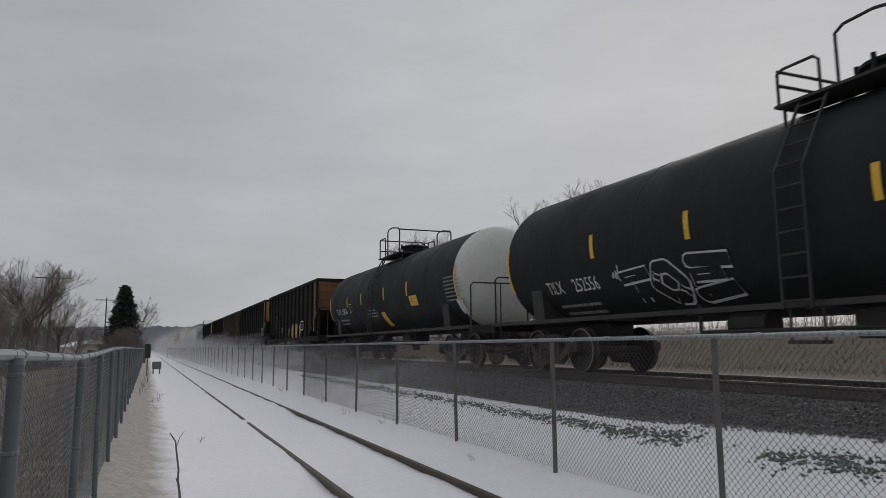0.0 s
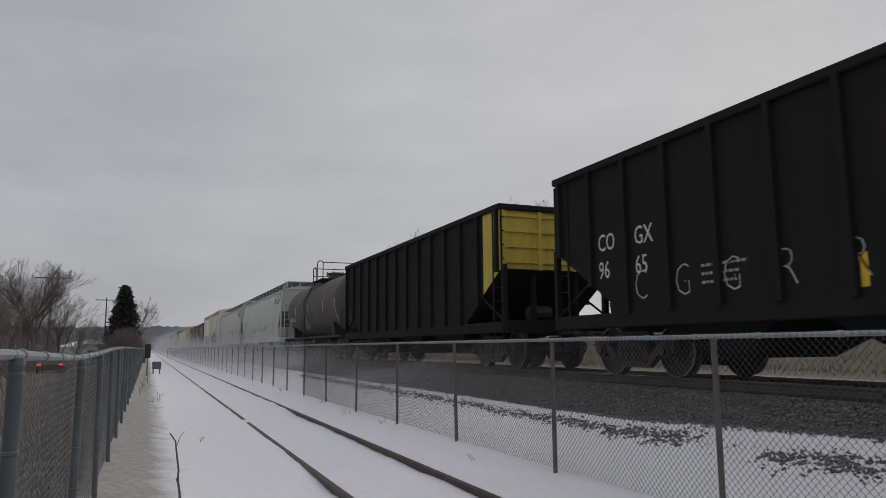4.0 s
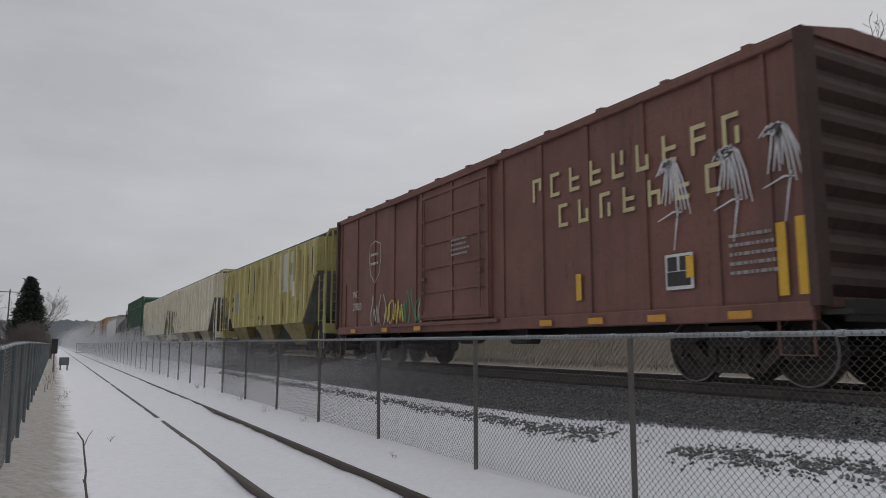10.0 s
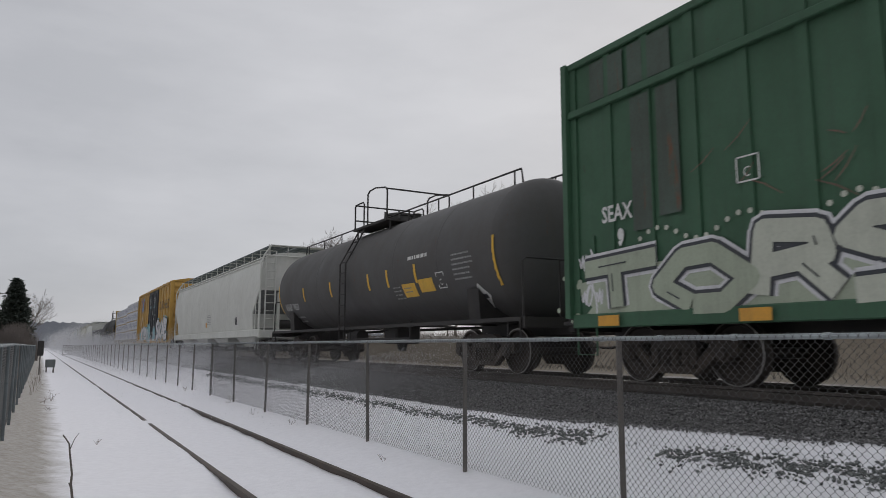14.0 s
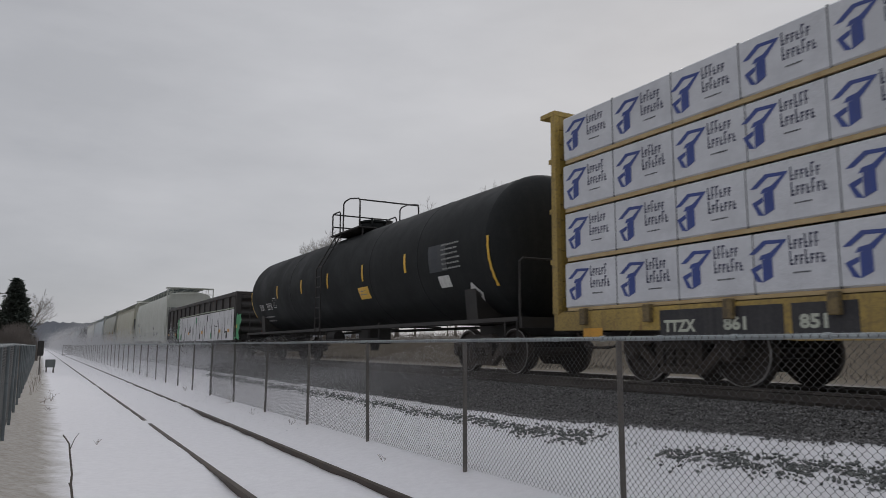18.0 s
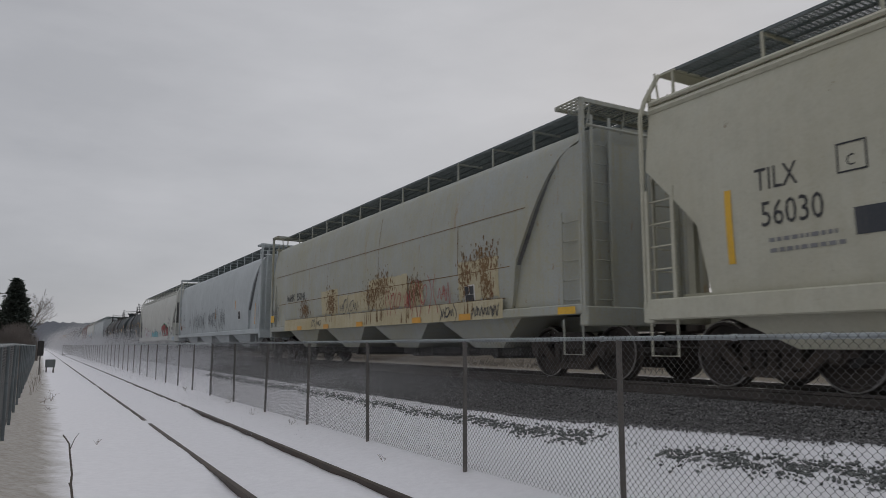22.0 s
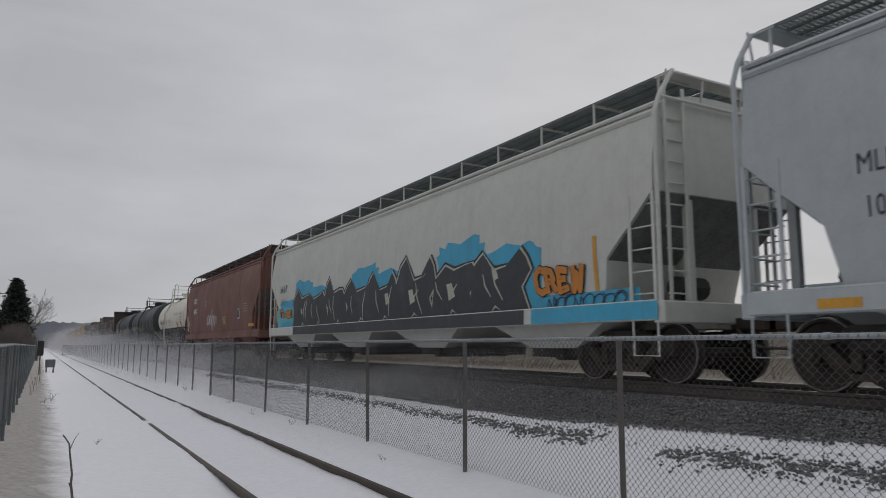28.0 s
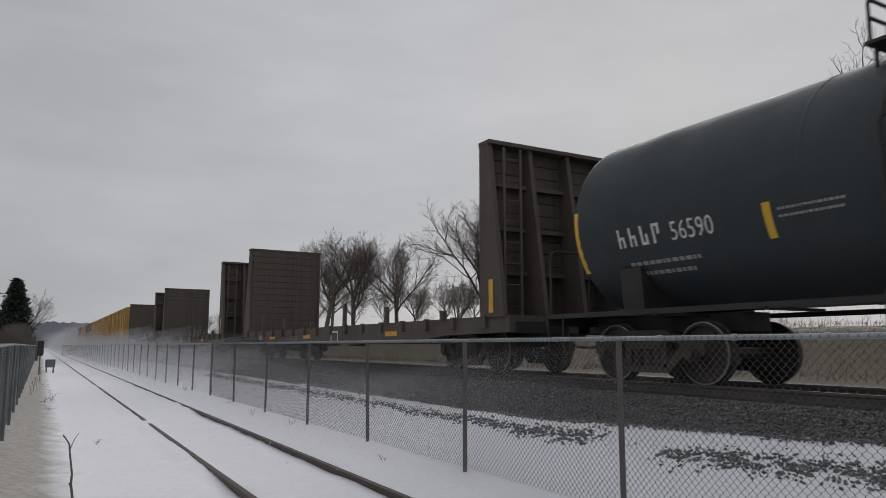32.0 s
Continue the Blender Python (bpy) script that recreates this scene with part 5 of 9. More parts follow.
def grating(length, w=1.06):
    """Open steel grating: cross bars on bearing bars, lying along y."""
    key = round(length, 1)
    if key not in GRATINGS:
        n = int(length / 0.07)
        ys_b = [-length / 2 + length * (k + 0.5) / n for k in range(n)]
        boxes = [(-w / 2, w / 2, y - 0.014, y + 0.014, 0.0, 0.03) for y in ys_b] + [(x - 0.012, x + 0.012, -length / 2, length / 2, -0.012, 0.034) for x in (-w / 2, -w / 4, 0.0, w / 4, w / 2)]
        v, f = [], []
        for x0, x1, y0, y1, z0, z1 in boxes:
            b = len(v)
            v += [(x0, y0, z0), (x1, y0, z0), (x1, y1, z0), (x0, y1, z0), (x0, y0, z1), (x1, y0, z1), (x1, y1, z1), (x0, y1, z1)]
            f += [tuple(b + i for i in q) for q in ((0, 3, 2, 1), (4, 5, 6, 7), (0, 1, 5, 4), (1, 2, 6, 5), (2, 3, 7, 6), (3, 0, 4, 7))]
        me = bpy.data.meshes.new("roof_walk")
        me.from_pydata(v, [], f)
        me.materials.append(GRATE)
        GRATINGS[key] = me
    return GRATINGS[key]


def covered_hopper(L, body, label, kind="bulge", frame_m=None, ribs=0, cut=1.8, cut_z=2.55, gap=0.3, eave=4.05, roof=4.42, walk=4.69, sill=(0.92, 1.22), bays=4, dark=None, grate=None, dark_inside=None, rib_w=0.10, rib_m=None, edge_roll=False, bottom=1.22, notch=None, gusset=False, seams=0, inset=1.85, plated=False, rear=None):
    """A covered hopper: shaped sides over sloping end sheets, end frames with ladders, roof walk, discharge bays."""
    frame_m = frame_m or body
    dark = dark or UNDER
    car = thing("hopper_car", label, "hopper car", "cars of the freight train")
    surf = body_surf(kind)
    B = L - 2 * gap

    def lower(y):
        a = B / 2 - abs(y)
        if notch:
            own = rear if rear and y > 0 else notch
            for (a0, z0), (a1, z1) in zip(own, own[1:]):
                if a <= a1 + 1e-6:
                    return z0 + (z1 - z0) * (a - a0) / (a1 - a0)
            return bottom
        return bottom if a >= cut else cut_z + (bottom - cut_z) * (a / cut) if kind != "bulge" else cut_z + (bottom - cut_z) * (a / cut) ** 0.75
    if notch:
        cut, cut_z = notch[-1][0], notch[0][1]
    ys = [-B / 2 + cut * k / 8 for k in range(9)] + [-B / 2 + cut + (B - 2 * cut) * k / 10 for k in range(1, 11)] + [B / 2 - cut + cut * k / 8 for k in range(1, 9)]
    bm = bmesh.new()
    rings = []
    n = 10
    for y in ys:
        lo = lower(y)
        pts = [(-surf(lo + (eave - lo) * k / n), lo + (eave - lo) * k / n) for k in range(n + 1)]
        arch = [(-surf(eave) * math.cos(a), eave + (roof - eave) * math.sin(a)) for a in [math.pi * k / 12 for k in range(1, 12)]]
        pts = pts + arch + [(-x, z) for x, z in pts[::-1]]
        rings.append([bm.verts.new((x, y, z)) for x, z in pts])
    skin(bm, rings)
    part("body", bm, body, car, "", True)
    for k in range(1, seams + 1):
        y = -B / 2 + B * k / (seams + 1)
        strip(car, surf, y, bottom + 0.02, eave - 0.06, 0.022, frame_m, "weld_seam")
    if edge_roll:
        for z, rr in ((eave - 0.02, 0.055), (eave + 0.1, 0.04)):
            bm = bmesh.new()
            for sx in (-1, 1):
                rod(bm, [(sx * surf(eave), -B / 2, z), (sx * surf(eave), B / 2, z)], rr, 6)
            part("roof_edge", bm, body, car, "", True)
    for k in range(ribs):
        y = -B / 2 + 0.12 + (B - 0.24) * k / (ribs - 1)
        lo = lower(y) + (0.02 if abs(y) < B / 2 - cut else 0.0)
        for sx in (-1, 1):
            bm = bmesh.new()
            w = rib_w
            prism_x(bm, [(y - w, lo), (y + w, lo), (y + w * 0.9, eave - 0.05), (y - w * 0.9, eave - 0.05)], sx * (surf(3) - 0.01), sx * (surf(3) + 0.085))
            part("side_post", bm, rib_m or body, car)
    # side sill
    if sill:
        bm = bmesh.new()
        for sx in (-1, 1):
            x = sx * 1.6
            boxm(bm, min(x, x - sx * 0.14), max(x, x - sx * 0.14), -L / 2 + 0.12, L / 2 - 0.12, sill[0], sill[1], 0.02)
        part("side_sill", bm, frame_m, car)
    # discharge bays
    apart = kind == "flat"
    inner = B - 2 * cut + (1.6 if apart else 1.0)
    # added black box, standing for the dark openings between the bays
    if apart:
        bm = bmesh.new()
        boxm(bm, -1.08, 1.08, -inner / 2 - 0.3, inner / 2 + 0.3, 0.72, bottom + 0.03)
        part("gap_block", bm, dark, car, "black box added to fill the dark gaps between the bays")
    for k in range(bays):
        y0 = -inner / 2 + inner * k / bays
        y1 = y0 + inner / bays
        ym, hw = (y0 + y1) / 2, (y1 - y0) / 2
        bm = bmesh.new()
        xt, ht, hb = (1.56, hw * 0.63, hw * 0.34) if apart else (1.5, hw, hw * 0.28)
        t = [bm.verts.new((sx * xt, ym + q * ht, bottom + 0.04)) for sx, q in ((-1, -1), (1, -1), (1, 1), (-1, 1))]
        b = [bm.verts.new((sx * 1.15, ym + q * hb, 0.52)) for sx, q in ((-1, -1), (1, -1), (1, 1), (-1, 1))]
        skin(bm, [b, t])
        part("discharge_bay", bm, dark_inside or body, car, "sloping discharge bay")
        bm = bmesh.new()
        boxm(bm, -0.9, 0.9, ym - hw * 0.42, ym + hw * 0.42, 0.36, 0.54, 0.02)
        lathe(bm, [(-1.0, 0.12), (1.0, 0.12)], "x", 10, (0, ym, 0.42))
        part("outlet_gate", bm, dark, car)
    # end frames: slope supports, posts, platform, ladders
    for sy in (-1, 1):
        bm = bmesh.new()
        boxm(bm, -1.58, 1.58, sy * (L / 2 - 0.1) - 0.1, sy * (L / 2 - 0.1) + 0.1, 0.88, 1.2, 0.02)
        boxm(bm, -0.4, 0.4, sy * (L / 2 - 1.5) - 1.4, sy * (L / 2 - 1.5) + 1.4, 0.82, 1.1)
        prism_x(bm, [(sy * (L / 2 - 0.9), 1.1), (sy * (L / 2 - 2.4), 1.1), (sy * (L / 2 - 1.2), cut_z - 0.3), (sy * (L / 2 - 0.95), cut_z - 0.1)], -0.05, 0.05)
        for sx in (-1, 1):
            boxm(bm, sx * 0.75 - 0.05, sx * 0.75 + 0.05, sy * (L / 2 - gap - 0.1) - 0.06, sy * (L / 2 - gap - 0.1) + 0.06, 1.15, cut_z + 0.05)
        part("end_frame", bm, frame_m, car)
        for sx in (-1, 1):
            bm = bmesh.new()
            yc = sy * (L / 2 - 0.06)
            if gusset:
                boxm(bm, sx * 1.56 - 0.035, sx * 1.56 + 0.035, yc - 0.035, yc + 0.035, 1.1, walk - 0.03)
            else:
                rod(bm, [(sx * 1.56, yc, 1.1), (sx * 1.56, yc, eave - 0.1), (sx * 1.45, yc, eave + 0.18), (sx * 1.14, yc, walk)], 0.036, 6)
            part("corner_post", bm, frame_m, car)
            bm = bmesh.new()
            ya = sy * (L / 2 - 0.14)
            yb = sy * (L / 2 - 0.62)
            ladder(bm, sx * 1.58, min(ya, yb), max(ya, yb), 1.15, 2.8, 5, 0.014, 0.06 * sx)
            rod(bm, [(sx * 1.56, ya, 1.0), (sx * 1.56, ya, 0.42), (sx * 1.56, yb, 0.42), (sx * 1.56, yb, 1.0)], 0.018, 5)
            part("ladder", bm, frame_m, car)
        bm = bmesh.new()
        ladder_end(bm, sy * (L / 2 - 0.06), -1.35, -0.95, 1.15, roof, 10, 0.014, 0.05 * sy)
        ye = sy * (L / 2 - 0.06)
        if gusset:
            yf = ye - sy * 0.62
            for q in (ye, yf):
                boxm(bm, -1.6, 1.6, q - 0.02, q + 0.02, walk - 0.07, walk)
            for k in range(33):
                x = -1.6 + 0.1 * k
                boxm(bm, x - 0.012, x + 0.012, min(ye, yf), max(ye, yf), walk - 0.03, walk - 0.004)
            for k in range(1, 5):
                boxm(bm, -1.6, 1.6, ye + (yf - ye) * k / 5 - 0.01, ye + (yf - ye) * k / 5 + 0.01, walk - 0.026, walk - 0.008)
        else:
            boxm(bm, -1.16, 1.16, min(ye, ye - sy * 0.34), max(ye, ye - sy * 0.34), walk - 0.03, walk)
        rod(bm, [(-1.45, ye, eave + 0.18), (1.45, ye, eave + 0.18)], 0.03, 5)
        for x in (-1.25, -0.45, 0.45, 1.25):
            rod(bm, [(x, sy * (L / 2 - gap), roof - 0.15), (x, sy * (L / 2 - gap * 0.6), walk)], 0.018, 5)
        part("end_platform", bm, frame_m, car)
        bm = bmesh.new()
        lathe(bm, [(0.0, 0.02), (0.02, 0.18), (0.6, 0.18), (0.62, 0.02)], "x", 12, (-0.7 + (0.5 if sy > 0 else 0), sy * (L / 2 - 0.6), 1.45))
        part("air_reservoir", bm, dark, car)
        if sy > 0:
            bm = bmesh.new()
            lathe(bm, [(-0.03, 0.25), (0.0, 0.27), (0.03, 0.25)], "y", 16, (0.3, sy * (L / 2 - 0.3), 1.9))
            rod(bm, [(0.3, sy * (L / 2 - 0.35), 1.1), (0.3, sy * (L / 2 - 0.35), 1.9)], 0.02, 5)
            part("brake_wheel", bm, dark, car)
        for sx in (-1, 1) if gusset else ():
            bm = bmesh.new()
            if plated:
                own = rear if rear and sy > 0 else notch
                out = [(sy * (B / 2 + 0.12), 1.2), (sy * (B / 2 + 0.12), own[0][1] + 0.02)] + [(sy * (B / 2 - a - 0.05), min(z + 0.05, eave - 0.1)) for a, z in own]
                deep = 1.5 if rear and sy > 0 else 1.42
                prism_x(bm, out, sx * deep, sx * (deep + 0.03))
            else:
                reach, high = cut + 0.15, cut_z + 0.1
                prism_x(bm, [(sy * (B / 2 - reach), 1.2), (sy * (B / 2 + 0.12), 1.2), (sy * (B / 2 + 0.12), high), (sy * (B / 2 - 0.05), high), (sy * (B / 2 - reach), 1.5)], sx * 1.43, sx * 1.46)
            part("end_gusset", bm, frame_m, car, "flat gusset plate under the rounded end")
        if plated:
            bm = bmesh.new()
            ya, yb = sorted((sy * (B / 2 + 0.09), sy * (B / 2 + 0.12)))
            boxm(bm, -1.5, 1.5, ya, yb, 1.2, (rear if rear and sy > 0 else notch)[0][1] + 0.02)
            part("end_plate", bm, frame_m, car, "flat plated car end")
            for x in (-0.85, 0.0, 0.85):
                bm = bmesh.new()
                ya, yb = sorted((sy * (B / 2 + 0.12), sy * (B / 2 + 0.19)))
                boxm(bm, x - 0.05, x + 0.05, ya, yb, 1.2, (rear if rear and sy > 0 else notch)[0][1])
                part("end_stiffener", bm, frame_m, car)
        # sloping end sheet: shade under the car end put into dark grey, with dirt
        prof = (rear if rear and sy > 0 else notch) or [(cut * k / 6, lower(B / 2 - cut * k / 6)) for k in range(7)]
        bm = bmesh.new()
        rings = []
        for a, z in prof:
            y = sy * (B / 2 - a + 0.012)
            rings.append([bm.verts.new((x, y, z - 0.02)) for x in (-surf(z) + 0.04, -0.5, 0.5, surf(z) - 0.04)])
        for p, q in zip(rings, rings[1:]):
            for k in range(3):
                bm.faces.new((p[k], p[k + 1], q[k + 1], q[k]))
        part("slope_sheet", bm, SHADED_GRIMY, car, "sloping end sheet dark with painted shade and dirt")
    # roof walk with its brackets, hatches
    for sx in (-1, 1):
        piece("roof_walk", grating(L - 0.24), car, pose(sx * 0.6, 0, walk - 0.018))
        nb = max(8, int(L / 1.35))
        bm = bmesh.new()
        e0 = surf(eave)
        rod(bm, [(sx * 1.14, 0, eave + (roof - eave) * math.sqrt(max(0.0, 1 - (1.14 / e0) ** 2)) - 0.03), (sx * 1.14, 0, walk - 0.03), (sx * 0.5, 0, walk - 0.03)], 0.028, 5)
        br = finish(bm, "walk_bracket", frame_m)
        for k in range(nb):
            piece("walk_bracket", br, car, pose(0, -B / 2 + 0.2 + (B - 0.4) * k / (nb - 1), 0))
    for k in range(4):
        bm = bmesh.new()
        y = -B / 2 + B * (k + 0.5) / 4
        lathe(bm, [(roof - 0.1, 0.42), (roof + 0.1, 0.42), (roof + 0.14, 0.38), (roof + 0.16, 0.02)], "z", 16, (0, y, 0))
        part("roof_hatch", bm, frame_m, car)
    running_gear(car, L, inset)
    return car, surf


def open_hopper(L, body, label, ribs=14, front_m=None, top=3.86, sill_z=1.0):
    """A coal hopper: ribbed sides, heavy top chord, sloping ends under an open frame."""
    car = thing("coal_hopper", label, "hopper car", "cars of the freight train")
    half = 1.56
    B, cut, cz, lo = L - 0.5, 2.0, 2.35, sill_z + 0.1

    def surf(z):
        return half

    def lower(y):
        a = B / 2 - abs(y)
        return lo if a >= cut else cz + (lo - cz) * a / cut
    ys = [-B / 2, -B / 2 + cut, 0, B / 2 - cut, B / 2]
    bm = bmesh.new()
    rings = [[bm.verts.new(q) for q in ((-half, y, lower(y)), (-half, y, top), (-half + 0.12, y, top), (-half + 0.12, y, top - 0.25), (half - 0.12, y, top - 0.25), (half - 0.12, y, top), (half, y, top), (half, y, lower(y)))] for y in ys]
    skin(bm, rings)
    part("body", bm, body, car)
    if front_m:
        bm = bmesh.new()
        boxm(bm, -half - 0.005, half + 0.005, -B / 2 - 0.012, -B / 2 + 0.002, cz + 0.02, top - 0.02)
        part("end_panel", bm, front_m, car, "faded coloured end panel")
        bm = bmesh.new()
        prism_x(bm, [(-B / 2 - 0.01, top - 0.06), (-B / 2 - 0.01, cz), (-B / 2 + 0.9, lower(-B / 2 + 0.9) + 0.03), (-B / 2 + 0.9, top - 0.06)], -half - 0.008, -half + 0.01)
        part("corner_panel", bm, front_m, car)
    for k in range(4):
        bm = bmesh.new()
        z = cz + 0.2 + (top - cz - 0.4) * k / 3
        boxm(bm, -half, half, -B / 2 - 0.06, -B / 2, z - 0.04, z + 0.04)
        part("end_rib", bm, front_m or body, car)
    for x in (-1.5, -0.5, 0.5, 1.5):
        for sy in (-1, 1):
            bm = bmesh.new()
            y0, y1 = sorted((sy * (B / 2 + 0.005), sy * (B / 2 + 0.072)))
            boxm(bm, x - 0.05, x + 0.05, y0, y1, cz, top)
            part("end_post", bm, front_m or body, car)
    for k in range(ribs):
        y = -B / 2 + 0.1 + (B - 0.2) * k / (ribs - 1)
        for sx in (-1, 1):
            bm = bmesh.new()
            z0 = lower(y)
            prism_x(bm, [(y - 0.06, z0), (y + 0.06, z0), (y + 0.05, top - 0.06), (y - 0.05, top - 0.06)], sx * (half - 0.01), sx * (half + 0.085))
            part("side_post", bm, body, car)
    bm = bmesh.new()
    for sx in (-1, 1):
        boxm(bm, sx * half - 0.08, sx * half + 0.1, -B / 2 - 0.1, B / 2 + 0.1, top - 0.08, top + 0.06, 0.02)
    for sy in (-1, 1):
        boxm(bm, -half, half, sy * (B / 2) - 0.1, sy * (B / 2) + 0.1, top - 0.08, top + 0.06, 0.02)
    part("top_chord", bm, body, car)
    bm = bmesh.new()
    for sx in (-1, 1):
        boxm(bm, sx * 1.5 - 0.08, sx * 1.5 + 0.1, -L / 2 + 0.1, L / 2 - 0.1, sill_z - 0.14, sill_z + 0.12, 0.02)
    part("side_sill", bm, body, car)
    for k in range(3):
        ym = (k - 1) * (L - 5.0) / 3
        bm = bmesh.new()
        hw = (L - 5.0) / 6
        t = [bm.verts.new((x, y, lo + 0.02)) for x, y in ((-1.5, ym - hw), (1.5, ym - hw), (1.5, ym + hw), (-1.5, ym + hw))]
        b = [bm.verts.new((x, y, 0.35)) for x, y in ((-0.9, ym - 0.3), (0.9, ym - 0.3), (0.9, ym + 0.3), (-0.9, ym + 0.3))]
        skin(bm, [b, t])
        part("discharge_bay", bm, body, car)
    for sy in (-1, 1):
        bm = bmesh.new()
        boxm(bm, -1.55, 1.55, sy * (L / 2 - 0.1) - 0.08, sy * (L / 2 - 0.1) + 0.08, 0.85, 1.15)
        boxm(bm, -0.35, 0.35, sy * (L / 2 - 1.4) - 1.3, sy * (L / 2 - 1.4) + 1.3, 0.8, 1.08)
        for sx in (-1, 1):
            boxm(bm, sx * 1.52 - 0.05, sx * 1.52 + 0.05, sy * (L / 2 - 0.12) - 0.06, sy * (L / 2 - 0.12) + 0.06, 1.1, cz + 0.1)
            boxm(bm, sx * 0.6 - 0.05, sx * 0.6 + 0.05, sy * (L / 2 - 0.4) - 0.06, sy * (L / 2 - 0.4) + 0.06, 1.1, cz + 0.1)
            rod(bm, [(sx * 1.52, sy * (L / 2 - 0.1), 1.1), (sx * 1.52, sy * (L / 2 - 1.9), cz - 0.3)], 0.03, 5)
        part("end_frame", bm, body, car)
        for sx in (-1, 1):
            bm = bmesh.new()
            ya, yb = sy * (L / 2 - 0.16), sy * (L / 2 - 0.6)
            ladder(bm, sx * 1.57, min(ya, yb), max(ya, yb), 1.1, top - 0.1, 8, 0.014, 0.07 * sx)
            rod(bm, [(sx * 1.56, ya, 1.0), (sx * 1.56, ya, 0.42), (sx * 1.56, yb, 0.42), (sx * 1.56, yb, 1.0)], 0.018, 5)
            part("ladder", bm, body, car)
        bm = bmesh.new()
        lathe(bm, [(0.0, 0.02), (0.02, 0.18), (0.6, 0.18), (0.62, 0.02)], "x", 12, (-0.6, sy * (L / 2 - 0.7), 1.35))
        part("brake_gear", bm, UNDER, car)
    running_gear(car, L, 1.8)
    return car, surf


def corrugated_end(bm, half, y, sy, z0, z1, n, d=0.09):
    pts = [(y - sy * 0.01, z0)]
    for k in range(n):
        z = z0 + (z1 - z0) * (k + 0.5) / n
        hh = (z1 - z0) / n
        pts += [(y + sy * 0.01, z - hh * 0.42), (y + sy * d, z - hh * 0.12), (y + sy * d, z + hh * 0.12), (y + sy * 0.01, z + hh * 0.42)]
    pts.append((y - sy * 0.01, z1))
    prism_x(bm, pts, -half + 0.14, half - 0.14)


def box_car(L, body, label, posts=14, eave=4.42, roof=4.68, floor=0.98, door=(0.36, 0.56), door_m=None, door_style="slide", roof_m=None, end_m=None, roof_ribs=11, open_top=False, end_ribs=8, half=1.55, sill_m=None, name="box_car", category="boxcar", post_d=0.06, ledge=None, inset=1.95, cage=False):
    """A boxcar or high-sided car: sheet sides with posts, doors, corrugated ends, ribbed roof."""
    car = thing(name, label, category, "cars of the freight train")
    B = L - 0.75
    end_m, roof_m, sill_m = end_m or body, roof_m or body, sill_m or body

    def surf(z):
        return half
    bm = bmesh.new()
    if open_top:
        prism(bm, [(-half, floor), (-half, eave), (-half + 0.1, eave), (-half + 0.1, eave - 0.4), (half - 0.1, eave - 0.4), (half - 0.1, eave), (half, eave), (half, floor)], -B / 2, B / 2)
    else:
        prism(bm, [(-half, floor), (-half, eave), (half, eave), (half, floor)], -B / 2, B / 2)
    part("body", bm, body, car)
    if not open_top:
        bm = bmesh.new()
        prism(bm, [(-half - 0.05, eave), (-half - 0.05, eave + 0.05), (-half * 0.35, roof), (half * 0.35, roof), (half + 0.05, eave + 0.05), (half + 0.05, eave)], -B / 2 - 0.05, B / 2 + 0.05)
        part("roof", bm, roof_m, car)
        for k in range(roof_ribs):
            y = -B / 2 + B * (k + 0.5) / roof_ribs
            bm = bmesh.new()
            prism(bm, [(-half - 0.065, eave + 0.0), (-half - 0.065, eave + 0.085), (-half * 0.35, roof + 0.04), (half * 0.35, roof + 0.04), (half + 0.065, eave + 0.085), (half + 0.065, eave)], y - 0.06, y + 0.06)
            part("roof_rib", bm, roof_m, car)
    d0, d1 = (B / 2 - door[0] * B, B / 2 - door[1] * B) if door else (0, 0)
    for k in range(posts):
        y = -B / 2 + 0.08 + (B - 0.16) * k / (posts - 1)
        if door and d1 - 0.05 < y < d0 + 0.05:
            continue
        for sx in (-1, 1):
            bm = bmesh.new()
            prism_x(bm, [(y - 0.075, floor + 0.04), (y + 0.075, floor + 0.04), (y + 0.075, eave - 0.08), (y - 0.075, eave - 0.08)], sx * (half - 0.01), sx * (half + post_d))
            part("side_post", bm, body, car)
    for sx in (-1, 1):
        for za, zb, dd in [(eave - 0.1, eave + 0.02, 0.07), (floor - 0.16, floor + 0.06, 0.065)] + ([(ledge - 0.07, ledge + 0.05, 0.09)] if ledge else []):
            bm = bmesh.new()
            boxm(bm, sx * half - dd, sx * half + dd, -B / 2, B / 2, za, zb, 0.015)
            part("side_rail", bm, sill_m, car)
    if door:
        nd = 2 if door_style in ("double", "slide2") else 1
        for q in range(nd):
            ya = d0 + (d1 - d0) * q / nd
            yb = d0 + (d1 - d0) * (q + 1) / nd
            dr = bmesh.new()
            boxm(dr, -half - 0.07, -half + 0.01, yb + 0.02, ya - 0.02, floor + 0.1, eave - 0.14, 0.01)
            dob = part("door", dr, door_m or body, car, "sliding door")
            fr = bmesh.new()
            for k in range(6):
                z = floor + 0.2 + (eave - floor - 0.5) * k / 5
                boxm(fr, -half - 0.1, -half - 0.065, yb + 0.04, ya - 0.04, z - 0.035, z + 0.035)
            for y in (ya - 0.08, yb + 0.08, (ya + yb) / 2):
                boxm(fr, -half - 0.105, -half - 0.065, y - 0.04, y + 0.04, floor + 0.12, eave - 0.16)
            part("door_frame", fr, door_m or body, dob)
            for y in (ya - 0.3, yb + 0.3):
                hd = bmesh.new()
                rod(hd, [(-half - 0.14, y, floor + 0.3), (-half - 0.14, y, eave - 0.4)], 0.02, 6)
                boxm(hd, -half - 0.16, -half - 0.1, y - 0.05, y + 0.15, 2.0, 2.06)
                part("lock_bar", hd, door_m or body, dob)
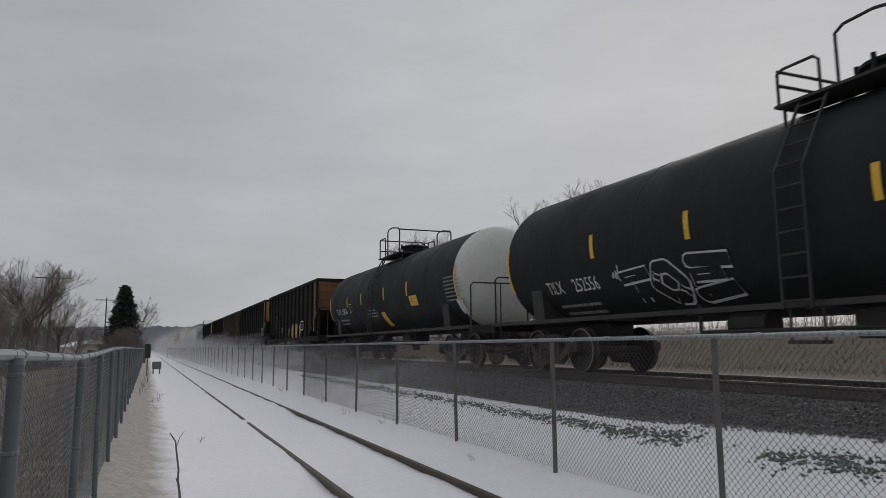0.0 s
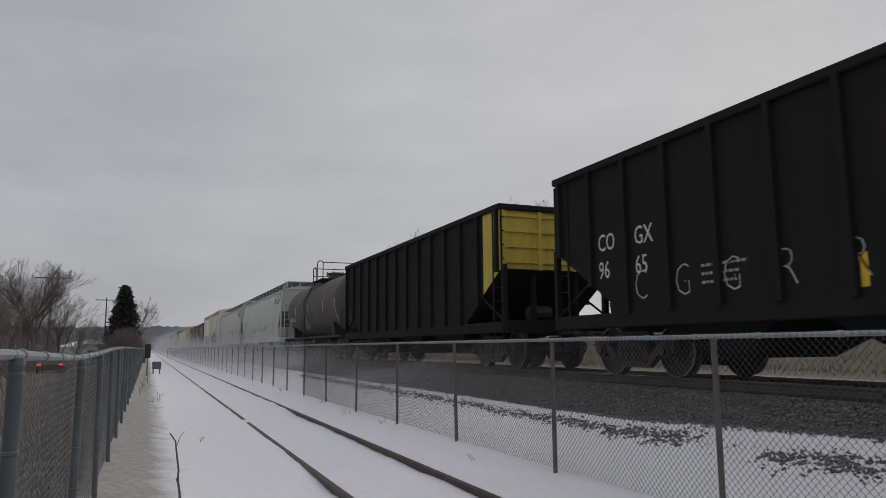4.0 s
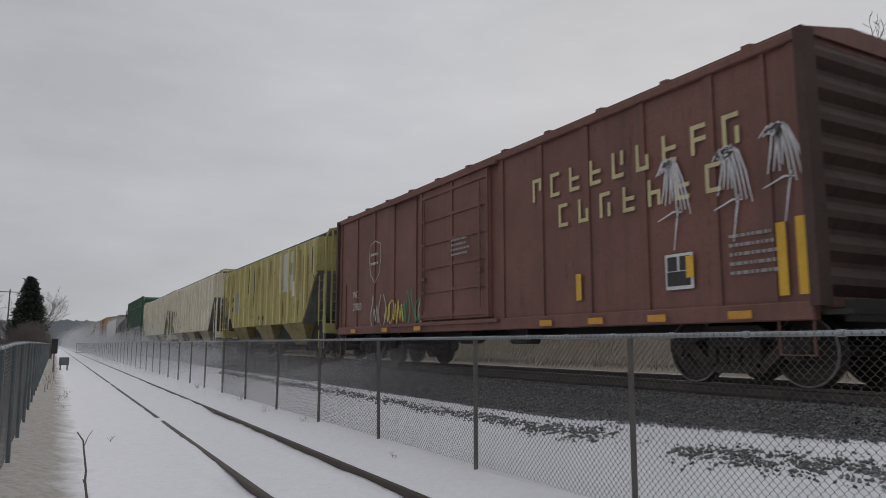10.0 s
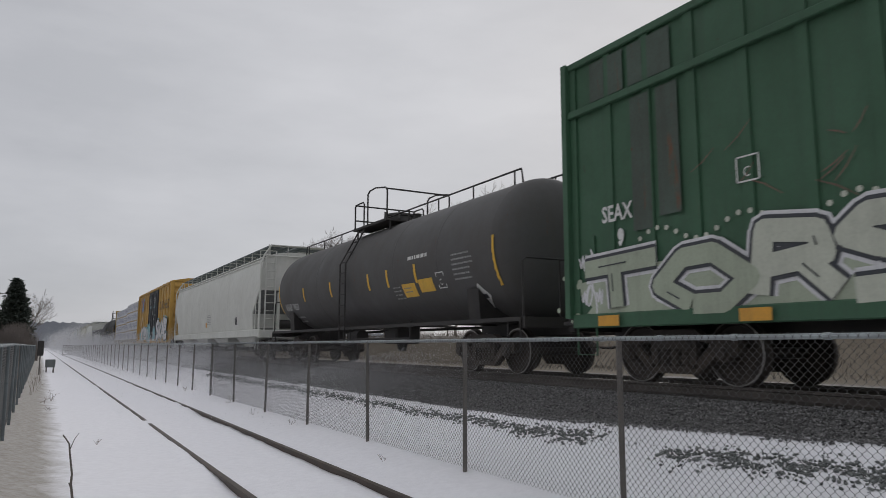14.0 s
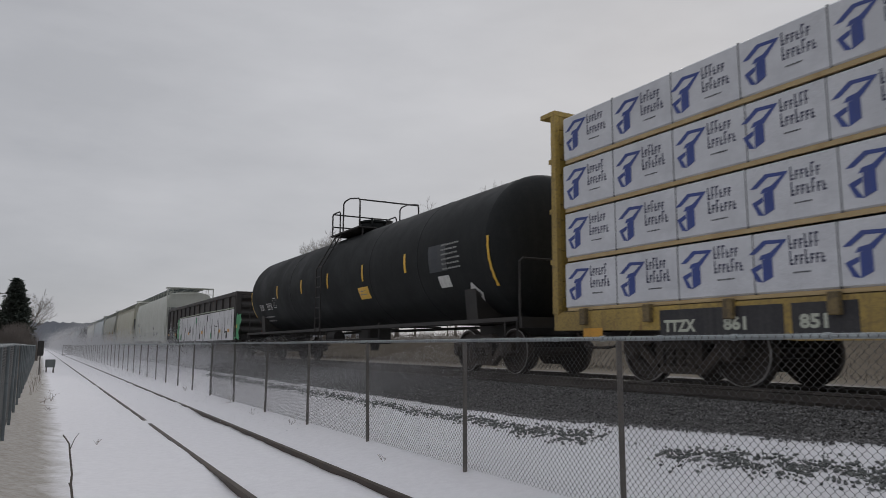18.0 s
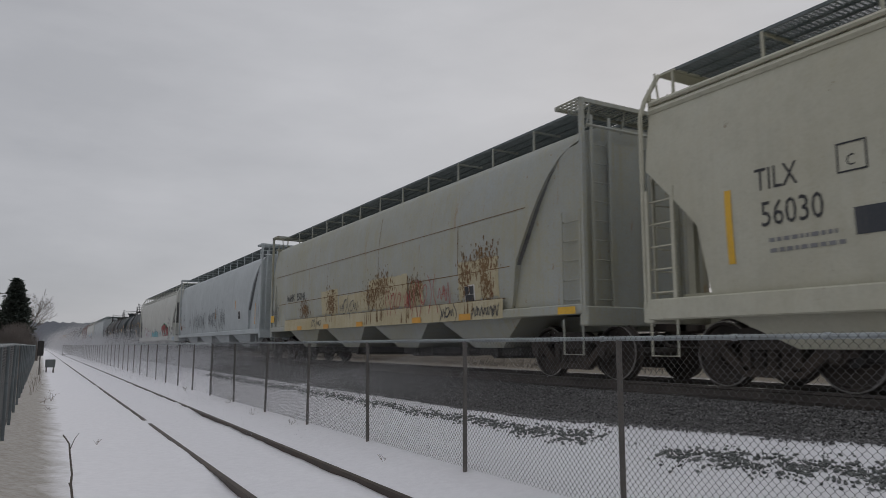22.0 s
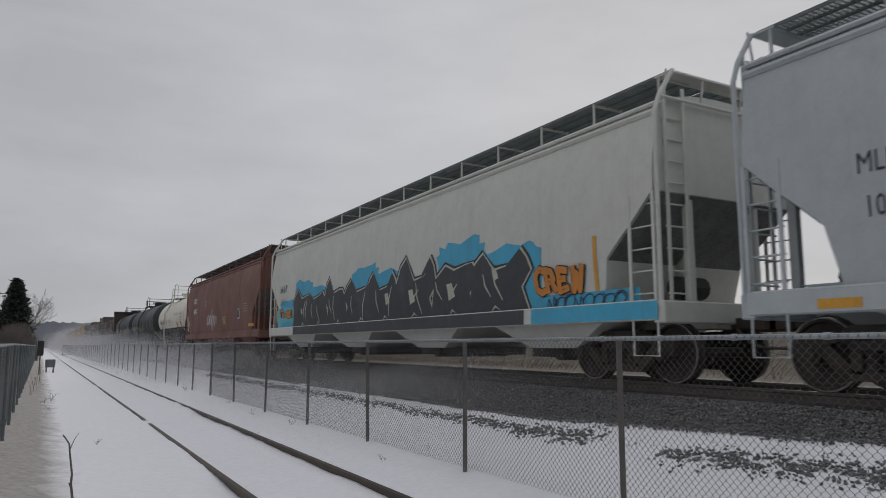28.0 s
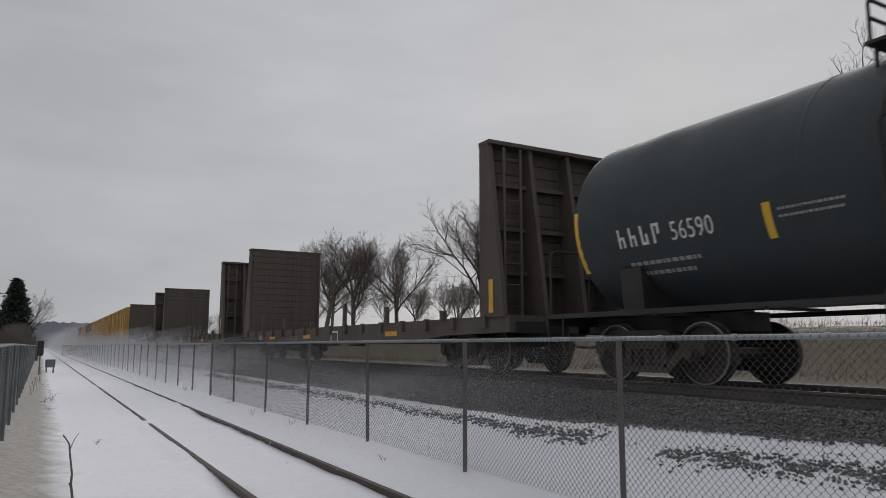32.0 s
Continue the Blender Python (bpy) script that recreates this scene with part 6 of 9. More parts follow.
        for z in (floor + 0.03, eave - 0.1):
            bm = bmesh.new()
            boxm(bm, -half - 0.13, -half - 0.06, min(d1, d0) - 0.3, max(d0, d1) + (d0 - d1) * 0.6, z - 0.04, z + 0.03)
            part("door_track", bm, body, car)
    for sy in (-1, 1):
        bm = bmesh.new()
        y = sy * (B / 2 - 0.002)
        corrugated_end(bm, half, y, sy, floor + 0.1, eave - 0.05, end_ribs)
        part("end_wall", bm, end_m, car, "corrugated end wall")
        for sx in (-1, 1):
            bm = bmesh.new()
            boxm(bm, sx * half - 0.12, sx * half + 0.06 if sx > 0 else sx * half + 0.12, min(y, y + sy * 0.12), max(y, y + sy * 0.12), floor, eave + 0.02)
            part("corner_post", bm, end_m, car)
        for sx in (-1, 1):
            bm = bmesh.new()
            ya, yb = sy * (B / 2 - 0.05), sy * (B / 2 - 0.5)
            ladder(bm, sx * (half + 0.02), min(ya, yb), max(ya, yb), floor, 2.3 if sx * sy < 0 else eave - 0.1, 4 if sx * sy < 0 else 8, 0.014, 0.09 * sx)
            rod(bm, [(sx * half, ya, floor), (sx * half, ya, 0.42), (sx * half, yb, 0.42), (sx * half, yb, floor)], 0.018, 5)
            part("ladder", bm, body, car)
        bm = bmesh.new()
        boxm(bm, -1.5, 1.5, min(sy * (L / 2), sy * (L / 2 - 0.35)), max(sy * (L / 2), sy * (L / 2 - 0.35)), floor - 0.1, floor - 0.04)
        if sy < 0:
            lathe(bm, [(-0.03, 0.25), (0, 0.27), (0.03, 0.25)], "y", 16, (0.55, -B / 2 - 0.22, 2.2))
            boxm(bm, 0.4, 0.7, -B / 2 - 0.18, -B / 2 - 0.02, 1.95, 2.4)
        part("end_step", bm, UNDER, car)
    if cage:
        bm = bmesh.new()
        y0 = B / 2
        for x in (-1.5, -0.55, 0.4, 1.5):
            rod(bm, [(x, y0, 0.85), (x, y0 + 0.95, 0.85), (x, y0 + 0.95, 3.75), (x, y0, 3.8)], 0.055, 6)
        for z in (1.5, 2.0, 2.5, 3.0, 3.5):
            rod(bm, [(-1.5, y0 + 0.95, z), (1.5, y0 + 0.95, z)], 0.025, 6)
        for z in (1.3, 1.7, 2.1, 2.5, 2.9, 3.3):
            rod(bm, [(-1.5, y0 + 0.5, z), (-1.5, y0 + 0.95, z)], 0.02, 5)
        part("end_cage", bm, body, car, "white end platform rails")
        bm = bmesh.new()
        boxm(bm, -1.4, 1.3, y0 + 0.05, y0 + 0.7, 1.02, 3.0, 0.04)
        part("cooling_unit", bm, TEALUNIT, car, "dark blue cooling unit")
    underframe(car, L)
    running_gear(car, L, inset)
    return car, surf


def gondola(L, body, label, top=2.98, floor=0.95, ribs=14):
    car, surf = box_car(L, body, label, posts=ribs, eave=top, floor=floor, door=None, open_top=True, end_ribs=5, half=1.5, inset=1.67, name="gondola_car", category="gondola", post_d=0.075)
    bm = bmesh.new()
    for sx in (-1, 1):
        boxm(bm, sx * 1.5 - 0.1, sx * 1.5 + 0.16, -L / 2 + 0.35, L / 2 - 0.35, top - 0.14, top + 0.03, 0.02)
    for sy in (-1, 1):
        boxm(bm, -1.5, 1.5, sy * (L / 2 - 0.4) - 0.1, sy * (L / 2 - 0.4) + 0.1, top - 0.14, top + 0.03, 0.02)
    part("top_chord", bm, body, car)
    return car, surf


def flat_deck(L, body, label, name, deck=1.12, deck_m=None):
    car = thing(name, label, "flatcar", "cars of the freight train")
    bm = bmesh.new()
    for sx in (-1, 1):
        prism_x(bm, [(-L / 2, deck), (-L / 2, deck - 0.3), (-L / 2 + 2.5, deck - 0.34), (-L / 2 + 4.5, deck - 0.5), (L / 2 - 4.5, deck - 0.5), (L / 2 - 2.5, deck - 0.34), (L / 2, deck - 0.3), (L / 2, deck)], sx * 1.5, sx * 1.36)
    part("side_sill", bm, body, car)
    bm = bmesh.new()
    boxm(bm, -1.45, 1.45, -L / 2, L / 2, deck - 0.1, deck + 0.02)
    part("deck", bm, deck_m or body, car)
    n = 16
    for k in range(n):
        y = -L / 2 + 0.8 + (L - 1.6) * k / (n - 1)
        bm = bmesh.new()
        boxm(bm, -1.58, -1.48, y - 0.07, y + 0.07, deck - 0.22, deck + 0.04, 0.01)
        part("stake_pocket", bm, deck_m or body, car)
    underframe(car, L)
    running_gear(car, L, 2.3)
    return car


def bulkhead(car, y, sy, body, deck=1.12, top=4.62, half=1.5, flare=0.47, thick=0.32):
    """An end wall with a timber face, side posts and a braced back."""
    bm = bmesh.new()
    boxm(bm, -half + 0.08, half - 0.08, y - 0.015, y + 0.015, deck + 0.01, top - 0.01)
    b = part("bulkhead", bm, body, car, "tall braced end bulkhead")
    ph = (top - deck) / 13
    bm = bmesh.new()
    boxm(bm, -half + 0.06, half - 0.06, -0.04, 0.04, 0.0, ph - 0.014, 0.006)
    plank = finish(bm, "plank", body)
    for k in range(13):
        piece("plank", plank, b, pose(0, y, deck + 0.02 + ph * k))
    for x in (-half, -0.5, 0.5, half):
        bm = bmesh.new()
        prism_x(bm, [(y - sy * 0.05, deck), (y + sy * (thick + flare), deck), (y + sy * (thick - 0.04), top), (y - sy * 0.05, top)], x - 0.05, x + 0.05)
        part("brace_post", bm, body, b)
    bm = bmesh.new()
    boxm(bm, -half - 0.06, half + 0.06, min(y - sy * 0.06, y + sy * 0.34), max(y - sy * 0.06, y + sy * 0.34), top, top + 0.08)
    for k in range(3):
        z = deck + 0.9 + k * 0.9
        boxm(bm, -half, half, min(y, y + sy * 0.2), max(y, y + sy * 0.2), z - 0.04, z + 0.04)
    part("cross_member", bm, body, b)
    bm = bmesh.new()
    ladder_end(bm, y + sy * (0.3 + flare * 0.4), -1.3, -0.9, deck, top - 0.1, 8, 0.014, 0.05 * sy)
    part("ladder", bm, body, b)
    return b
# ---- the train ----
GRATE = grained("walk_grating", (0.11, 0.135, 0.135), (0.17, 0.19, 0.19), 3.0, 0.7, 0.2, 30.0, 0.6, 0.01)
LIGHTGREY = paint("light_grey_paint", (0.465, 0.485, 0.46), (0.30, 0.28, 0.23), 0.13, 0.0, 0.5, 0.12)
WHITEGREY = paint("white_grey_paint", (0.53, 0.535, 0.495), (0.32, 0.305, 0.275), 0.13, 0.0, 0.5, 0.12)
PALEBLUE = paint("pale_blue_grey_paint", (0.41, 0.445, 0.455), (0.26, 0.26, 0.25), 0.13, 0.0, 0.5, 0.12)
BLUEGREY = paint("blue_grey_paint", (0.27, 0.31, 0.335), (0.17, 0.165, 0.15), 0.3, 0.0, 0.5, 0.2)
RUSTGREY = paint("rust_stained_grey_paint", (0.32, 0.345, 0.34), (0.35, 0.32, 0.20), 0.55, 0.16, 0.55, 0.4, (0.3, 0.18, 0.07))
RIBCREAM = paint("pale_post_paint", (0.72, 0.695, 0.60), (0.42, 0.35, 0.24), 0.25, 0.2, 0.55, 0.3, (0.34, 0.2, 0.08))
RIBOLIVE = paint("yellow_post_paint", (0.58, 0.525, 0.225), (0.33, 0.26, 0.12), 0.3, 0.25, 0.6, 0.3, (0.24, 0.14, 0.06))
TXCREAM = paint("cream_grey_paint", (0.45, 0.445, 0.365), (0.35, 0.31, 0.2), 0.25, 0.03, 0.55, 0.14)
BLEACHED = paint("bleached_print", (0.30, 0.32, 0.33), (0.16, 0.17, 0.18), 0.7, 0.2, 0.7, 0.5)
BEIGE = paint("beige_grey_paint", (0.475, 0.49, 0.445), (0.34, 0.32, 0.25), 0.16, 0.02, 0.55, 0.12)
CREAM = paint("stained_cream_paint", (0.66, 0.63, 0.51), (0.48, 0.38, 0.2), 0.32, 0.36, 0.6, 0.42, (0.42, 0.25, 0.08))
OLIVE = paint("weathered_yellow_paint", (0.43, 0.39, 0.15), (0.24, 0.185, 0.08), 0.42, 0.36, 0.65, 0.55, (0.19, 0.105, 0.045))
BAYOLIVE = paint("dirty_yellow_bay_paint", (0.31, 0.26, 0.10), (0.10, 0.075, 0.045), 0.55, 0.4, 0.75, 0.6, (0.09, 0.055, 0.035))
REDBROWN = paint("oxide_red_paint", (0.20, 0.085, 0.065), (0.09, 0.065, 0.055), 0.4, 0.15, 0.65, 0.4, (0.07, 0.035, 0.02))
BROWNBOX = paint("brown_boxcar_paint", (0.19, 0.105, 0.078), (0.075, 0.058, 0.048), 0.5, 0.3, 0.7, 0.45, (0.085, 0.05, 0.03))
# boxcar ends: shade between the cars put into the brown; also b1's dark door
SHADEDEND_DARKDOOR = paint("shaded_end_dark_door_paint", (0.085, 0.047, 0.038), (0.035, 0.029, 0.026), 0.5, 0.1, 0.75, 0.5)
COAL = paint("sooty_hopper_paint", (0.014, 0.0155, 0.0165), (0.027, 0.024, 0.022), 0.5, 0.14, 0.75, 0.45, (0.05, 0.029, 0.018), gloss=0.1)
COALBROWN = paint("rusty_hopper_paint", (0.062, 0.04, 0.024), (0.022, 0.018, 0.016), 0.5, 0.3, 0.8, 0.5, (0.10, 0.048, 0.02))
RUSTEND = paint("rust_orange_paint", (0.19, 0.078, 0.032), (0.06, 0.04, 0.03), 0.5, 0.2, 0.75, 0.4)
YELLOWEND = paint("dirty_yellow_paint", (0.46, 0.27, 0.06), (0.12, 0.085, 0.05), 0.4, 0.1, 0.7, 0.4)
BRIGHTYELLOW = paint("yellow_hopper_end_paint", (0.58, 0.43, 0.05), (0.2, 0.15, 0.06), 0.3, 0.0, 0.6, 0.3)
GREEN = paint("dark_green_paint", (0.036, 0.103, 0.054), (0.036, 0.068, 0.042), 0.35, 0.1, 0.6, 0.3, (0.06, 0.055, 0.035))
BOXYELLOW = paint("yellow_boxcar_paint", (0.50, 0.29, 0.055), (0.22, 0.14, 0.05), 0.4, 0.1, 0.6, 0.4, (0.2, 0.1, 0.04))
DOORBLUE = paint("dark_blue_door_paint", (0.03, 0.037, 0.047), (0.06, 0.055, 0.05), 0.4, 0.1, 0.6, 0.3)
TEALUNIT = paint("dark_teal_paint", (0.02, 0.065, 0.075), (0.04, 0.04, 0.04), 0.3, 0.0, 0.5, 0.3)
BAYCREAM = paint("dirty_bay_paint", (0.36, 0.325, 0.235), (0.15, 0.125, 0.085), 0.6, 0.3, 0.7, 0.5, (0.16, 0.09, 0.045))
REEFER = paint("white_reefer_paint", (0.70, 0.675, 0.565), (0.46, 0.40, 0.29), 0.2, 0.02, 0.5, 0.16)
REEFRED = paint("faded_orange_red_paint", (0.48, 0.13, 0.06), (0.42, 0.30, 0.24), 0.6, 0.0, 0.55, 0.3)
FLATBROWN = paint("rusty_flatcar_paint", (0.10, 0.08, 0.066), (0.055, 0.047, 0.042), 0.5, 0.15, 0.8, 0.5, (0.13, 0.085, 0.05))
DIRTYDECK = paint("dirty_deck_paint", (0.20, 0.145, 0.06), (0.05, 0.042, 0.034), 0.8, 0.4, 0.75, 0.6, (0.07, 0.045, 0.03))
TTXYELLOW = paint("flatcar_yellow_paint", (0.45, 0.31, 0.07), (0.12, 0.09, 0.05), 0.7, 0.35, 0.6, 0.4, (0.16, 0.09, 0.04))
WRAP = grained("lumber_wrap", (0.66, 0.67, 0.70), (0.54, 0.55, 0.58), 1.4, 0.4, 0, 8.0, 0.5, 0.02)
WHITETANK = paint("white_tank_paint", (0.69, 0.665, 0.59), (0.5, 0.44, 0.34), 0.25, 0.02, 0.65, 0.25, gloss=0.25)
GONBLACK = paint("black_gondola_paint", (0.024, 0.0235, 0.024), (0.065, 0.055, 0.047), 0.6, 0.2, 0.6, 0.3)

SPEED = 20.9
TRAIN = []


def put(made, s0, s1):
    """Sets a car between two places (metres up the line at the clip's start)."""
    car = made[0] if isinstance(made, tuple) else made
    TRAIN.append((car, (s0 + s1) / 2))
    return made


NOTCH = [(0, 2.82), (0.42, 2.42), (0.75, 2.14), (1.02, 1.9), (1.12, 1.65), (1.14, 1.22)]
NOTCH_TALL = [(0, 3.4), (0.45, 3.05), (0.85, 2.55), (1.2, 2.05), (1.28, 1.7), (1.3, 1.22)]
NOTCH_CURVED = [(0, 4.02), (0.4, 3.9), (0.75, 3.55), (1.05, 3.13), (1.4, 2.55), (1.65, 2.15), (1.82, 1.85), (1.88, 1.5), (1.9, 1.22)]
NOTCH_STRAIGHT = [(0, 3.3), (0.12, 3.1), (0.85, 2.12), (1.5, 1.45), (1.62, 1.32), (1.7, 1.22)]
NOTCH_OLD = [(0, 3.1), (0.5, 2.6), (0.95, 2.1), (1.0, 1.6), (1.02, 1.22)]
BARREL = [(0, 3.3), (0.04, 2.7), (0.12, 2.2), (0.32, 1.8), (0.58, 1.4), (0.7, 1.22)]
def stripes5(lo=2.3, hi=2.75, fs=(0.2, 0.36, 0.5, 0.64, 0.8)):
    return [(f, lo, hi) for f in fs]


A = -2.5, 15.5
t1, s1_ = put(tank_car(A[1] - A[0], 1.48, 2.45, skin_m=BLACK, dome=0.528, stripes=[(f, 2.18, 2.63) for f in (0.242, 0.385, 0.56, 0.72, 0.86)], label="black tank car with yellow strips and a white tag", tall=0.74), *A)
A = 16.7, 33.0
t2, s2_ = put(tank_car(A[1] - A[0], 1.48, 2.46, skin_m=BLACK, head_m=WHITEGREY, stripes=[(f, 2.2, 2.65) for f in (0.244, 0.373, 0.55, 0.7)], label="black tank car with one white end"), *A)
coal_spec = [(34.0, 49.2, COAL, RUSTEND, "black coal hopper with a rust-orange end"), (50.6, 65.6, COAL, YELLOWEND, "sooty coal hopper with a dirty yellow end"),
             (66.8, 80.4, COALBROWN, None, "rusty brown coal hopper"), (81.6, 96.0, COAL, RUSTEND, "sooty coal hopper with chalked letters"), (98.1, 112.6, COAL, BRIGHTYELLOW, "black coal hopper with a bright yellow end")]
coals = [put(open_hopper(b - a, m, lab, 14, fm), a, b) for a, b, m, fm, lab in coal_spec]
A = 113.8, 127.2
t3, s3_ = put(tank_car(A[1] - A[0], 1.5, 2.6, skin_m=SOOT, stripes=stripes5(fs=(0.25, 0.5, 0.75)), label="sooty black tank car with yellow strips"), *A)
h1, hs = put(covered_hopper(19.5, LIGHTGREY, "light grey covered hopper with large dark letters", inset=2.25, edge_roll=True, gap=0.14, notch=NOTCH), 128.2, 147.7)
h2, hs = put(covered_hopper(19.6, LIGHTGREY, "light grey covered hopper with pink tags", inset=2.25, edge_roll=True, gap=0.14, notch=NOTCH), 148.9, 168.5)
reef, rs_ = put(box_car(23.95, REEFER, "cream insulated boxcar with orange trim and graffiti", posts=2, eave=4.92, roof=5.16, floor=0.74, door=(0.427, 0.592), door_style="slide2", roof_ribs=2, end_ribs=3, half=1.55, inset=4.2, cage=True), 169.02, 193.62)
b1, bs = put(box_car(16.5, BROWNBOX, "brown ribbed boxcar with faded cream letters and graffiti", door_m=SHADEDEND_DARKDOOR, end_m=SHADEDEND_DARKDOOR, post_d=0.034, posts=13, eave=4.27, roof=4.52), 195.9, 211.2)
b2, bs = put(box_car(16.2, REDBROWN, "oxide red ribbed boxcar with cream letters", end_m=SHADEDEND_DARKDOOR, post_d=0.034, posts=13, eave=4.27, roof=4.52), 213.9, 229.6)
y1, ys_ = put(covered_hopper(15.9, OLIVE, "weathered yellow ribbed covered hopper", kind="flat", rib_m=RIBOLIVE, seams=0, rib_w=0.06, ribs=15, eave=4.1, roof=4.24, walk=4.36, sill=None, bottom=1.3, bays=3, cut_z=3.0, cut=1.5, gap=0.9, dark_inside=BAYOLIVE), 230.8, 246.7)
y2, ys_ = put(covered_hopper(17.6, CREAM, "rust-stained cream ribbed covered hopper", kind="flat", rib_m=RIBCREAM, seams=0, rib_w=0.07, ribs=17, eave=4.34, roof=4.5, walk=4.62, sill=None, bottom=1.3, bays=3, cut_z=3.1, cut=1.5, gap=0.9, dark_inside=BAYCREAM), 248.4, 266.0)
y3, ys_ = put(covered_hopper(18.0, CREAM, "cream ribbed covered hopper with blue tags", kind="flat", rib_m=RIBCREAM, seams=0, rib_w=0.07, ribs=17, eave=4.34, roof=4.5, walk=4.62, sill=None, bottom=1.3, bays=3, cut_z=3.1, cut=1.5, gap=0.9, dark_inside=BAYCREAM), 267.0, 285.0)
g1, gs = put(box_car(15.8, GREEN, "tall dark green open-top car with graffiti", posts=19, eave=5.3, floor=1.0, door=None, open_top=True, end_ribs=9, ledge=4.42, name="wood_chip_car", category="gondola", post_d=0.034), 286.2, 302.0)
t4, s4_ = put(tank_car(16.4, 1.5, 2.58, skin_m=SOOT, stripes=[(f, 2.05, 2.5) for f in (0.23, 0.386, 0.564, 0.638, 0.734)], walk_full=True, label="sooty black tank car with a full-length top rail", tall=1.0), 303.2, 319.6)
h3, hs = put(covered_hopper(20.8, WHITEGREY, "pale grey covered hopper", edge_roll=True, gap=0.14, notch=NOTCH), 320.9, 341.9)
bx, bs = put(box_car(18.75, BOXYELLOW, "yellow boxcar with dark doors and graffiti", post_d=0.034, posts=15, eave=4.95, roof=5.2, floor=0.95, door=(0.394, 0.648), door_m=DOORBLUE, door_style="double", half=1.55), 343.5, 361.9)
lb = put(flat_deck(22.5, TTXYELLOW, "yellow centre-beam car loaded with wrapped lumber", "centerbeam_car", deck_m=DIRTYDECK), 363.3, 385.9)
t5, s5_ = put(tank_car(20.1, 1.55, 2.62, skin_m=BLACK, stripes=[(f, 2.32, 2.78) for f in (0.232, 0.373, 0.5, 0.637, 0.768)], label="long clean black tank car", dome=0.5), 386.9, 407.0)
go, gos = put(gondola(20.1, GONBLACK, "black gondola with white and green graffiti"), 408.2, 428.3)
n1, hs = put(covered_hopper(18.7, BEIGE, "beige-grey covered hopper with black tags", inset=1.45, gap=0.3, gusset=True, notch=BARREL), 429.1, 448.0)
tx, hs = put(covered_hopper(17.5, TXCREAM, "cream covered hopper with black lettering", edge_roll=True, gap=0.14, notch=NOTCH_OLD, inset=1.65), 449.8, 467.3)
n2, hs = put(covered_hopper(18.1, RUSTGREY, "blue-grey covered hopper with a tan lower side and rust stains", inset=1.08, gap=0.3, notch=NOTCH_CURVED, rear=NOTCH_STRAIGHT, sill=(1.07, 1.24), gusset=True, plated=True), 468.5, 486.6)
n3, hs = put(covered_hopper(19.15, PALEBLUE, "blue-grey covered hopper with long black tags", inset=1.1, gap=0.3, notch=NOTCH_CURVED, rear=NOTCH_STRAIGHT, sill=(1.05, 1.24), gusset=True, plated=True), 488.1, 507.2)
w1, hs = put(covered_hopper(19.0, WHITEGREY, "white covered hopper with coloured graffiti", edge_roll=True, gap=0.14, notch=NOTCH_TALL, inset=1.3), 508.7, 527.8)
t6, s6_ = put(tank_car(13.2, 1.42, 2.46, skin_m=BLUEBLACK, stripes=stripes5(2.2, 2.6, (0.28, 0.5, 0.72)), label="black tank car with hazard panels", dome=0.5, tall=0.76), 528.9, 542.1)
t7, s7_ = put(tank_car(12.7, 1.42, 2.46, skin_m=BLUEBLACK, stripes=stripes5(2.2, 2.6, (0.22, 0.4, 0.6, 0.72)), label="black tank car with white lettering", dome=0.5, tall=0.76), 543.3, 556.0)
t8, s8_ = put(tank_car(13.2, 1.42, 2.46, skin_m=SOOT, stripes=stripes5(2.2, 2.6, (0.3, 0.6)), label="dusty black tank car", dome=0.5, tall=0.76), 557.2, 570.4)
h4, hs = put(covered_hopper(19.65, PALEBLUE, "clean pale grey covered hopper", inset=1.45, edge_roll=True, gap=0.14, notch=NOTCH), 571.4, 591.05)
h5, hs = put(covered_hopper(19.8, WHITEGREY, "white covered hopper with large blue and black graffiti", inset=1.45, edge_roll=True, gap=0.14, notch=NOTCH), 592.2, 612.2)
so, hs = put(covered_hopper(16.6, REDBROWN, "oxide red covered hopper with a white tag", edge_roll=True, gap=0.14, notch=NOTCH), 613.6, 630.2)
wt, sw_ = put(tank_car(12.5, 1.45, 2.47, skin_m=WHITETANK, seams=(0.255, 0.675, 0.815), stripes=[(f, 2.0, 2.43) for f in (0.25, 0.388, 0.59, 0.753)], label="cream white tank car with a black belly", pale_rail=WHITEGREY, dome=0.42), 631.4, 643.9)
t9, s9_ = put(tank_car(16.4, 1.5, 2.56, skin_m=BLUEBLACK, stripes=[(f, 1.88, 2.32) for f in (0.263, 0.413, 0.56, 0.72)], label="dark blue-black tank car", dome=0.48, tall=0.76), 645.1, 661.5)
t10, s10_ = put(tank_car(16.1, 1.5, 2.58, skin_m=BLUEBLACK, stripes=[(f, 1.88, 2.32) for f in (0.28, 0.43, 0.58, 0.72)], label="dark blue-black tank car with white lettering", dome=0.42, tall=0.76), 662.7, 678.8)
flats = []
for a, b in ((679.8, 699.9), (703.8, 724.0), (727.4, 747.0)):
    fl = put(flat_deck(b - a, FLATBROWN, "rusty bulkhead flatcar, empty", "bulkhead_flatcar"), a, b)
    bulkhead(fl, -(b - a) / 2 + 0.9, -1, FLATBROWN)
    bulkhead(fl, (b - a) / 2 - 0.9, 1, FLATBROWN)
    flats.append(fl)
far_s = 749.5
for k, (ln, m) in enumerate([(18.0, BOXYELLOW), (18.0, BOXYELLOW), (18.0, BOXYELLOW), (15.4, BROWNBOX), (18.0, BOXYELLOW), (15.4, REDBROWN)]):
    put(box_car(ln, m, "weathered boxcar far down the train", posts=9, eave=4.5, roof=4.75, roof_ribs=5), far_s, far_s + ln)
    far_s += ln + 1.4
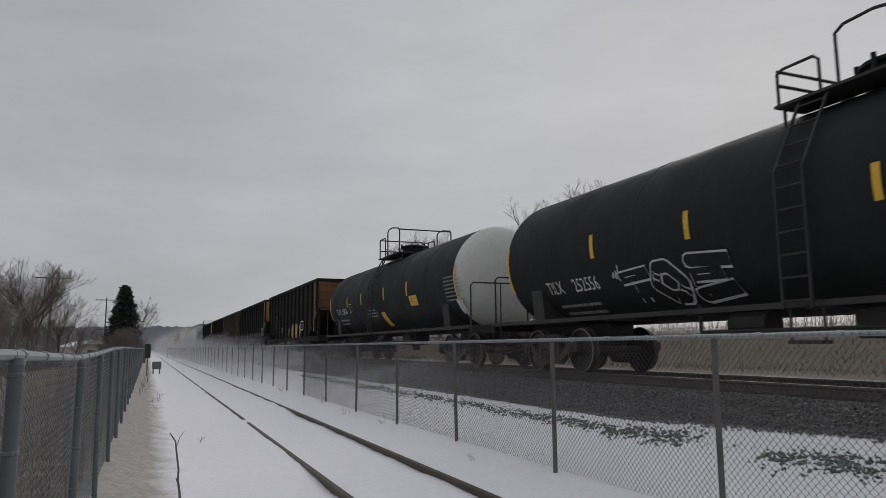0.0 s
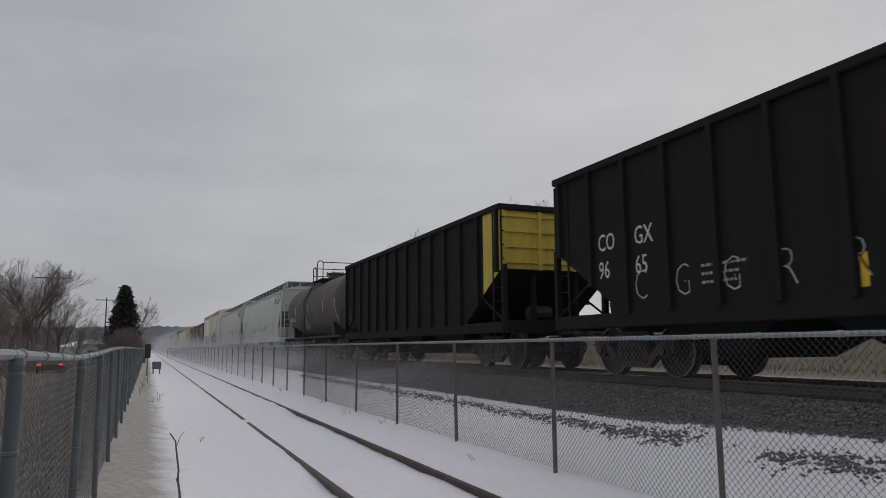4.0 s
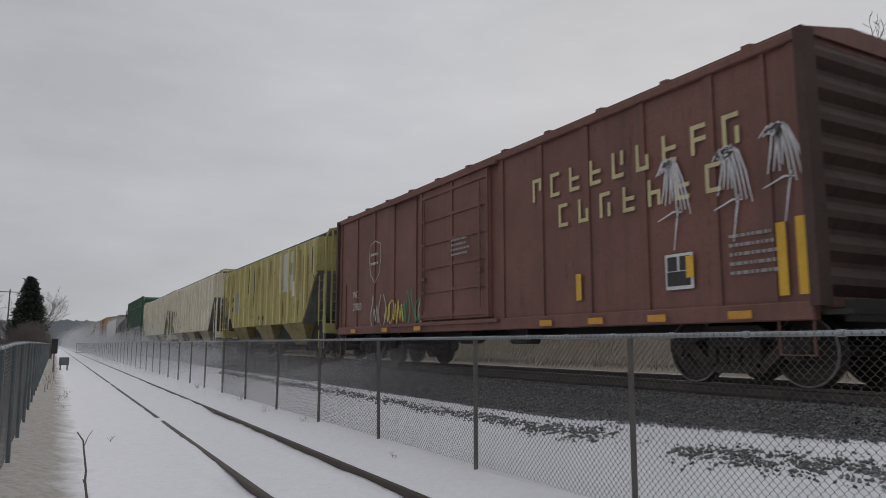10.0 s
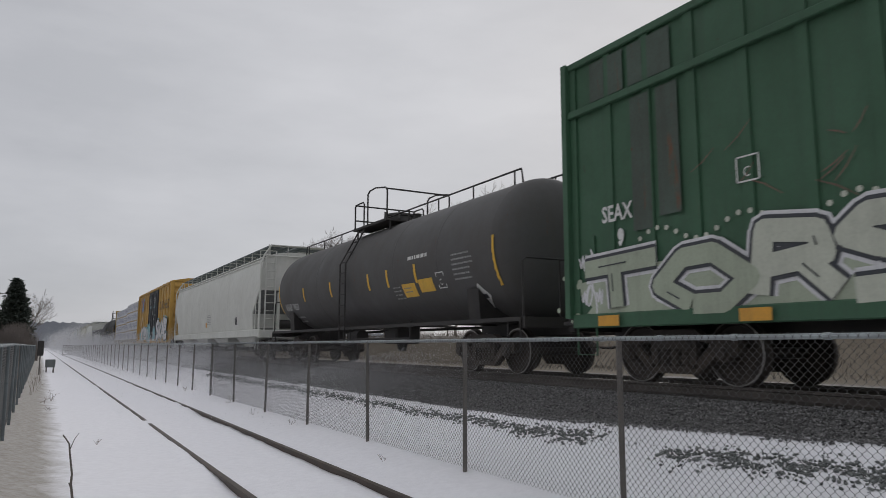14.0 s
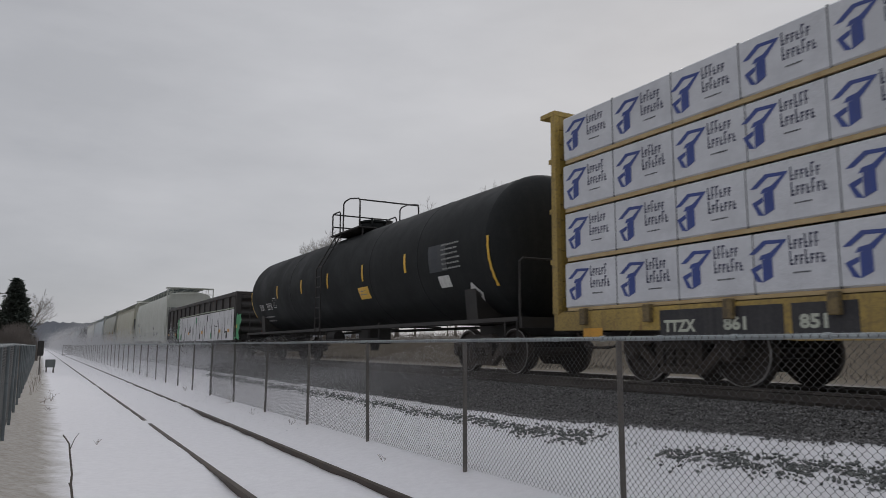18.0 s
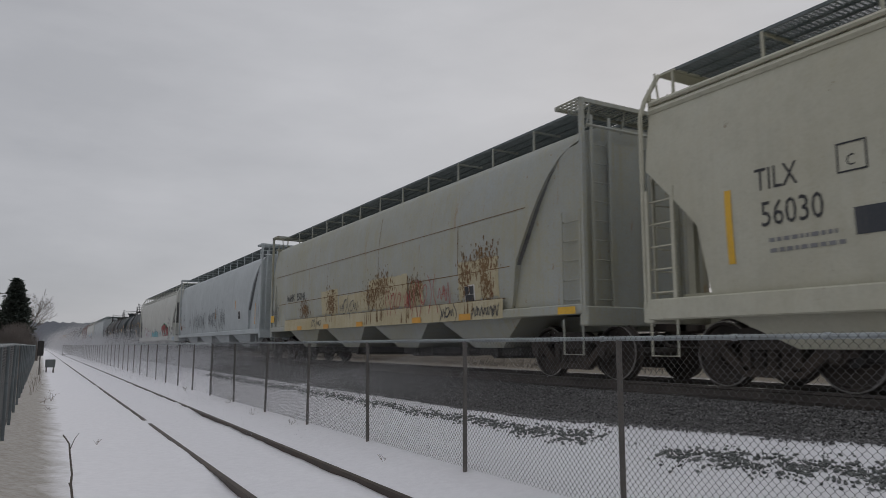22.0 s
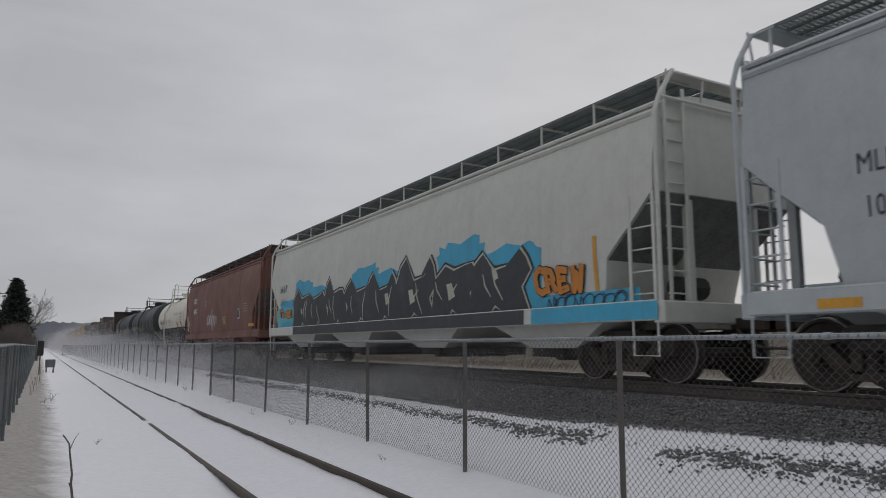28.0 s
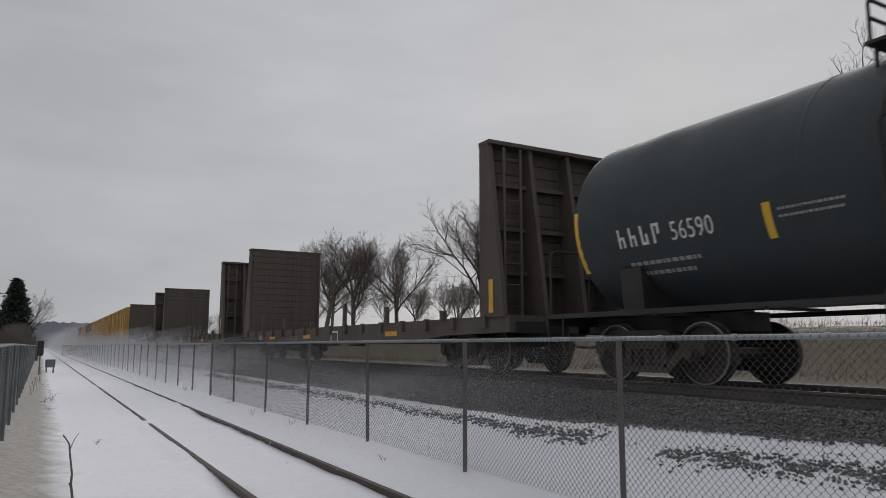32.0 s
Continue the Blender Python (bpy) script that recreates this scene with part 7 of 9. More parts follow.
for k in range(6):
    put(covered_hopper(18.0, (WHITEGREY, BEIGE, LIGHTGREY)[k % 3], "grey covered hopper far down the train"), far_s, far_s + 18)
    far_s += 19.3

# paint that runs on over the side posts stands as far out as they do
for c_ in (g1, b1, b2, bx):
    LIFT[c_.name] = 0.032
LIFT[go.name] = 0.072
ALONG_CAR[reef.name] = 0.18
# ---- lettering, reflectors and graffiti, car by car (y from the car's middle, positive towards its rear) ----
def blocks(car, surf, word, y, z, h, pitch, material, name="letter_block"):
    """A company name as a row of plain painted strokes of its size, which spell nothing."""
    rng_ = random.Random(len(word))
    st = h * 0.155
    for i, ch in enumerate(word):
        v, f = [], []

        def bar(y0, z0, w, hh):
            b = len(v)
            v.extend([(y0, z0), (y0 - w, z0), (y0 - w, z0 + hh), (y0, z0 + hh)])
            f.append((b, b + 1, b + 2, b + 3))
        qs = rng_.sample(range(4), 2)
        k = rng_.choice((0.0, 0.45))
        if ch != " ":
            y0, w = y - i * pitch, min(pitch * 0.6, h * 0.62)
            bar(y0, z, st, h)
            for q in qs:
                if q == 3:
                    bar(y0 - w + st, z + h * k, st, h * 0.55)
                else:
                    bar(y0 - st, z + (h - st) * q / 2, w - st, st)
            lay(car, name, v, f, surf, material, "", 0.006 + 0.03 * h * h)


def plate_c(car, surf, y, z, s, material):
    for q in ((0, 0, 1, 0.06), (0, 0.94, 1, 1), (0, 0, 0.06, 1), (0.94, 0, 1, 1)):
        panel(car, surf, y - q[0] * s, y - q[2] * s, z + q[1] * s, z + q[3] * s, material, "plate_mark", "", 1, 0.007)
    letters(car, surf, "C", y - 0.3 * s, z + 0.2 * s, s * 0.55, material)


def tank_marks(car, surf, mark, num, y, z, size, mat, brand=False, yellow=None, table=None, plate=None):
    if brand:
        blocks(car, surf, mark, y, z, size * 0.75, size * 0.62, mat)
    else:
        letters(car, surf, mark, y, z, size, mat, "white stencilled reporting mark")
    letters(car, surf, num, y - 4.4 * size * 0.62, z, size, mat, "white stencilled car number")
    bars(car, surf, y - 0.1, z - 0.28, 1.5, 2, 0.085, mat, 0.7, len(num))
    if yellow:
        panel(car, surf, yellow[0], yellow[0] - 0.7, yellow[1], yellow[1] + 0.32, YELLOW, "warning_label", "yellow warning label")
        bars(car, surf, yellow[0] - 0.08, yellow[1] + 0.2, 0.5, 2, 0.05, LETTER_DARK, 0.8, 3)
    if table:
        bars(car, surf, table[0], table[1], table[2], table[3], 0.06, mat, 0.75, 7)
    if plate:
        plate_c(car, surf, plate[0], plate[1], 0.34, mat)


W = LETTER
tank_marks(t1, s1_, "TILX", "252556", 6.55, 1.62, 0.36, W, table=(-2.2, 1.5, 0.9, 5))
burner(t1, s1_, "TOE", 4.1, 1.2, 0.72, BLACK, SP_WHITE, None, None, 0.8, 0.1, 51, fit=2.6, label="white outlined graffiti letters")
scrawl(t1, s1_, 4.2, 1.7, 0.25, 0.25, SP_WHITE, 0.022, 50, 2, "small white sprayed tag")
tank_marks(t2, s2_, "TCLX", "258236", 6.05, 1.95, 0.34, W, yellow=(-3.4, 1.85), table=(-6.4, 2.45, 1.2, 7), plate=(3.9, 1.98))
panel(t2, s2_, -0.1, -0.55, 1.3, 1.8, YELLOW, "paper_label", "torn yellow paper label")
bars(t2, s2_, 1.5, 1.9, 1.3, 3, 0.06, W, 0.8, 4)
panel(t2, s2_, -7.0, -7.35, 1.45, 1.85, LETTER, "service_panel")
for (car, sf), mk, nm, py in ((coals[1], "COGX", "9644", -6.1), (coals[3], "COGX", "9665", -5.8), (coals[0], "COGX", "9937", -4.0)):
    letters(car, sf, mk[:2], 5.6, 2.25, 0.45, W, "white stencilled mark", 0.75)
    letters(car, sf, mk[2:], 4.55, 2.25, 0.45, W, "", 0.75)
    letters(car, sf, nm[:2], 5.6, 1.75, 0.45, W, "", 0.75)
    letters(car, sf, nm[2:], 4.55, 1.75, 0.45, W, "", 0.75)
    panel(car, sf, py + 0.35, py - 0.35, 1.45, 1.95, W, "service_panel", "", 1, 0.092)
    panel(car, sf, py + 0.29, py - 0.29, 1.51, 1.89, COAL, "service_field", "", 1, 0.096)
    bars(car, lambda z: sf(z) + 0.094, py + 0.2, 1.72, 0.4, 2, 0.06, W, 0.9, 2)
    strip(car, sf, -6.55, 1.35, 2.2, 0.1)
    strip(car, sf, 0.4, 1.2, 1.6, 0.1)
    bars(car, sf, 3.0, 1.7, 1.0, 3, 0.07, W, 0.8, 5)
c3, cs = coals[2]
letters(c3, cs, "CO", 4.37, 2.4, 0.45, W, "white stencilled mark", 0.75)
letters(c3, cs, "GX", 3.38, 2.4, 0.45, W, "", 0.75)
letters(c3, cs, "140", 4.37, 1.85, 0.45, AMBER, "", 0.75)
letters(c3, cs, "44", 3.38, 1.85, 0.45, W, "", 0.75)
for y in (-3.25, -0.05, 2.45):
    panel(c3, cs, y + 0.2, y - 0.2, 1.12, 1.25, AMBER, "reflector")
panel(c3, cs, -3.68, -4.28, 1.2, 1.56, W, "service_panel", "", 1)
panel(c3, cs, -3.72, -4.24, 1.24, 1.52, COALBROWN, "service_field", "", 1, 0.009)
bars(c3, lambda z: cs(z) + 0.006, -3.76, 1.42, 0.42, 2, 0.05, W, 0.9, 2)
for y in (-3.62, -5.1):
    bars(c3, cs, y, 1.85, 0.45, 3, 0.06, FINE_PALE, 1.2, 4)
strip(c3, cs, 5.3, 1.35, 2.2, 0.1)
strip(c3, lambda z: cs(z) + 0.09, -5.42, 1.3, 2.3, 0.12)
panel(c3, cs, -4.75, -5.05, 1.5, 1.58, W, "paper_label")
# chalked letters, rib by rib
c4, cs4 = coals[3]
for i, ch in enumerate("CGGRRILAAA"):
    letters(c4, cs4, ch, 4.6 - i * 1.0, 1.3, 0.75, SP_CREAM, "pale outlined chalk letters" if i == 0 else "", 0.7, -0.02, name="chalk_letter", eps=0.008)
    letters(c4, cs4, ch, 4.6 - i * 1.0 - 0.025, 1.335, 0.68, COAL, "", 0.7, -0.03, name="chalk_letter", eps=0.010)
c1, cs1 = coals[0]
blob(c1, cs1, -0.2, 1.15, 3.0, 0.7, YELLOWEND, 6, label="faded yellow and white graffiti")
scrawl(c1, cs1, -0.3, 1.15, 2.8, 0.7, SP_CREAM, 0.05, 12, 6)
tank_marks(t3, s3_, "GATX", "60706", 5.2, 2.0, 0.32, W, brand=True, table=(1.4, 2.5, 0.9, 9))
scrawl(t3, s3_, 2.3, 1.4, 1.5, 0.4, SP_ORANGE, 0.025, 8, 6)
# grey hoppers
for car, num in ((h1, "77946"), (h2, "77573")):
    blocks(car, hs, "GATX", -6.9, 3.35, 0.62, 0.62, LETTER_DARK)
    blocks(car, hs, "GPLX", 7.9, 2.4, 0.24, 0.24, LETTER_DARK)
    letters(car, hs, num, 7.9, 2.0, 0.32, LETTER_DARK, "dark stencilled car number", 0.7)
    bars(car, hs, 7.6, 1.75, 1.3, 2, 0.07, LETTER_DARK, 0.8, 2)
    for i, line in enumerate(("HAMMERING ON SIDE", "OF CAR WILL", "CONTAMINATE PRODUCT")):
        letters(car, hs, line, -0.95 - 0.12 * (i == 1), 2.18 - 0.15 * i, 0.145, LETTER_DARK, "", 0.62)
    placard(car, hs, -3.45, 1.95, 0.42)
    bars(car, hs, -4.75, 2.1, 0.7, 3, 0.06, LETTER_DARK, 0.8, 5)
    bars(car, hs, -6.2, 2.35, 0.75, 7, 0.06, LETTER_DARK, 0.8, 6)
    for y in (2.4, -0.08, -2.6, -4.82, -7.15):
        strip(car, hs, y, 1.53, 1.98, 0.1)
    panel(car, lambda z: 1.6, -3.8, -4.05, 1.0, 1.14, SP_YELLOW if car is h2 else SP_PINK, "small_label")
    panel(car, lambda z: 1.6, -6.9, -7.15, 0.98, 1.2, W, "card_holder")
for k, (y, z, wd, hh) in enumerate(((5.6, 1.3, 1.1, 0.7), (4.3, 1.05, 1.6, 0.6), (3.2, 1.5, 1.9, 0.5))):
    scrawl(h1, hs, y, z, wd, hh, SP_PINK, 0.03, 20 + k, 4, "thin pink sprayed tag")
scrawl(h2, hs, 4.9, 1.45, 0.9, 0.45, SP_PINK, 0.03, 33, 3, "thin pink sprayed tag")
blob(h2, hs, 7.6, 2.9, 2.0, 0.5, SP_CREAM, 3, ragged=0.4)

# insulated boxcar
rsf = rs_
panel(reef, rsf, 11.4, -11.4, 4.52, 4.84, REEFRED, "top_band", "faded orange-red band", 1)
for ya, yb in ((11.9, 3.1), (-7.7, -11.9)):
    panel(reef, lambda z: 1.62, ya, yb, 0.6, 0.79, REEFRED, "bottom_band", "faded orange-red band", 1)
    panel(reef, rsf, ya, yb, 0.8, 0.98, REEFRED, "bottom_band", "", 1)
panel(reef, lambda z: 1.62, 2.60, -2.2, 0.6, 0.79, REEFRED, "door_sill", "", 1)
for i, (line, y, z) in enumerate((("Protecting Today's", -6.54, 3.67), ("Perishables", -7.11, 3.13), ("For Tomorrow", -6.82, 2.69))):
    letters(reef, rsf, line, y, z, 0.48, SP_TEAL, "teal slogan lettering", 0.77, 0.006, 0.28, "slogan")
bars(reef, rsf, -7.40, 2.42, 1.6, 1, 0.09, LETTER_DARK)
letters(reef, lambda z: 1.625, "HOLY", 0.55, 3.95, 0.22, LETTER_DARK, "", 0.8)
letters(reef, lambda z: 1.625, "TOLEDO", -0.55, 3.95, 0.22, LETTER_DARK, "", 0.8)
panel(reef, rsf, 9.75, 8.75, 3.55, 3.8, REEFRED, "emblem", "orange-red company emblem", 1)
panel(reef, rsf, 9.75, 9.25, 3.55, 4.3, REEFRED, "emblem", "", 1, 0.007)
panel(reef, rsf, 9.15, 8.75, 3.65, 4.3, REEFRED, "emblem", "", 1, 0.008)
blocks(reef, rsf, "CRYO TRANS", 10.20, 3.06, 0.26, 0.29, REEFRED)
bars(reef, rsf, 9.80, 2.5, 1.2, 3, 0.12, REEFRED, 1.2, 3)
bars(reef, rsf, -9.00, 2.0, 1.6, 6, 0.07, LETTER_DARK, 1.1, 9)
SP_PALECYAN = spray("spray_pale_cyan", (0.27, 0.44, 0.48))
overspray(reef, rsf, 8.9, 0.8, 6.6, 1.2, SP_PALECYAN, 14, 260, 0.12)
burner(reef, rsf, "SKHI", 8.1, 0.78, 1.4, SP_SLATE, SP_WHITE, None, None, 0.8, 0.1, 4, fit=4.5, label="dark graffiti letters in a pale blue cloud")
for k, (y, z, w_, h_) in enumerate(((-2.6, 1.0, 0.5, 0.9), (-3.6, 1.1, 0.5, 0.7), (-4.5, 0.95, 0.5, 0.6), (-6.55, 1.1, 0.7, 0.9))):
    blob(reef, lambda z_: 1.6, y, z, w_, h_, SP_PALECYAN, 70 + k, "graffiti_fill", "", 0.006, 0.2)
blob(reef, rsf, -7.45, 0.78, 0.75, 0.75, SP_PALECYAN, 17, "graffiti_cloud", "", 0.007, 0.2)
burner(reef, lambda z: 1.625, "MVBA", -1.85, 0.78, 1.42, SP_SLATE, SP_WHITE, SP_BLACK, None, 0.8, 0.09, 3, fit=4.05, label="huge dark graffiti letters with white outline")
burner(reef, lambda z: 1.628, "O", -4.55, 0.78, 0.78, SP_SLATE, SP_WHITE, SP_BLACK, None, 0.8, 0.09, 8, fit=0.85, label="dark graffiti letter with white outline")
burner(reef, lambda z: 1.630, "D", -5.75, 0.76, 1.62, SP_SLATE, SP_WHITE, SP_BLACK, None, 0.8, 0.09, 5, fit=1.75, label="huge dark graffiti letter with white outline")
scrawl(reef, rsf, -7.3, 2.05, 0.3, 0.3, SP_BLACK, 0.05, 9, 1, "dark sprayed ring")
for y in (-4.35, -7.15):
    strip(reef, lambda z: 1.6, y, 1.2, 1.62, 0.1)
# brown boxcars
STENCIL = spray("stencil_yellow", (0.58, 0.51, 0.27))
for car in (b1, b2):
    blocks(car, bs, "WISCONSIN", -2.35, 3.12, 0.42, 0.53, STENCIL)
    blocks(car, bs, "CENTRAL", -3.1, 2.55, 0.40, 0.53, STENCIL)
wildstyle(b1, bs, 6.0, 0.95, 4.7, 1.4, 4, SP_WHITE, SP_SLATE, SP_BLACK, SP_TEAL, 8, "white graffiti letters with dark outline")
blob(b1, bs, 1.5, 0.98, 1.4, 0.9, SP_TEAL, 12)
scrawl(b1, bs, -6.4, 1.35, 0.8, 0.5, SP_YELLOW, 0.045, 5, 4, "yellow sprayed tag")
scrawl(b1, bs, 5.2, 1.9, 0.8, 1.6, SP_CREAM, 0.018, 6, 3)
letters(b1, lambda z: 1.68, "TURBO", 1.0, 3.05, 0.34, SP_WHITE, "", 0.8, slant=0.2)
bars(b1, lambda z: 1.68, 0.8, 2.7, 0.9, 4, 0.06, SP_WHITE, 0.7, 5)
for y, z0, z1 in ((-2.5, 1.03, 1.54), (-4.6, 1.05, 1.57), (-7.3, 1.1, 2.0)):
    strip(b1, lambda z: 1.56, y, z0, z1, 0.13)
plate_c(b1, bs, -4.95, 1.62, 0.45, W)
scrawl(b1, bs, -2.2, 1.1, 3.0, 0.6, SP_CREAM, 0.015, 61, 8)
FANS = [(-5.7, 2.35, 0.85), (-6.7, 2.35, 0.78), (-7.45, 2.5, 0.75)]
for k, (y, z, h_) in enumerate(FANS):
    v_, f_ = [], []
    rng = random.Random(300 + k)
    for q in range(8):
        top_y = y + 0.14 - 0.03 * q + rng.uniform(-0.02, 0.02)
        low_y = y + 0.22 - 0.075 * q + rng.uniform(-0.02, 0.02)
        vv, ff = stroke([(top_y + 0.16, z + h_ * rng.uniform(0.72, 0.85)), (top_y + 0.03, z + h_ * rng.uniform(0.93, 1.0)), (top_y - 0.03, z + h_ * 0.85), ((top_y + low_y) / 2 - 0.02, z + h_ * 0.5), (low_y, z + h_ * (0.2 if q < 4 else 0.0) + rng.uniform(-0.05, 0.05))], 0.032)
        f_ += [tuple(i + len(v_) for i in e) for e in ff]
        v_ += vv
    for pts in ([(y + 0.3, z - 0.05), (y, z + 0.05), (y - 0.15, z + 0.02)], [(y + 0.02, z - 0.5), (y - 0.05, z - 0.1), (y - 0.1, z + 0.1)]):
        vv, ff = stroke(pts, 0.03)
        f_ += [tuple(i + len(v_) for i in e) for e in ff]
        v_ += vv
    lay(b2, "graffiti_tag", v_, f_, bs, SP_WHITE, "white sprayed fan of strokes over the lettering", 0.012)
letters(b2, bs, "WC", 6.6, 1.85, 0.3, W, "", 0.8)
letters(b2, bs, "27020", 6.6, 1.5, 0.3, W, "", 0.9)
for k in range(4):
    scrawl(b2, bs, 5.3 - k, 1.0, 1.1, 0.75, (SP_CREAM, SP_YELLOW, SP_GREEN, SP_CREAM)[k], 0.04, 80 + k, 4, "pale green and cream tags")
placard(b2, bs, -5.75, 1.55, 0.5)
bars(b2, bs, -6.6, 1.9, 0.8, 5, 0.07, W, 0.7, 8)
bars(b2, lambda z: 1.68, 0.5, 2.75, 0.8, 4, 0.07, W, 0.5, 3)
for y, z0, z1 in ((-3.6, 1.26, 1.7), (-7.36, 1.12, 2.0), (-7.62, 1.12, 2.04), (-5.95, 1.45, 1.75)):
    strip(b2, lambda z: 1.56, y, z0, z1, 0.13)
for car in (b1, b2):
    for y in (6.5, 4.3, 2.4, -2.6, -3.9, -5.2, -6.6):
        panel(car, lambda z: 1.64, y, y - 0.35, 0.86, 0.96, AMBER, "reflector")
for car in (b1, b2):
    shield = [(5.35, 3.25), (5.0, 3.35), (4.65, 3.25), (4.6, 2.9), (4.7, 2.45), (5.0, 2.2), (5.3, 2.45), (5.4, 2.9), (5.35, 3.25)]
    v_, f_ = stroke(shield, 0.03)
    lay(car, "shield_outline", v_, f_, bs, SP_CREAM, "thin cream shield outline")
    for z_ in (2.95, 2.7):
        bars(car, bs, 5.3, z_, 0.55, 1, 0.11, SP_CREAM, 0.5, int(z_ * 10))
    letters(b1, bs, "WC", 6.95, 1.95, 0.26, W, "", 0.8)
    bars(b1, bs, 3.1, 2.7, 0.4, 3, 0.12, W, 0.9, 6)
# ribbed hoppers
RUSTPANEL = paint("rust_brown_patch", (0.25, 0.165, 0.07), (0.33, 0.27, 0.11), 0.6, 0.3, 0.8, 0.7, (0.14, 0.07, 0.03))
BURNT = paint("burnt_dark_patch", (0.05, 0.038, 0.032), (0.12, 0.075, 0.045), 0.4, 0.2, 0.8, 0.5, (0.1, 0.05, 0.03))


def run_patch(car, surf, ya, yb, za, zb, material, seed, name="rust_patch", ragged=0.3, eps=0.006):
    """A sheet of rust or bare metal between two posts, ragged above and below."""
    rng_ = random.Random(seed)
    n = max(4, int(abs(ya - yb) / 0.07))
    v = []
    for i in range(n + 1):
        y = ya + (yb - ya) * i / n
        d = (zb - za) * ragged
        lo, hi = za + d * rng_.random() ** 2, zb - 0.4 * d * rng_.random() ** 2
        v += [(y, lo + (hi - lo) * k / 6) for k in range(7)]
    lay(car, name, v, [(7 * i + k, 7 * i + k + 7, 7 * i + k + 8, 7 * i + k + 1) for i in range(n) for k in range(6)], surf, material, "", eps)


def rust_specks(car, surf, y, z, w, h, material, seed, count):
    """Blisters of rust, thick in the middle of the patch, with short runs below."""
    rng_ = random.Random(seed)
    v, f = [], []
    for _ in range(count):
        cy, cz, r = y - w / 2 + w * 0.27 * rng_.gauss(0, 1), z + h / 2 + h * 0.27 * rng_.gauss(0, 1), 0.028 * rng_.uniform(0.25, 1.0) ** 1.5
        b = len(v)
        v += [(cy + r * math.cos(a) * rng_.uniform(0.6, 1.2), cz + r * 1.4 * math.sin(a) * rng_.uniform(0.6, 1.3) - (r * rng_.uniform(0, 3) if a > 4 and a < 5.4 else 0)) for a in [6.283 * j / 7 for j in range(7)]]
        f.append(tuple(range(b, b + 7)))
    tagged(lay(car, "rust_specks", v, f, surf, material, "", 0.0075), kind="stuff")


panel(y1, ys_, -2.5, -4.35, 2.5, 3.96, BEIGE, "faded_emblem", "sun-bleached painted emblem", 1)
for y, z, w_, h_, k in ((-2.78, 2.55, 0.34, 0.7, 4), (-3.72, 2.95, 0.22, 0.6, 5), (-3.9, 3.1, 0.34, 0.45, 6)):
    blob(y1, ys_, y, z, w_, h_, BLEACHED, k, "emblem_shape", ragged=0.15)
strip(y1, lambda z: 1.62, -3.05, 1.56, 2.13, 0.16, AMBER)
strip(y1, lambda z: 1.62, -0.8, 1.72, 2.08, 0.08, YELLOW)
for z in (2.1, 2.55):
    bars(y1, ys_, 6.3, z, 1.4, 1, 0.34, SP_NAVY, 0.5, int(z * 10))
panel(y1, ys_, 4.85, 4.12, 2.0, 2.95, BLEACHED, "bleached_patch")
panel(y1, lambda z: 1.69, -4.6, -4.95, 2.25, 2.8, CREAM, "paper_sheet")
for k, (ya, yb, za, zb, m_) in enumerate(((7.5, 6.85, 1.9, 3.98, RUSTPANEL), (6.7, 5.85, 2.9, 3.98, RUSTPANEL), (5.7, 4.9, 2.95, 3.98, RUSTPANEL), (2.55, 2.0, 2.4, 3.98, BURNT), (1.55, 1.0, 1.55, 3.98, BURNT),
                                          (0.85, 0.5, 3.4, 3.9, RUSTPANEL), (-0.9, -1.4, 3.2, 3.98, RUSTPANEL), (0.6, -0.3, 1.5, 1.72, BURNT), (-4.5, -5.3, 2.75, 3.98, RUSTPANEL), (-5.5, -6.2, 1.7, 3.7, RUSTPANEL), (-6.5, -6.95, 2.9, 3.9, BURNT), (-4.6, -5.1, 1.75, 2.1, BURNT))):
    run_patch(y1, ys_, ya, yb, za, zb, m_, 30 + k, ragged=0.45)
    rust_specks(y1, ys_, ya + 0.1, za - 0.2, ya - yb + 0.2, zb - za, m_, 60 + k, 70)
for car, digits, o_ in ((y2, ("51", "22", "55"), -0.07), (y3, ("51", "21", "45"), 0.0)):
    for i in range(2):
        panel(car, ys_, 6.78 - 0.96 * i + o_, 6.2 - 0.96 * i + o_, 2.5, 2.85, SP_SLATE if i == 0 else BEIGE, "paint_patch", "", 1)
        letters(car, ys_, ("TI", "LX")[i], 6.74 - 0.96 * i + o_, 2.55, 0.34, LETTER_DARK, "", 0.7, eps=0.009)
    for i in range(3):
        letters(car, ys_, digits[i], 6.75 - 0.96 * i + o_, 1.98, 0.42, LETTER_DARK, "dark stencilled number" if i == 0 else "", 0.72)
    bars(car, ys_, 6.7 + o_, 1.7, 0.6, 2, 0.07, LETTER_DARK, 0.9, 4)
    plate_c(car, ys_, 3.8, 2.25, 0.4, LETTER_DARK)
    bars(car, ys_, -0.15, 1.85, 0.7, 4, 0.05, LETTER_DARK, 0.8, 3)
    bars(car, ys_, -2.1, 1.75, 0.5, 2, 0.05, LETTER_DARK, 0.8, 5)
scrawl(y2, ys_, 5.4, 1.45, 1.2, 0.45, SP_SLATE, 0.03, 15, 4, "grey sprayed tag")
scrawl(y2, ys_, 3.9, 1.5, 0.9, 0.4, SP_BLACK, 0.045, 16, 4, "dark sprayed tag")
panel(y2, ys_, -0.7, -1.3, 1.4, 1.52, AMBER, "reflector")
scrawl(y3, ys_, 2.75, 1.55, 0.85, 0.6, SP_NAVY, 0.045, 17, 5, "blue sprayed tag")
scrawl(y3, ys_, 1.05, 1.85, 0.8, 0.42, SP_NAVY, 0.04, 18, 5, "blue sprayed tag")
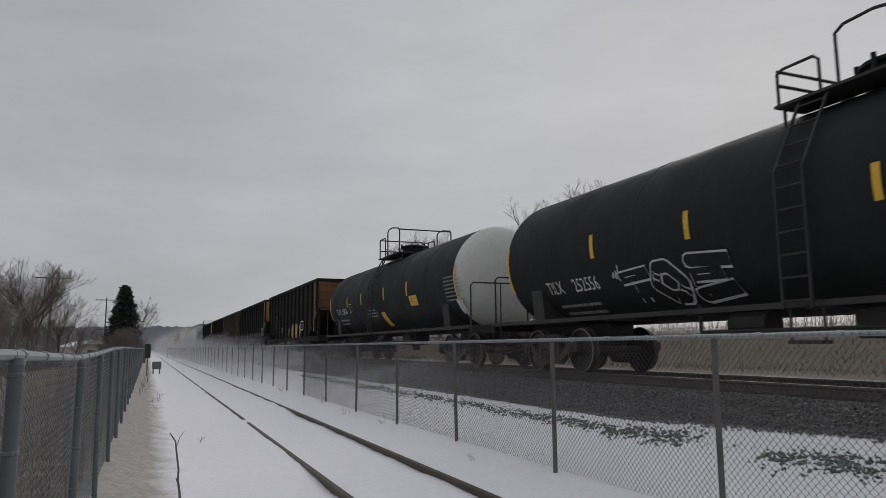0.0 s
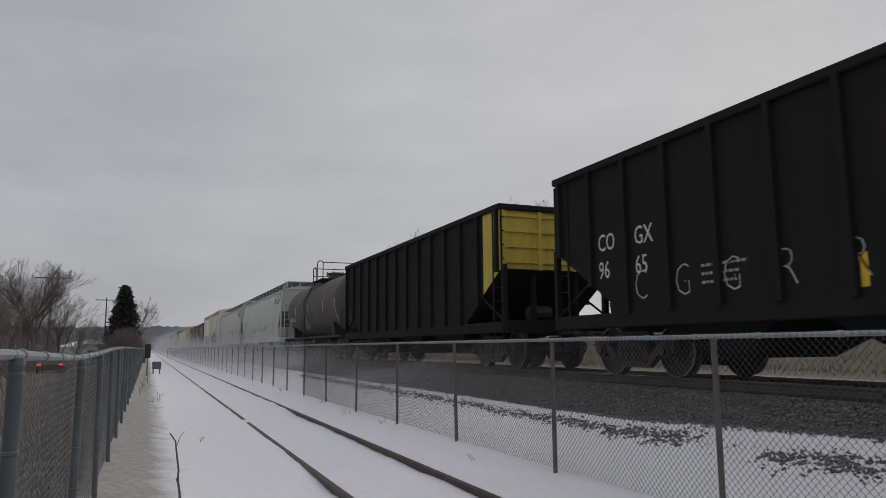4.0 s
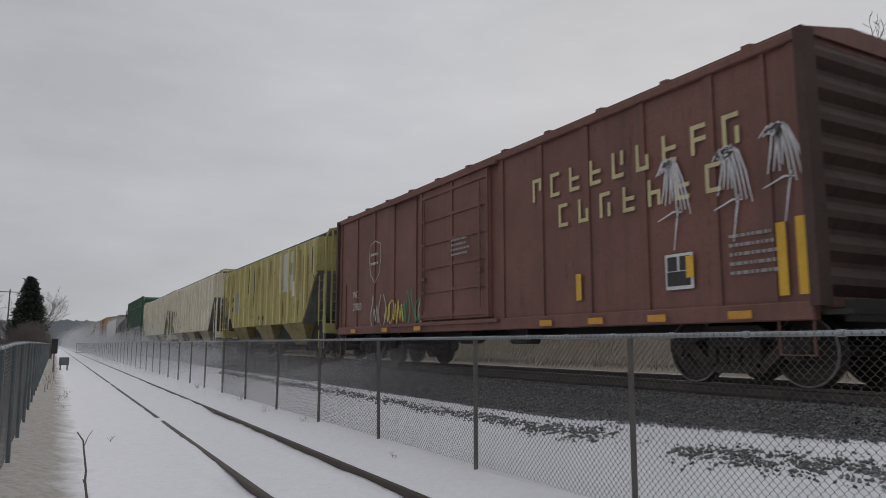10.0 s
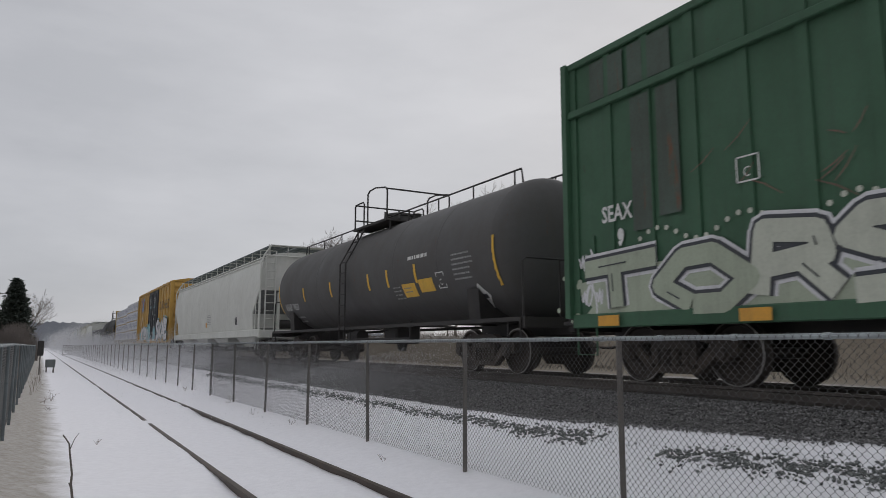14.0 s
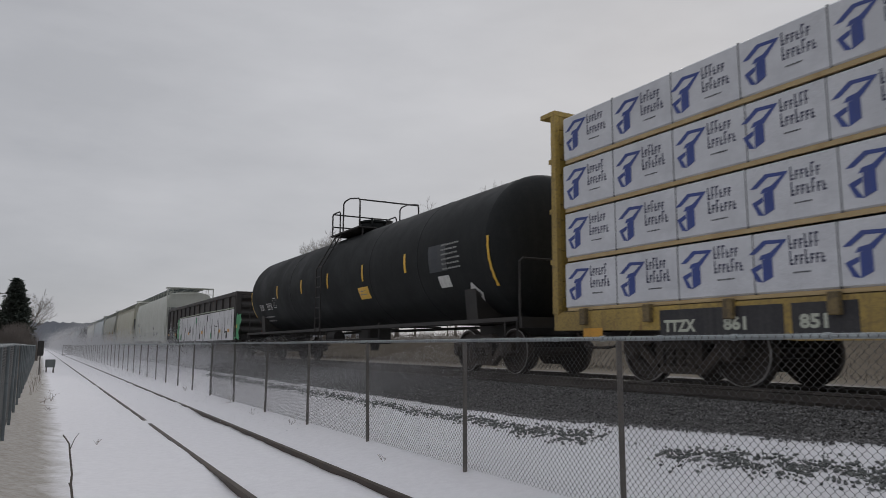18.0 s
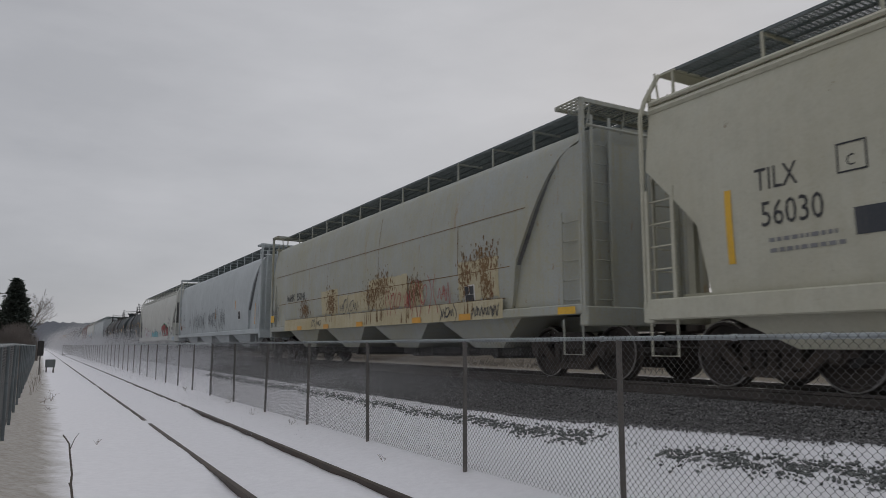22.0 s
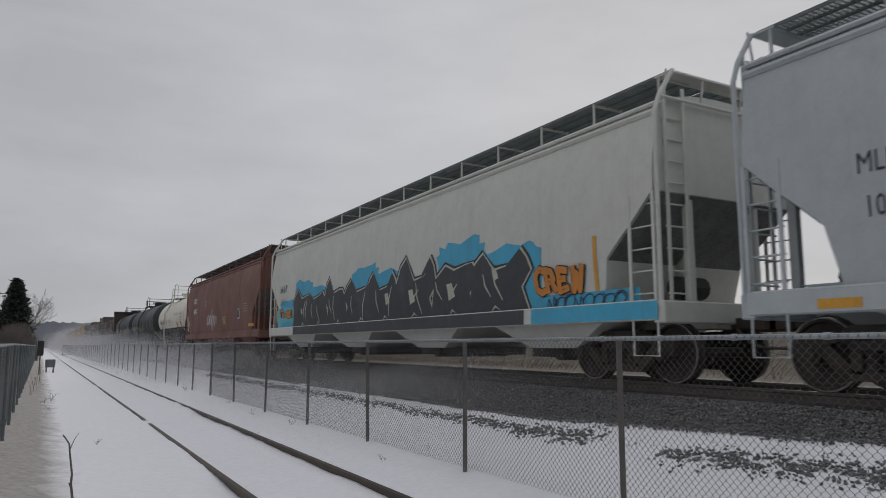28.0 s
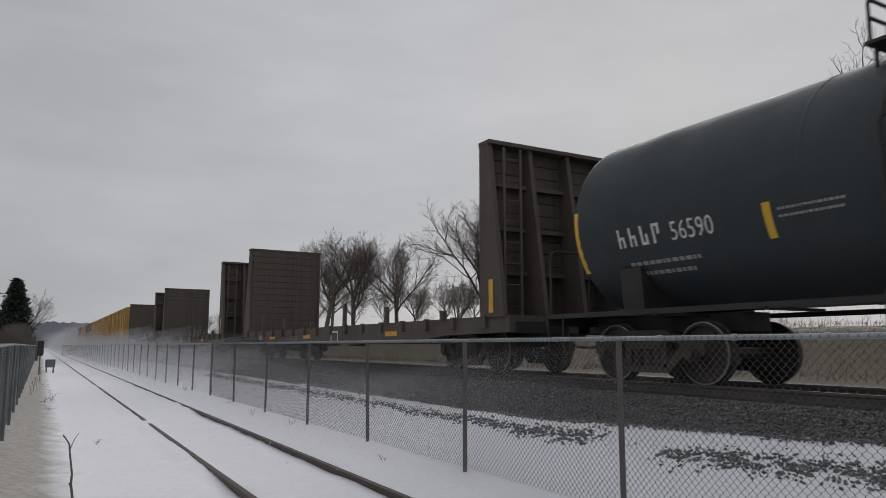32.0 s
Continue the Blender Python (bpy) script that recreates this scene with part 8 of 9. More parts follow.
for y in (4.35, 2.0):
    strip(y3, lambda z: 1.6, y, 1.54, 2.03, 0.13, AMBER)
# green car
letters(g1, gs, "SEAX", 6.8, 2.47, 0.36, W, "white stencilled mark", 0.78, 0.008)
letters(g1, gs, "9", 6.45, 2.1, 0.3, W, "", 0.72, 0.03)
SP_PALEGREEN = spray("spray_pale_green", (0.34, 0.385, 0.29))
PRIMER = paint("grey_primer_patch", (0.07, 0.105, 0.082), (0.06, 0.06, 0.052), 0.5, 0.2, 0.75, 0.4)
for ya, yb, za, zb in ((7.0, 6.67, 4.5, 5.15), (6.58, 6.25, 4.5, 5.15), (6.14, 5.84, 4.5, 5.15), (5.74, 5.3, 4.5, 5.15), (6.12, 5.74, 2.25, 4.3), (5.6, 5.2, 2.4, 4.3)):
    panel(g1, gs, ya, yb, za, zb, PRIMER, "primer_patch", "grey primed patch on the green side")
rng = random.Random(77)
for k in range(16):
    a0, z0, w_, d_ = rng.uniform(1.0, 5.1), rng.uniform(2.35, 3.1), rng.uniform(0.15, 0.5), rng.uniform(-0.3, 0.35)
    v_, f_ = stroke([(a0, z0), (a0 - w_ * 0.5, z0 + d_ * 0.4), (a0 - w_, z0 + d_)], 0.018)
    lay(g1, "scratch", v_, f_, gs, BROWNBOX, "", 0.006)
scrawl(g1, gs, 7.35, 1.75, 0.4, 0.3, SP_WHITE, 0.035, 203, 3, "white sprayed tag")
scrawl(g1, gs, 7.3, 1.1, 0.45, 0.5, SP_WHITE, 0.035, 204, 4, "white sprayed tag")
for k in range(30):
    a0, z0 = 6.0 - 0.17 * k, 2.12 + 0.12 * math.sin(k * 0.75)
    lay(g1, "graffiti_dot", [(a0 - 0.04 * math.cos(radians(60 * j)), z0 + 0.04 * math.sin(radians(60 * j))) for j in range(6)], [tuple(range(6))], gs, SP_CREAM, "", 0.007)
overspray(g1, gs, 7.2, 0.95, 7.6, 0.8, SP_PALEGREEN, 19, 60, 0.07)
burner(g1, gs, "TO", 7.3, 0.98, 1.0, SP_PALEGREEN, SP_SLATE, SP_WHITE, None, 0.95, 0.12, 9, fit=3.2, label="large pale green graffiti letters with dark outline")
burner(g1, gs, "RSHE", 4.2, 0.98, 1.05, SP_CREAM, SP_SLATE, SP_WHITE, None, 0.95, 0.13, 19, fit=4.7, label="large cream graffiti letters with dark outline")
burner(g1, gs, "SPENS", -0.7, 0.96, 1.2, SP_NAVY, SP_WHITE, SP_CREAM, None, 0.95, 0.11, 10, fit=5.8, label="dark graffiti letters with white outline")
for y in (6.65, 4.1, -6.9):
    panel(g1, lambda z: 1.64, y + 0.2, y - 0.25, 0.86, 1.02, AMBER, "reflector")
plate_c(g1, gs, 4.3, 2.6, 0.34, W)
panel(g1, lambda z: 1.66, -7.1, -7.35, 1.5, 1.9, W, "card")
# tank with the top rail
tank_marks(t4, s4_, "GATX", "78537", 6.7, 1.82, 0.3, W, brand=True, yellow=(-3.0, 1.75), table=(-5.6, 2.5, 0.9, 6))
panel(t4, s4_, -3.9, -4.6, 1.82, 2.12, YELLOW, "warning_label", "yellow warning label")
plate_c(t4, s4_, -4.8, 1.85, 0.36, W)
diamond(t4, s4_, -6.4, 1.6, 0.26)
bars(t4, s4_, -3.5, 2.62, 1.0, 1, 0.14, W, 0.5, 2)
bars(t4, s4_, -2.5, 2.0, 0.5, 4, 0.05, W, 0.8, 3)
placard(h3, hs, -6.4, 1.65, 0.42)
bars(h3, hs, 0.0, 2.1, 1.1, 6, 0.05, LETTER_DARK, 0.8, 4)
panel(h3, hs, 0.4, 0.0, 1.5, 1.75, AMBER, "small_label")
# yellow boxcar
ARMS = [((6.38, 4.0), (7.15, 3.35)), ((6.38, 4.0), (7.15, 4.65)), ((6.38, 4.0), (5.6, 3.35)), ((6.38, 4.0), (5.6, 4.65))]
for k, ((ya, za), (yb, zb)) in enumerate(ARMS):
    v, f = stroke([(ya, za), ((ya + yb) / 2, (za + zb) / 2), (yb, zb)], 0.27)
    lay(bx, "emblem", v, f, bs, SP_BLUE, "red and blue crossed emblem" if k == 0 else "", 0.007 + 0.0007 * k)
for k, e in enumerate((1, -1)):
    for dz in (-0.5, 0.5):
        v, f = stroke([(6.38 + e * 0.95, 4.0 + dz * 1.0), (6.38 + e * 0.62, 4.0 + dz * 0.5), (6.38 + e * 0.3, 4.0)], 0.22)
        lay(bx, "emblem", v, f, bs, SP_RED, "", 0.011 + 0.0007 * (k + dz))
letters(bx, bs, "any", 5.15, 4.05, 0.3, LETTER_DARK, "", 0.9)
letters(bx, bs, "road", 5.15, 3.78, 0.3, LETTER_DARK, "", 0.9)
letters(bx, bs, "next", 8.1, 3.88, 0.3, LETTER_DARK, "", 0.8)
letters(bx, bs, "load", 8.22, 3.60, 0.3, LETTER_DARK, "", 0.8)
letters(bx, bs, "TB", 8.19, 2.47, 0.36, LETTER_DARK, "dark stencilled mark", 0.8)
letters(bx, bs, "OX", 7.47, 2.47, 0.36, LETTER_DARK, "", 0.8)
for i, q in enumerate(("66", "36", "57")):
    letters(bx, bs, q, 8.11 - 0.70 * i, 2.03, 0.36, LETTER_DARK, "", 0.8)
blocks(bx, bs, "RAILBOX", -3.65, 3.2, 0.6, 0.66, LETTER_DARK)
scrawl(bx, bs, 8.3, 4.0, 1.0, 0.6, SP_BLACK, 0.03, 3, 3, "black sprayed tag")
SP_SEA = spray("spray_sea_blue", (0.16, 0.40, 0.45))
overspray(bx, bs, 7.6, 0.86, 5.7, 0.85, SP_SEA, 19, 70, 0.12)
overspray(bx, bs, 6.3, 0.9, 4.4, 1.25, SP_SEA, 23, 60, 0.1)
overspray(bx, lambda z: 1.665, 2.0, 0.9, 1.7, 1.3, SP_SEA, 24, 60, 0.1)
overspray(bx, lambda z: 1.665, -1.5, 0.95, 1.1, 0.95, SP_SEA, 25, 40, 0.08)
for k in range(3):
    scrawl(bx, bs, 7.3 - 0.45 * k, 2.2 + 0.25 * k, 0.45, 0.4, SP_WHITE, 0.02, 260 + k, 4, "white sprayed scribble")
burner(bx, lambda z: 1.60, "ETEN", 6.1, 0.88, 1.12, SP_WHITE, SP_SLATE, None, None, 0.8, 0.1, 11, fit=4.2, label="white block graffiti letters with dark outline")
burner(bx, lambda z: 1.668, "I", 1.75, 0.92, 1.1, SP_WHITE, SP_SLATE, None, None, 0.8, 0.1, 13, fit=0.6, label="white block graffiti letter with dark outline")
for y0_, y1_, z_ in ((1.5, -0.4, 0.92), (1.9, -0.2, 1.12), (-1.5, -2.6, 0.95), (-1.7, -2.6, 1.15)):
    panel(bx, lambda z: 1.675, y0_, y1_, z_, z_ + 0.12, SP_SEA if z_ > 1 else SP_WHITE, "graffiti_base", "", 1)
burner(bx, lambda z: 1.60, "SKAE", -2.75, 0.9, 1.5, SP_WHITE, SP_BLACK, SP_SEA, None, 0.8, 0.12, 12, fit=5.4, label="white graffiti letters with black outline")
for y, zz, lines in ((1.1, 4.15, ("CLOSE THIS DOOR", "BEFORE CLOSING", "MAIN DOOR")), (-1.1, 4.15, ("CLOSE AND LOCK", "BOTH DOORS BEFORE", "MOVING CAR"))):
    for i, line in enumerate(lines):
        letters(bx, lambda z: 1.665, line, y - 0.06 * i, zz - 0.17 * i, 0.16, W, "white door notice" if i == 0 else "", 0.72)
scrawl(bx, lambda z: 1.668, 1.0, 3.4, 1.1, 0.4, SP_PALECYAN, 0.03, 23, 4, "pale sprayed tag")
scrawl(bx, lambda z: 1.668, -1.2, 3.4, 1.1, 0.45, SP_PALECYAN, 0.03, 24, 4, "pale sprayed tag")
for y, z, w_, h_ in ((-1.3, 2.55, 0.24, 0.12), (-1.65, 1.75, 0.16, 0.3), (0.7, 1.55, 0.14, 0.25), (-0.75, 2.95, 0.12, 0.3), (-2.0, 2.85, 0.5, 0.06), (-2.05, 2.0, 0.45, 0.05), (0.75, 1.95, 0.12, 0.08), (0.45, 1.97, 0.12, 0.08)):
    panel(bx, lambda z_: 1.668, y, y - w_, z, z + h_, W, "paper_label", "", 1)
panel(bx, lambda z_: 1.668, -0.95, -1.15, 1.45, 1.6, AMBER, "small_label", "", 1)
for y, z0, z1 in ((5.6, 1.2, 1.6), (4.2, 1.25, 1.65)):
    strip(bx, lambda z: 1.63, y, z0, z1, 0.12)
# long tank and gondola
tank_marks(t5, s5_, "SRIX", "33718", 8.0, 1.95, 0.36, W, yellow=(-2.3, 1.85), table=(-7.2, 2.75, 0.95, 6))
plate_c(t5, s5_, 6.1, 2.0, 0.36, W)
panel(t5, s5_, -6.6, -7.4, 2.2, 2.8, SP_SLATE, "table_ground")
panel(t5, s5_, -6.9, -7.4, 1.85, 2.1, W, "service_panel")
diamond(t5, s5_, -8.2, 1.65, 0.24)
gsf = gos
letters(go, gsf, "FL", 5.85, 1.78, 0.44, W, "white stencilled mark", 0.85, eps=0.045)
letters(go, gsf, "OX", 5.2, 1.78, 0.44, W, "", 0.75, eps=0.045)
letters(go, gsf, "10", 5.8, 1.3, 0.42, W, "", 0.7, eps=0.045)
letters(go, gsf, "36", 5.15, 1.3, 0.42, W, "", 0.7, eps=0.045)
blob(go, gsf, 5.95, 0.95, 0.9, 0.75, SP_GREEN, 8, "graffiti_cloud", "green sprayed patch", 0.004, 0.14)
panel(go, gsf, 5.2, -9.3, 0.82, 2.22, SP_WHITE, "graffiti_panel", "long white graffiti panel", 1, 0.006)
rng = random.Random(44)
for k in range(24):
    # black letter strokes, bolts and cuts drawn over the white ground
    y0 = 5.0 - 0.6 * k + rng.uniform(-0.15, 0.15)
    zt = rng.choice((2.2, 2.2, 1.9, 1.6))
    zb = rng.choice((0.85, 0.85, 1.2, 1.5))
    dy = rng.uniform(-0.12, 0.12)
    path = [(y0, zt), (y0 + dy, (zt + zb) / 2), (y0 + dy * 0.3, zb)]
    if k % 3 == 0:
        path += [(y0 + rng.choice((-0.35, 0.35)), zb + 0.02)]
    v_, f_ = stroke(path, rng.choice((0.05, 0.08, 0.12)))
    lay(go, "graffiti_line", v_, f_, gsf, SP_BLACK, "black line of the graffiti letters", 0.010 + 0.0002 * k)
for k in range(9):
    y0, w_, z_ = 4.4 - 1.5 * k + rng.uniform(-0.3, 0.3), rng.uniform(0.18, 0.45), rng.choice((0.9, 1.3, 1.8))
    lay(go, "graffiti_cut", [(y0, z_), (y0 - w_, z_ + 0.04), (y0 - w_ * 0.8, z_ + 0.38), (y0 - w_ * 0.1, z_ + 0.3)], [(0, 1, 2, 3)], gsf, SP_BLACK if k % 3 else SP_GREEN, "", 0.016 + 0.0002 * k)
v_, f_ = stroke([(5.25, 0.84), (5.2, 2.26), (-2.0, 2.30), (-9.32, 2.27), (-9.34, 0.84)], 0.05)
lay(go, "graffiti_outline", v_, f_, gsf, SP_PALEGREEN, "pale outline of the graffiti panel", 0.02)
for k, (y, z) in enumerate(((-9.45, 0.85), (-9.5, 1.2), (5.9, 1.7), (-9.75, 1.45))):
    blob(go, gsf, y, z, 0.9, 0.5, SP_GREEN, 30 + k, "graffiti_fill", "bright green sprayed shape")
panel(go, gsf, -9.5, -10.0, 1.35, 1.5, SP_YELLOW, "graffiti_fill", "", 1, 0.012)
for y in (9.35, 6.6, 2.0, -2.0, -6.3, -8.2):
    panel(go, lambda z: 1.52, y, y - 0.4, 1.2, 1.34, AMBER, "reflector", "", 1, 0.013)
scrawl(go, gsf, 9.05, 1.3, 0.75, 0.9, SP_WHITE, 0.022, 40, 3, "thin white tag")
scrawl(go, gsf, 7.75, 1.05, 0.8, 0.5, SP_CREAM, 0.022, 41, 4, "thin pale tag")
# later hoppers
letters(n1, hs, "NAHX", 7.5, 2.25, 0.34, LETTER_DARK, "dark stencilled mark", 0.7)
letters(n1, hs, "551420", 6.75, 2.25, 0.34, LETTER_DARK, "", 0.7)
plate_c(n1, hs, 6.0, 2.25, 0.32, LETTER_DARK)
for k, (y, z, w_, h_) in enumerate(((6.0, 1.25, 1.3, 0.25), (7.8, 1.55, 0.8, 0.25), (-2.8, 1.25, 0.9, 0.4), (-4.3, 1.3, 0.9, 0.35), (3.0, 1.3, 1.3, 0.3), (5.2, 1.6, 0.9, 0.5))):
    scrawl(n1, hs, y, z, w_, h_, SP_BLACK if k < 4 else SP_SLATE, 0.022, 100 + k, 5, "thin black tag")
strip(n1, hs, 5.9, 1.7, 2.15, 0.1)
placard(n1, hs, -3.0, 1.9, 0.36)
letters(tx, hs, "TILX", 6.8, 2.45, 0.4, LETTER_DARK, "dark stencilled mark", 0.7)
letters(tx, hs, "56030", 6.75, 2.0, 0.44, LETTER_DARK, "", 0.75)
bars(tx, hs, 6.65, 1.8, 1.1, 2, 0.08, LETTER_DARK, 0.6, 3)
strip(tx, hs, 7.2, 1.59, 2.54, 0.1)
strip(tx, hs, -7.0, 1.59, 2.3, 0.1)
plate_c(tx, hs, 5.75, 2.45, 0.34, LETTER_DARK)
placard(tx, hs, -5.4, 1.8, 0.42)
panel(tx, hs, 5.6, 4.8, 1.75, 2.05, SP_SLATE, "paint_patch")
letters(n2, hs, "NAHX", 6.95, 2.1, 0.34, LETTER_DARK, "dark stencilled mark", 0.85, 0.006)
letters(n2, hs, "550141", 5.85, 2.1, 0.34, LETTER_DARK, "", 0.85, 0.006)
placard(n2, hs, -5.42, 1.6, 0.4)
RUSTY = paint("bleeding_rust", (0.20, 0.12, 0.05), (0.12, 0.075, 0.04), 0.5, 0.4, 0.8, 0.6)
TANSTAIN = paint("tan_stain", (0.46, 0.42, 0.29), (0.37, 0.29, 0.15), 0.5, 0.2, 0.7, 0.4, (0.3, 0.17, 0.06))
low_side = lambda z: max(1.606, hs(z))
panel(n2, low_side, 7.1, -6.7, 1.075, 1.45, TANSTAIN, "stain", "tan stained lower side", 4, 0.004)
for k, (ya, yb, za, zb) in enumerate(((3.4, 2.0, 1.47, 2.25), (1.9, -0.2, 1.47, 2.02), (-0.3, -2.6, 1.47, 2.3), (-2.7, -3.4, 1.47, 2.02), (-5.0, -6.5, 1.47, 2.3))):
    run_patch(n2, hs, ya, yb, za, zb, TANSTAIN, 80 + k, "stain", 0.12, 0.005)
for ya, yb, za, zb in ((7.2, -6.7, 1.45, 1.466), (7.9, -6.9, 2.03, 2.046), (8.4, -7.4, 3.07, 3.084), (2.87, 2.855, 2.05, 3.07), (-0.9, -0.915, 2.05, 3.9), (2.1, 2.08, 1.47, 2.03), (-2.62, -2.64, 1.47, 2.03), (-4.98, -5.0, 2.05, 3.07)):
    panel(n2, hs, ya, yb, za, zb, RUSTY, "weld_seam", "", 4, 0.009)
for k, (y, z, w_, h_, c_) in enumerate(((5.5, 1.5, 0.9, 0.55, 120), (2.9, 1.5, 0.7, 0.7, 160), (0.0, 1.5, 1.0, 0.7, 150), (-0.6, 1.75, 1.2, 0.7, 170), (-2.6, 1.6, 0.8, 0.6, 130), (-5.0, 1.5, 0.5, 0.9, 120), (-5.6, 1.95, 0.8, 0.6, 120), (-5.85, 1.5, 0.45, 0.5, 90))):
    rust_specks(n2, hs, y, z, w_, h_, RUSTY, 90 + k, c_ * 2)
rng = random.Random(12)
for k in range(30):
    y, z, h_, w_ = rng.choice((2.6, -0.4, -1.1, -2.6, -5.4, -6.0)) + rng.uniform(-0.3, 0.3), rng.uniform(1.08, 1.3), rng.uniform(0.15, 0.5), rng.uniform(0.02, 0.06)
    lay(n2, "rust_streak", [(y, z), (y - w_, z), (y - w_ * 0.7, z + h_ * 0.6), (y - w_ * 0.4, z + h_)], [(0, 1, 2, 3)], low_side, RUSTY, "", 0.008 + 0.0001 * k)
for k, (y, z, w_, h_, m_) in enumerate(((-1.4, 1.4, 0.9, 0.5, SP_RED), (-2.5, 1.35, 0.9, 0.65, SP_RED), (-3.4, 1.4, 1.3, 0.65, SP_RED), (1.7, 1.42, 1.3, 0.5, SP_SLATE), (4.2, 1.12, 0.9, 0.3, SP_SLATE), (-4.2, 1.12, 0.8, 0.3, SP_SLATE), (-5.6, 1.1, 0.95, 0.3, SP_SLATE), (8.6, 1.55, 0.8, 0.5, SP_SLATE))):
    scrawl(n2, low_side, y, z, w_, h_, m_, 0.022, 120 + k, 5, "thin sprayed tag")
for y in (5.6, 3.05, 0.44, -2.95, -5.1):
    panel(n2, lambda z: 1.62, y, y - 0.45, 1.08, 1.21, AMBER, "reflector", "", 1)
panel(n2, lambda z: 1.62, -8.35, -8.8, 1.08, 1.2, YELLOW, "reflector", "", 1)
panel(n2, lambda z: 1.62, 8.8, 8.38, 1.42, 1.67, YELLOW, "reflector", "", 1)
for k, (y, z, w_, h_) in enumerate(((6.1, 1.4, 2.4, 0.95), (4.0, 1.3, 2.6, 1.15), (0.6, 1.4, 2.0, 1.0), (-1.0, 1.3, 2.2, 1.2))):
    scrawl(n3, hs, y, z, w_, h_, SP_SLATE, 0.026, 140 + k, 7, "long thin black spray tag")
placard(n3, hs, -6.05, 1.9, 0.4)
strip(n3, lambda z: 1.58, 9.0, 1.54, 2.28, 0.1, AMBER)
panel(n3, lambda z: 1.58, 8.75, 8.35, 1.5, 1.75, RUSTEND, "placard_holder")
for i in range(2):
    bars(n3, hs, 8.1, 1.75 - 0.12 * i, 0.8, 1, 0.05, SP_RED, 0.8, 60 + i)
strip(n3, hs, -5.33, 2.19, 2.59, 0.09, AMBER)
strip(n3, lambda z: 1.58, -8.8, 1.44, 2.28, 0.09, AMBER)
strip(n3, hs, -1.2, 1.9, 2.4, 0.09, AMBER)
letters(n3, hs, "NAHX", 8.0, 2.3, 0.22, LETTER_DARK, "", 0.7)
letters(n3, hs, "550477", 8.0, 2.05, 0.22, LETTER_DARK, "", 0.7)
letters(w1, hs, "971098", 8.1, 2.0, 0.26, LETTER_DARK, "", 0.7)
blocks(w1, hs, "EQUX", 8.1, 2.3, 0.2, 0.2, LETTER_DARK)
wildstyle(w1, hs, 5.7, 1.05, 3.4, 1.0, 3, SP_WHITE, SP_RED, SP_BLACK, None, 5, "white graffiti letters with red outline")
wildstyle(w1, hs, 1.5, 1.05, 3.0, 0.8, 4, SP_CYAN, SP_BLACK, SP_RED, None, 6, "light blue graffiti letters with black outline")
burner(w1, hs, "TEN", -3.5, 1.0, 0.98, SP_RED, SP_BLACK, SP_GREEN, None, 1.15, 0.11, 7, fit=2.9, label="red graffiti letters with black outline")
for k, (y, z, w_, mt) in enumerate(((-1.9, 1.3, 1.2, SP_TEAL), (-7.0, 1.3, 0.9, SP_SLATE), (-6.6, 0.96, 1.1, SP_BLACK), (-8.5, 0.94, 0.8, SP_BLUE), (-7.9, 1.6, 0.7, SP_BLACK))):
    scrawl(w1, hs if z > 1.25 else lambda z_: 1.6, y, z, w_, 0.24, mt, 0.032, 150 + k, 5, "small sprayed tag")
placard(w1, hs, -7.0, 1.72, 0.36)
bars(w1, hs, -6.15, 2.5, 1.3, 6, 0.045, LETTER_DARK, 0.9, 3)
tank_marks(t6, s6_, "GATX", "5359", 5.15, 2.0, 0.36, W, brand=True, yellow=(-2.0, 1.75), table=(-4.9, 2.5, 1.1, 6), plate=(-4.5, 1.75))
letters(t6, s6_, "MOLTEN", -4.2, 2.35, 0.16, W, "", 0.8)
letters(t6, s6_, "SULFUR", -4.2, 2.18, 0.16, W, "", 0.8)
panel(t6, s6_, -4.25, -4.75, 2.55, 2.68, AMBER, "small_label")
letters(t6, s6_, "FRA AIP", -4.15, 1.88, 0.16, W, "", 0.8)
for k in range(3):
    lay(t6, "paint_dash", [(-3.55 - 0.3 * k, 1.95), (-3.62 - 0.3 * k, 1.95), (-3.8 - 0.3 * k, 1.45), (-3.73 - 0.3 * k, 1.45)], [(0, 1, 2, 3)], s6_, SP_CREAM)
panel(t6, s6_, -0.7, -1.2, 1.4, 1.65, SP_YELLOW, "paper_label", "torn yellow paper label")
tank_marks(t7, s7_, "TIMX", "19105", 4.85, 2.0, 0.28, W, yellow=(-2.7, 2.05), table=(-4.9, 2.5, 1.1, 7), plate=(-5.0, 1.6))
letters(t7, s7_, "MOLTEN SULFUR", -3.6, 1.85, 0.16, W, "", 0.8)
for y, z in ((1.8, 1.7), (-0.7, 1.75), (-1.9, 1.75)):
    bars(t7, s7_, y, z, 0.9, 3, 0.05, W, 0.9, int(y * 10))
panel(t7, s7_, -5.2, -5.7, 2.55, 2.68, AMBER, "small_label")
tank_marks(t8, s8_, "TILX", "20315", 4.8, 1.9, 0.26, W, yellow=(-2.0, 2.0), table=(-4.6, 2.5, 0.9, 5))
letters(h4, hs, "MLLX", 8.27, 2.4, 0.34, LETTER_DARK, "dark stencilled mark", 0.72)
letters(h4, hs, "10935", 8.22, 1.92, 0.34, LETTER_DARK, "", 0.72)
bars(h4, hs, 7.6, 1.6, 0.9, 2, 0.06, LETTER_DARK, 0.8, 3)
plate_c(h4, hs, 5.8, 2.3, 0.3, LETTER_DARK)
for y in (8.6, 5.4, 3.0, 0.05, -3.0, -6.0):
    panel(h4, lambda z: 1.6, y + 0.2, y - 0.3, 0.97, 1.08, AMBER, "reflector", "", 1)
SP_SKY = spray("spray_sky_blue", (0.05, 0.38, 0.58))
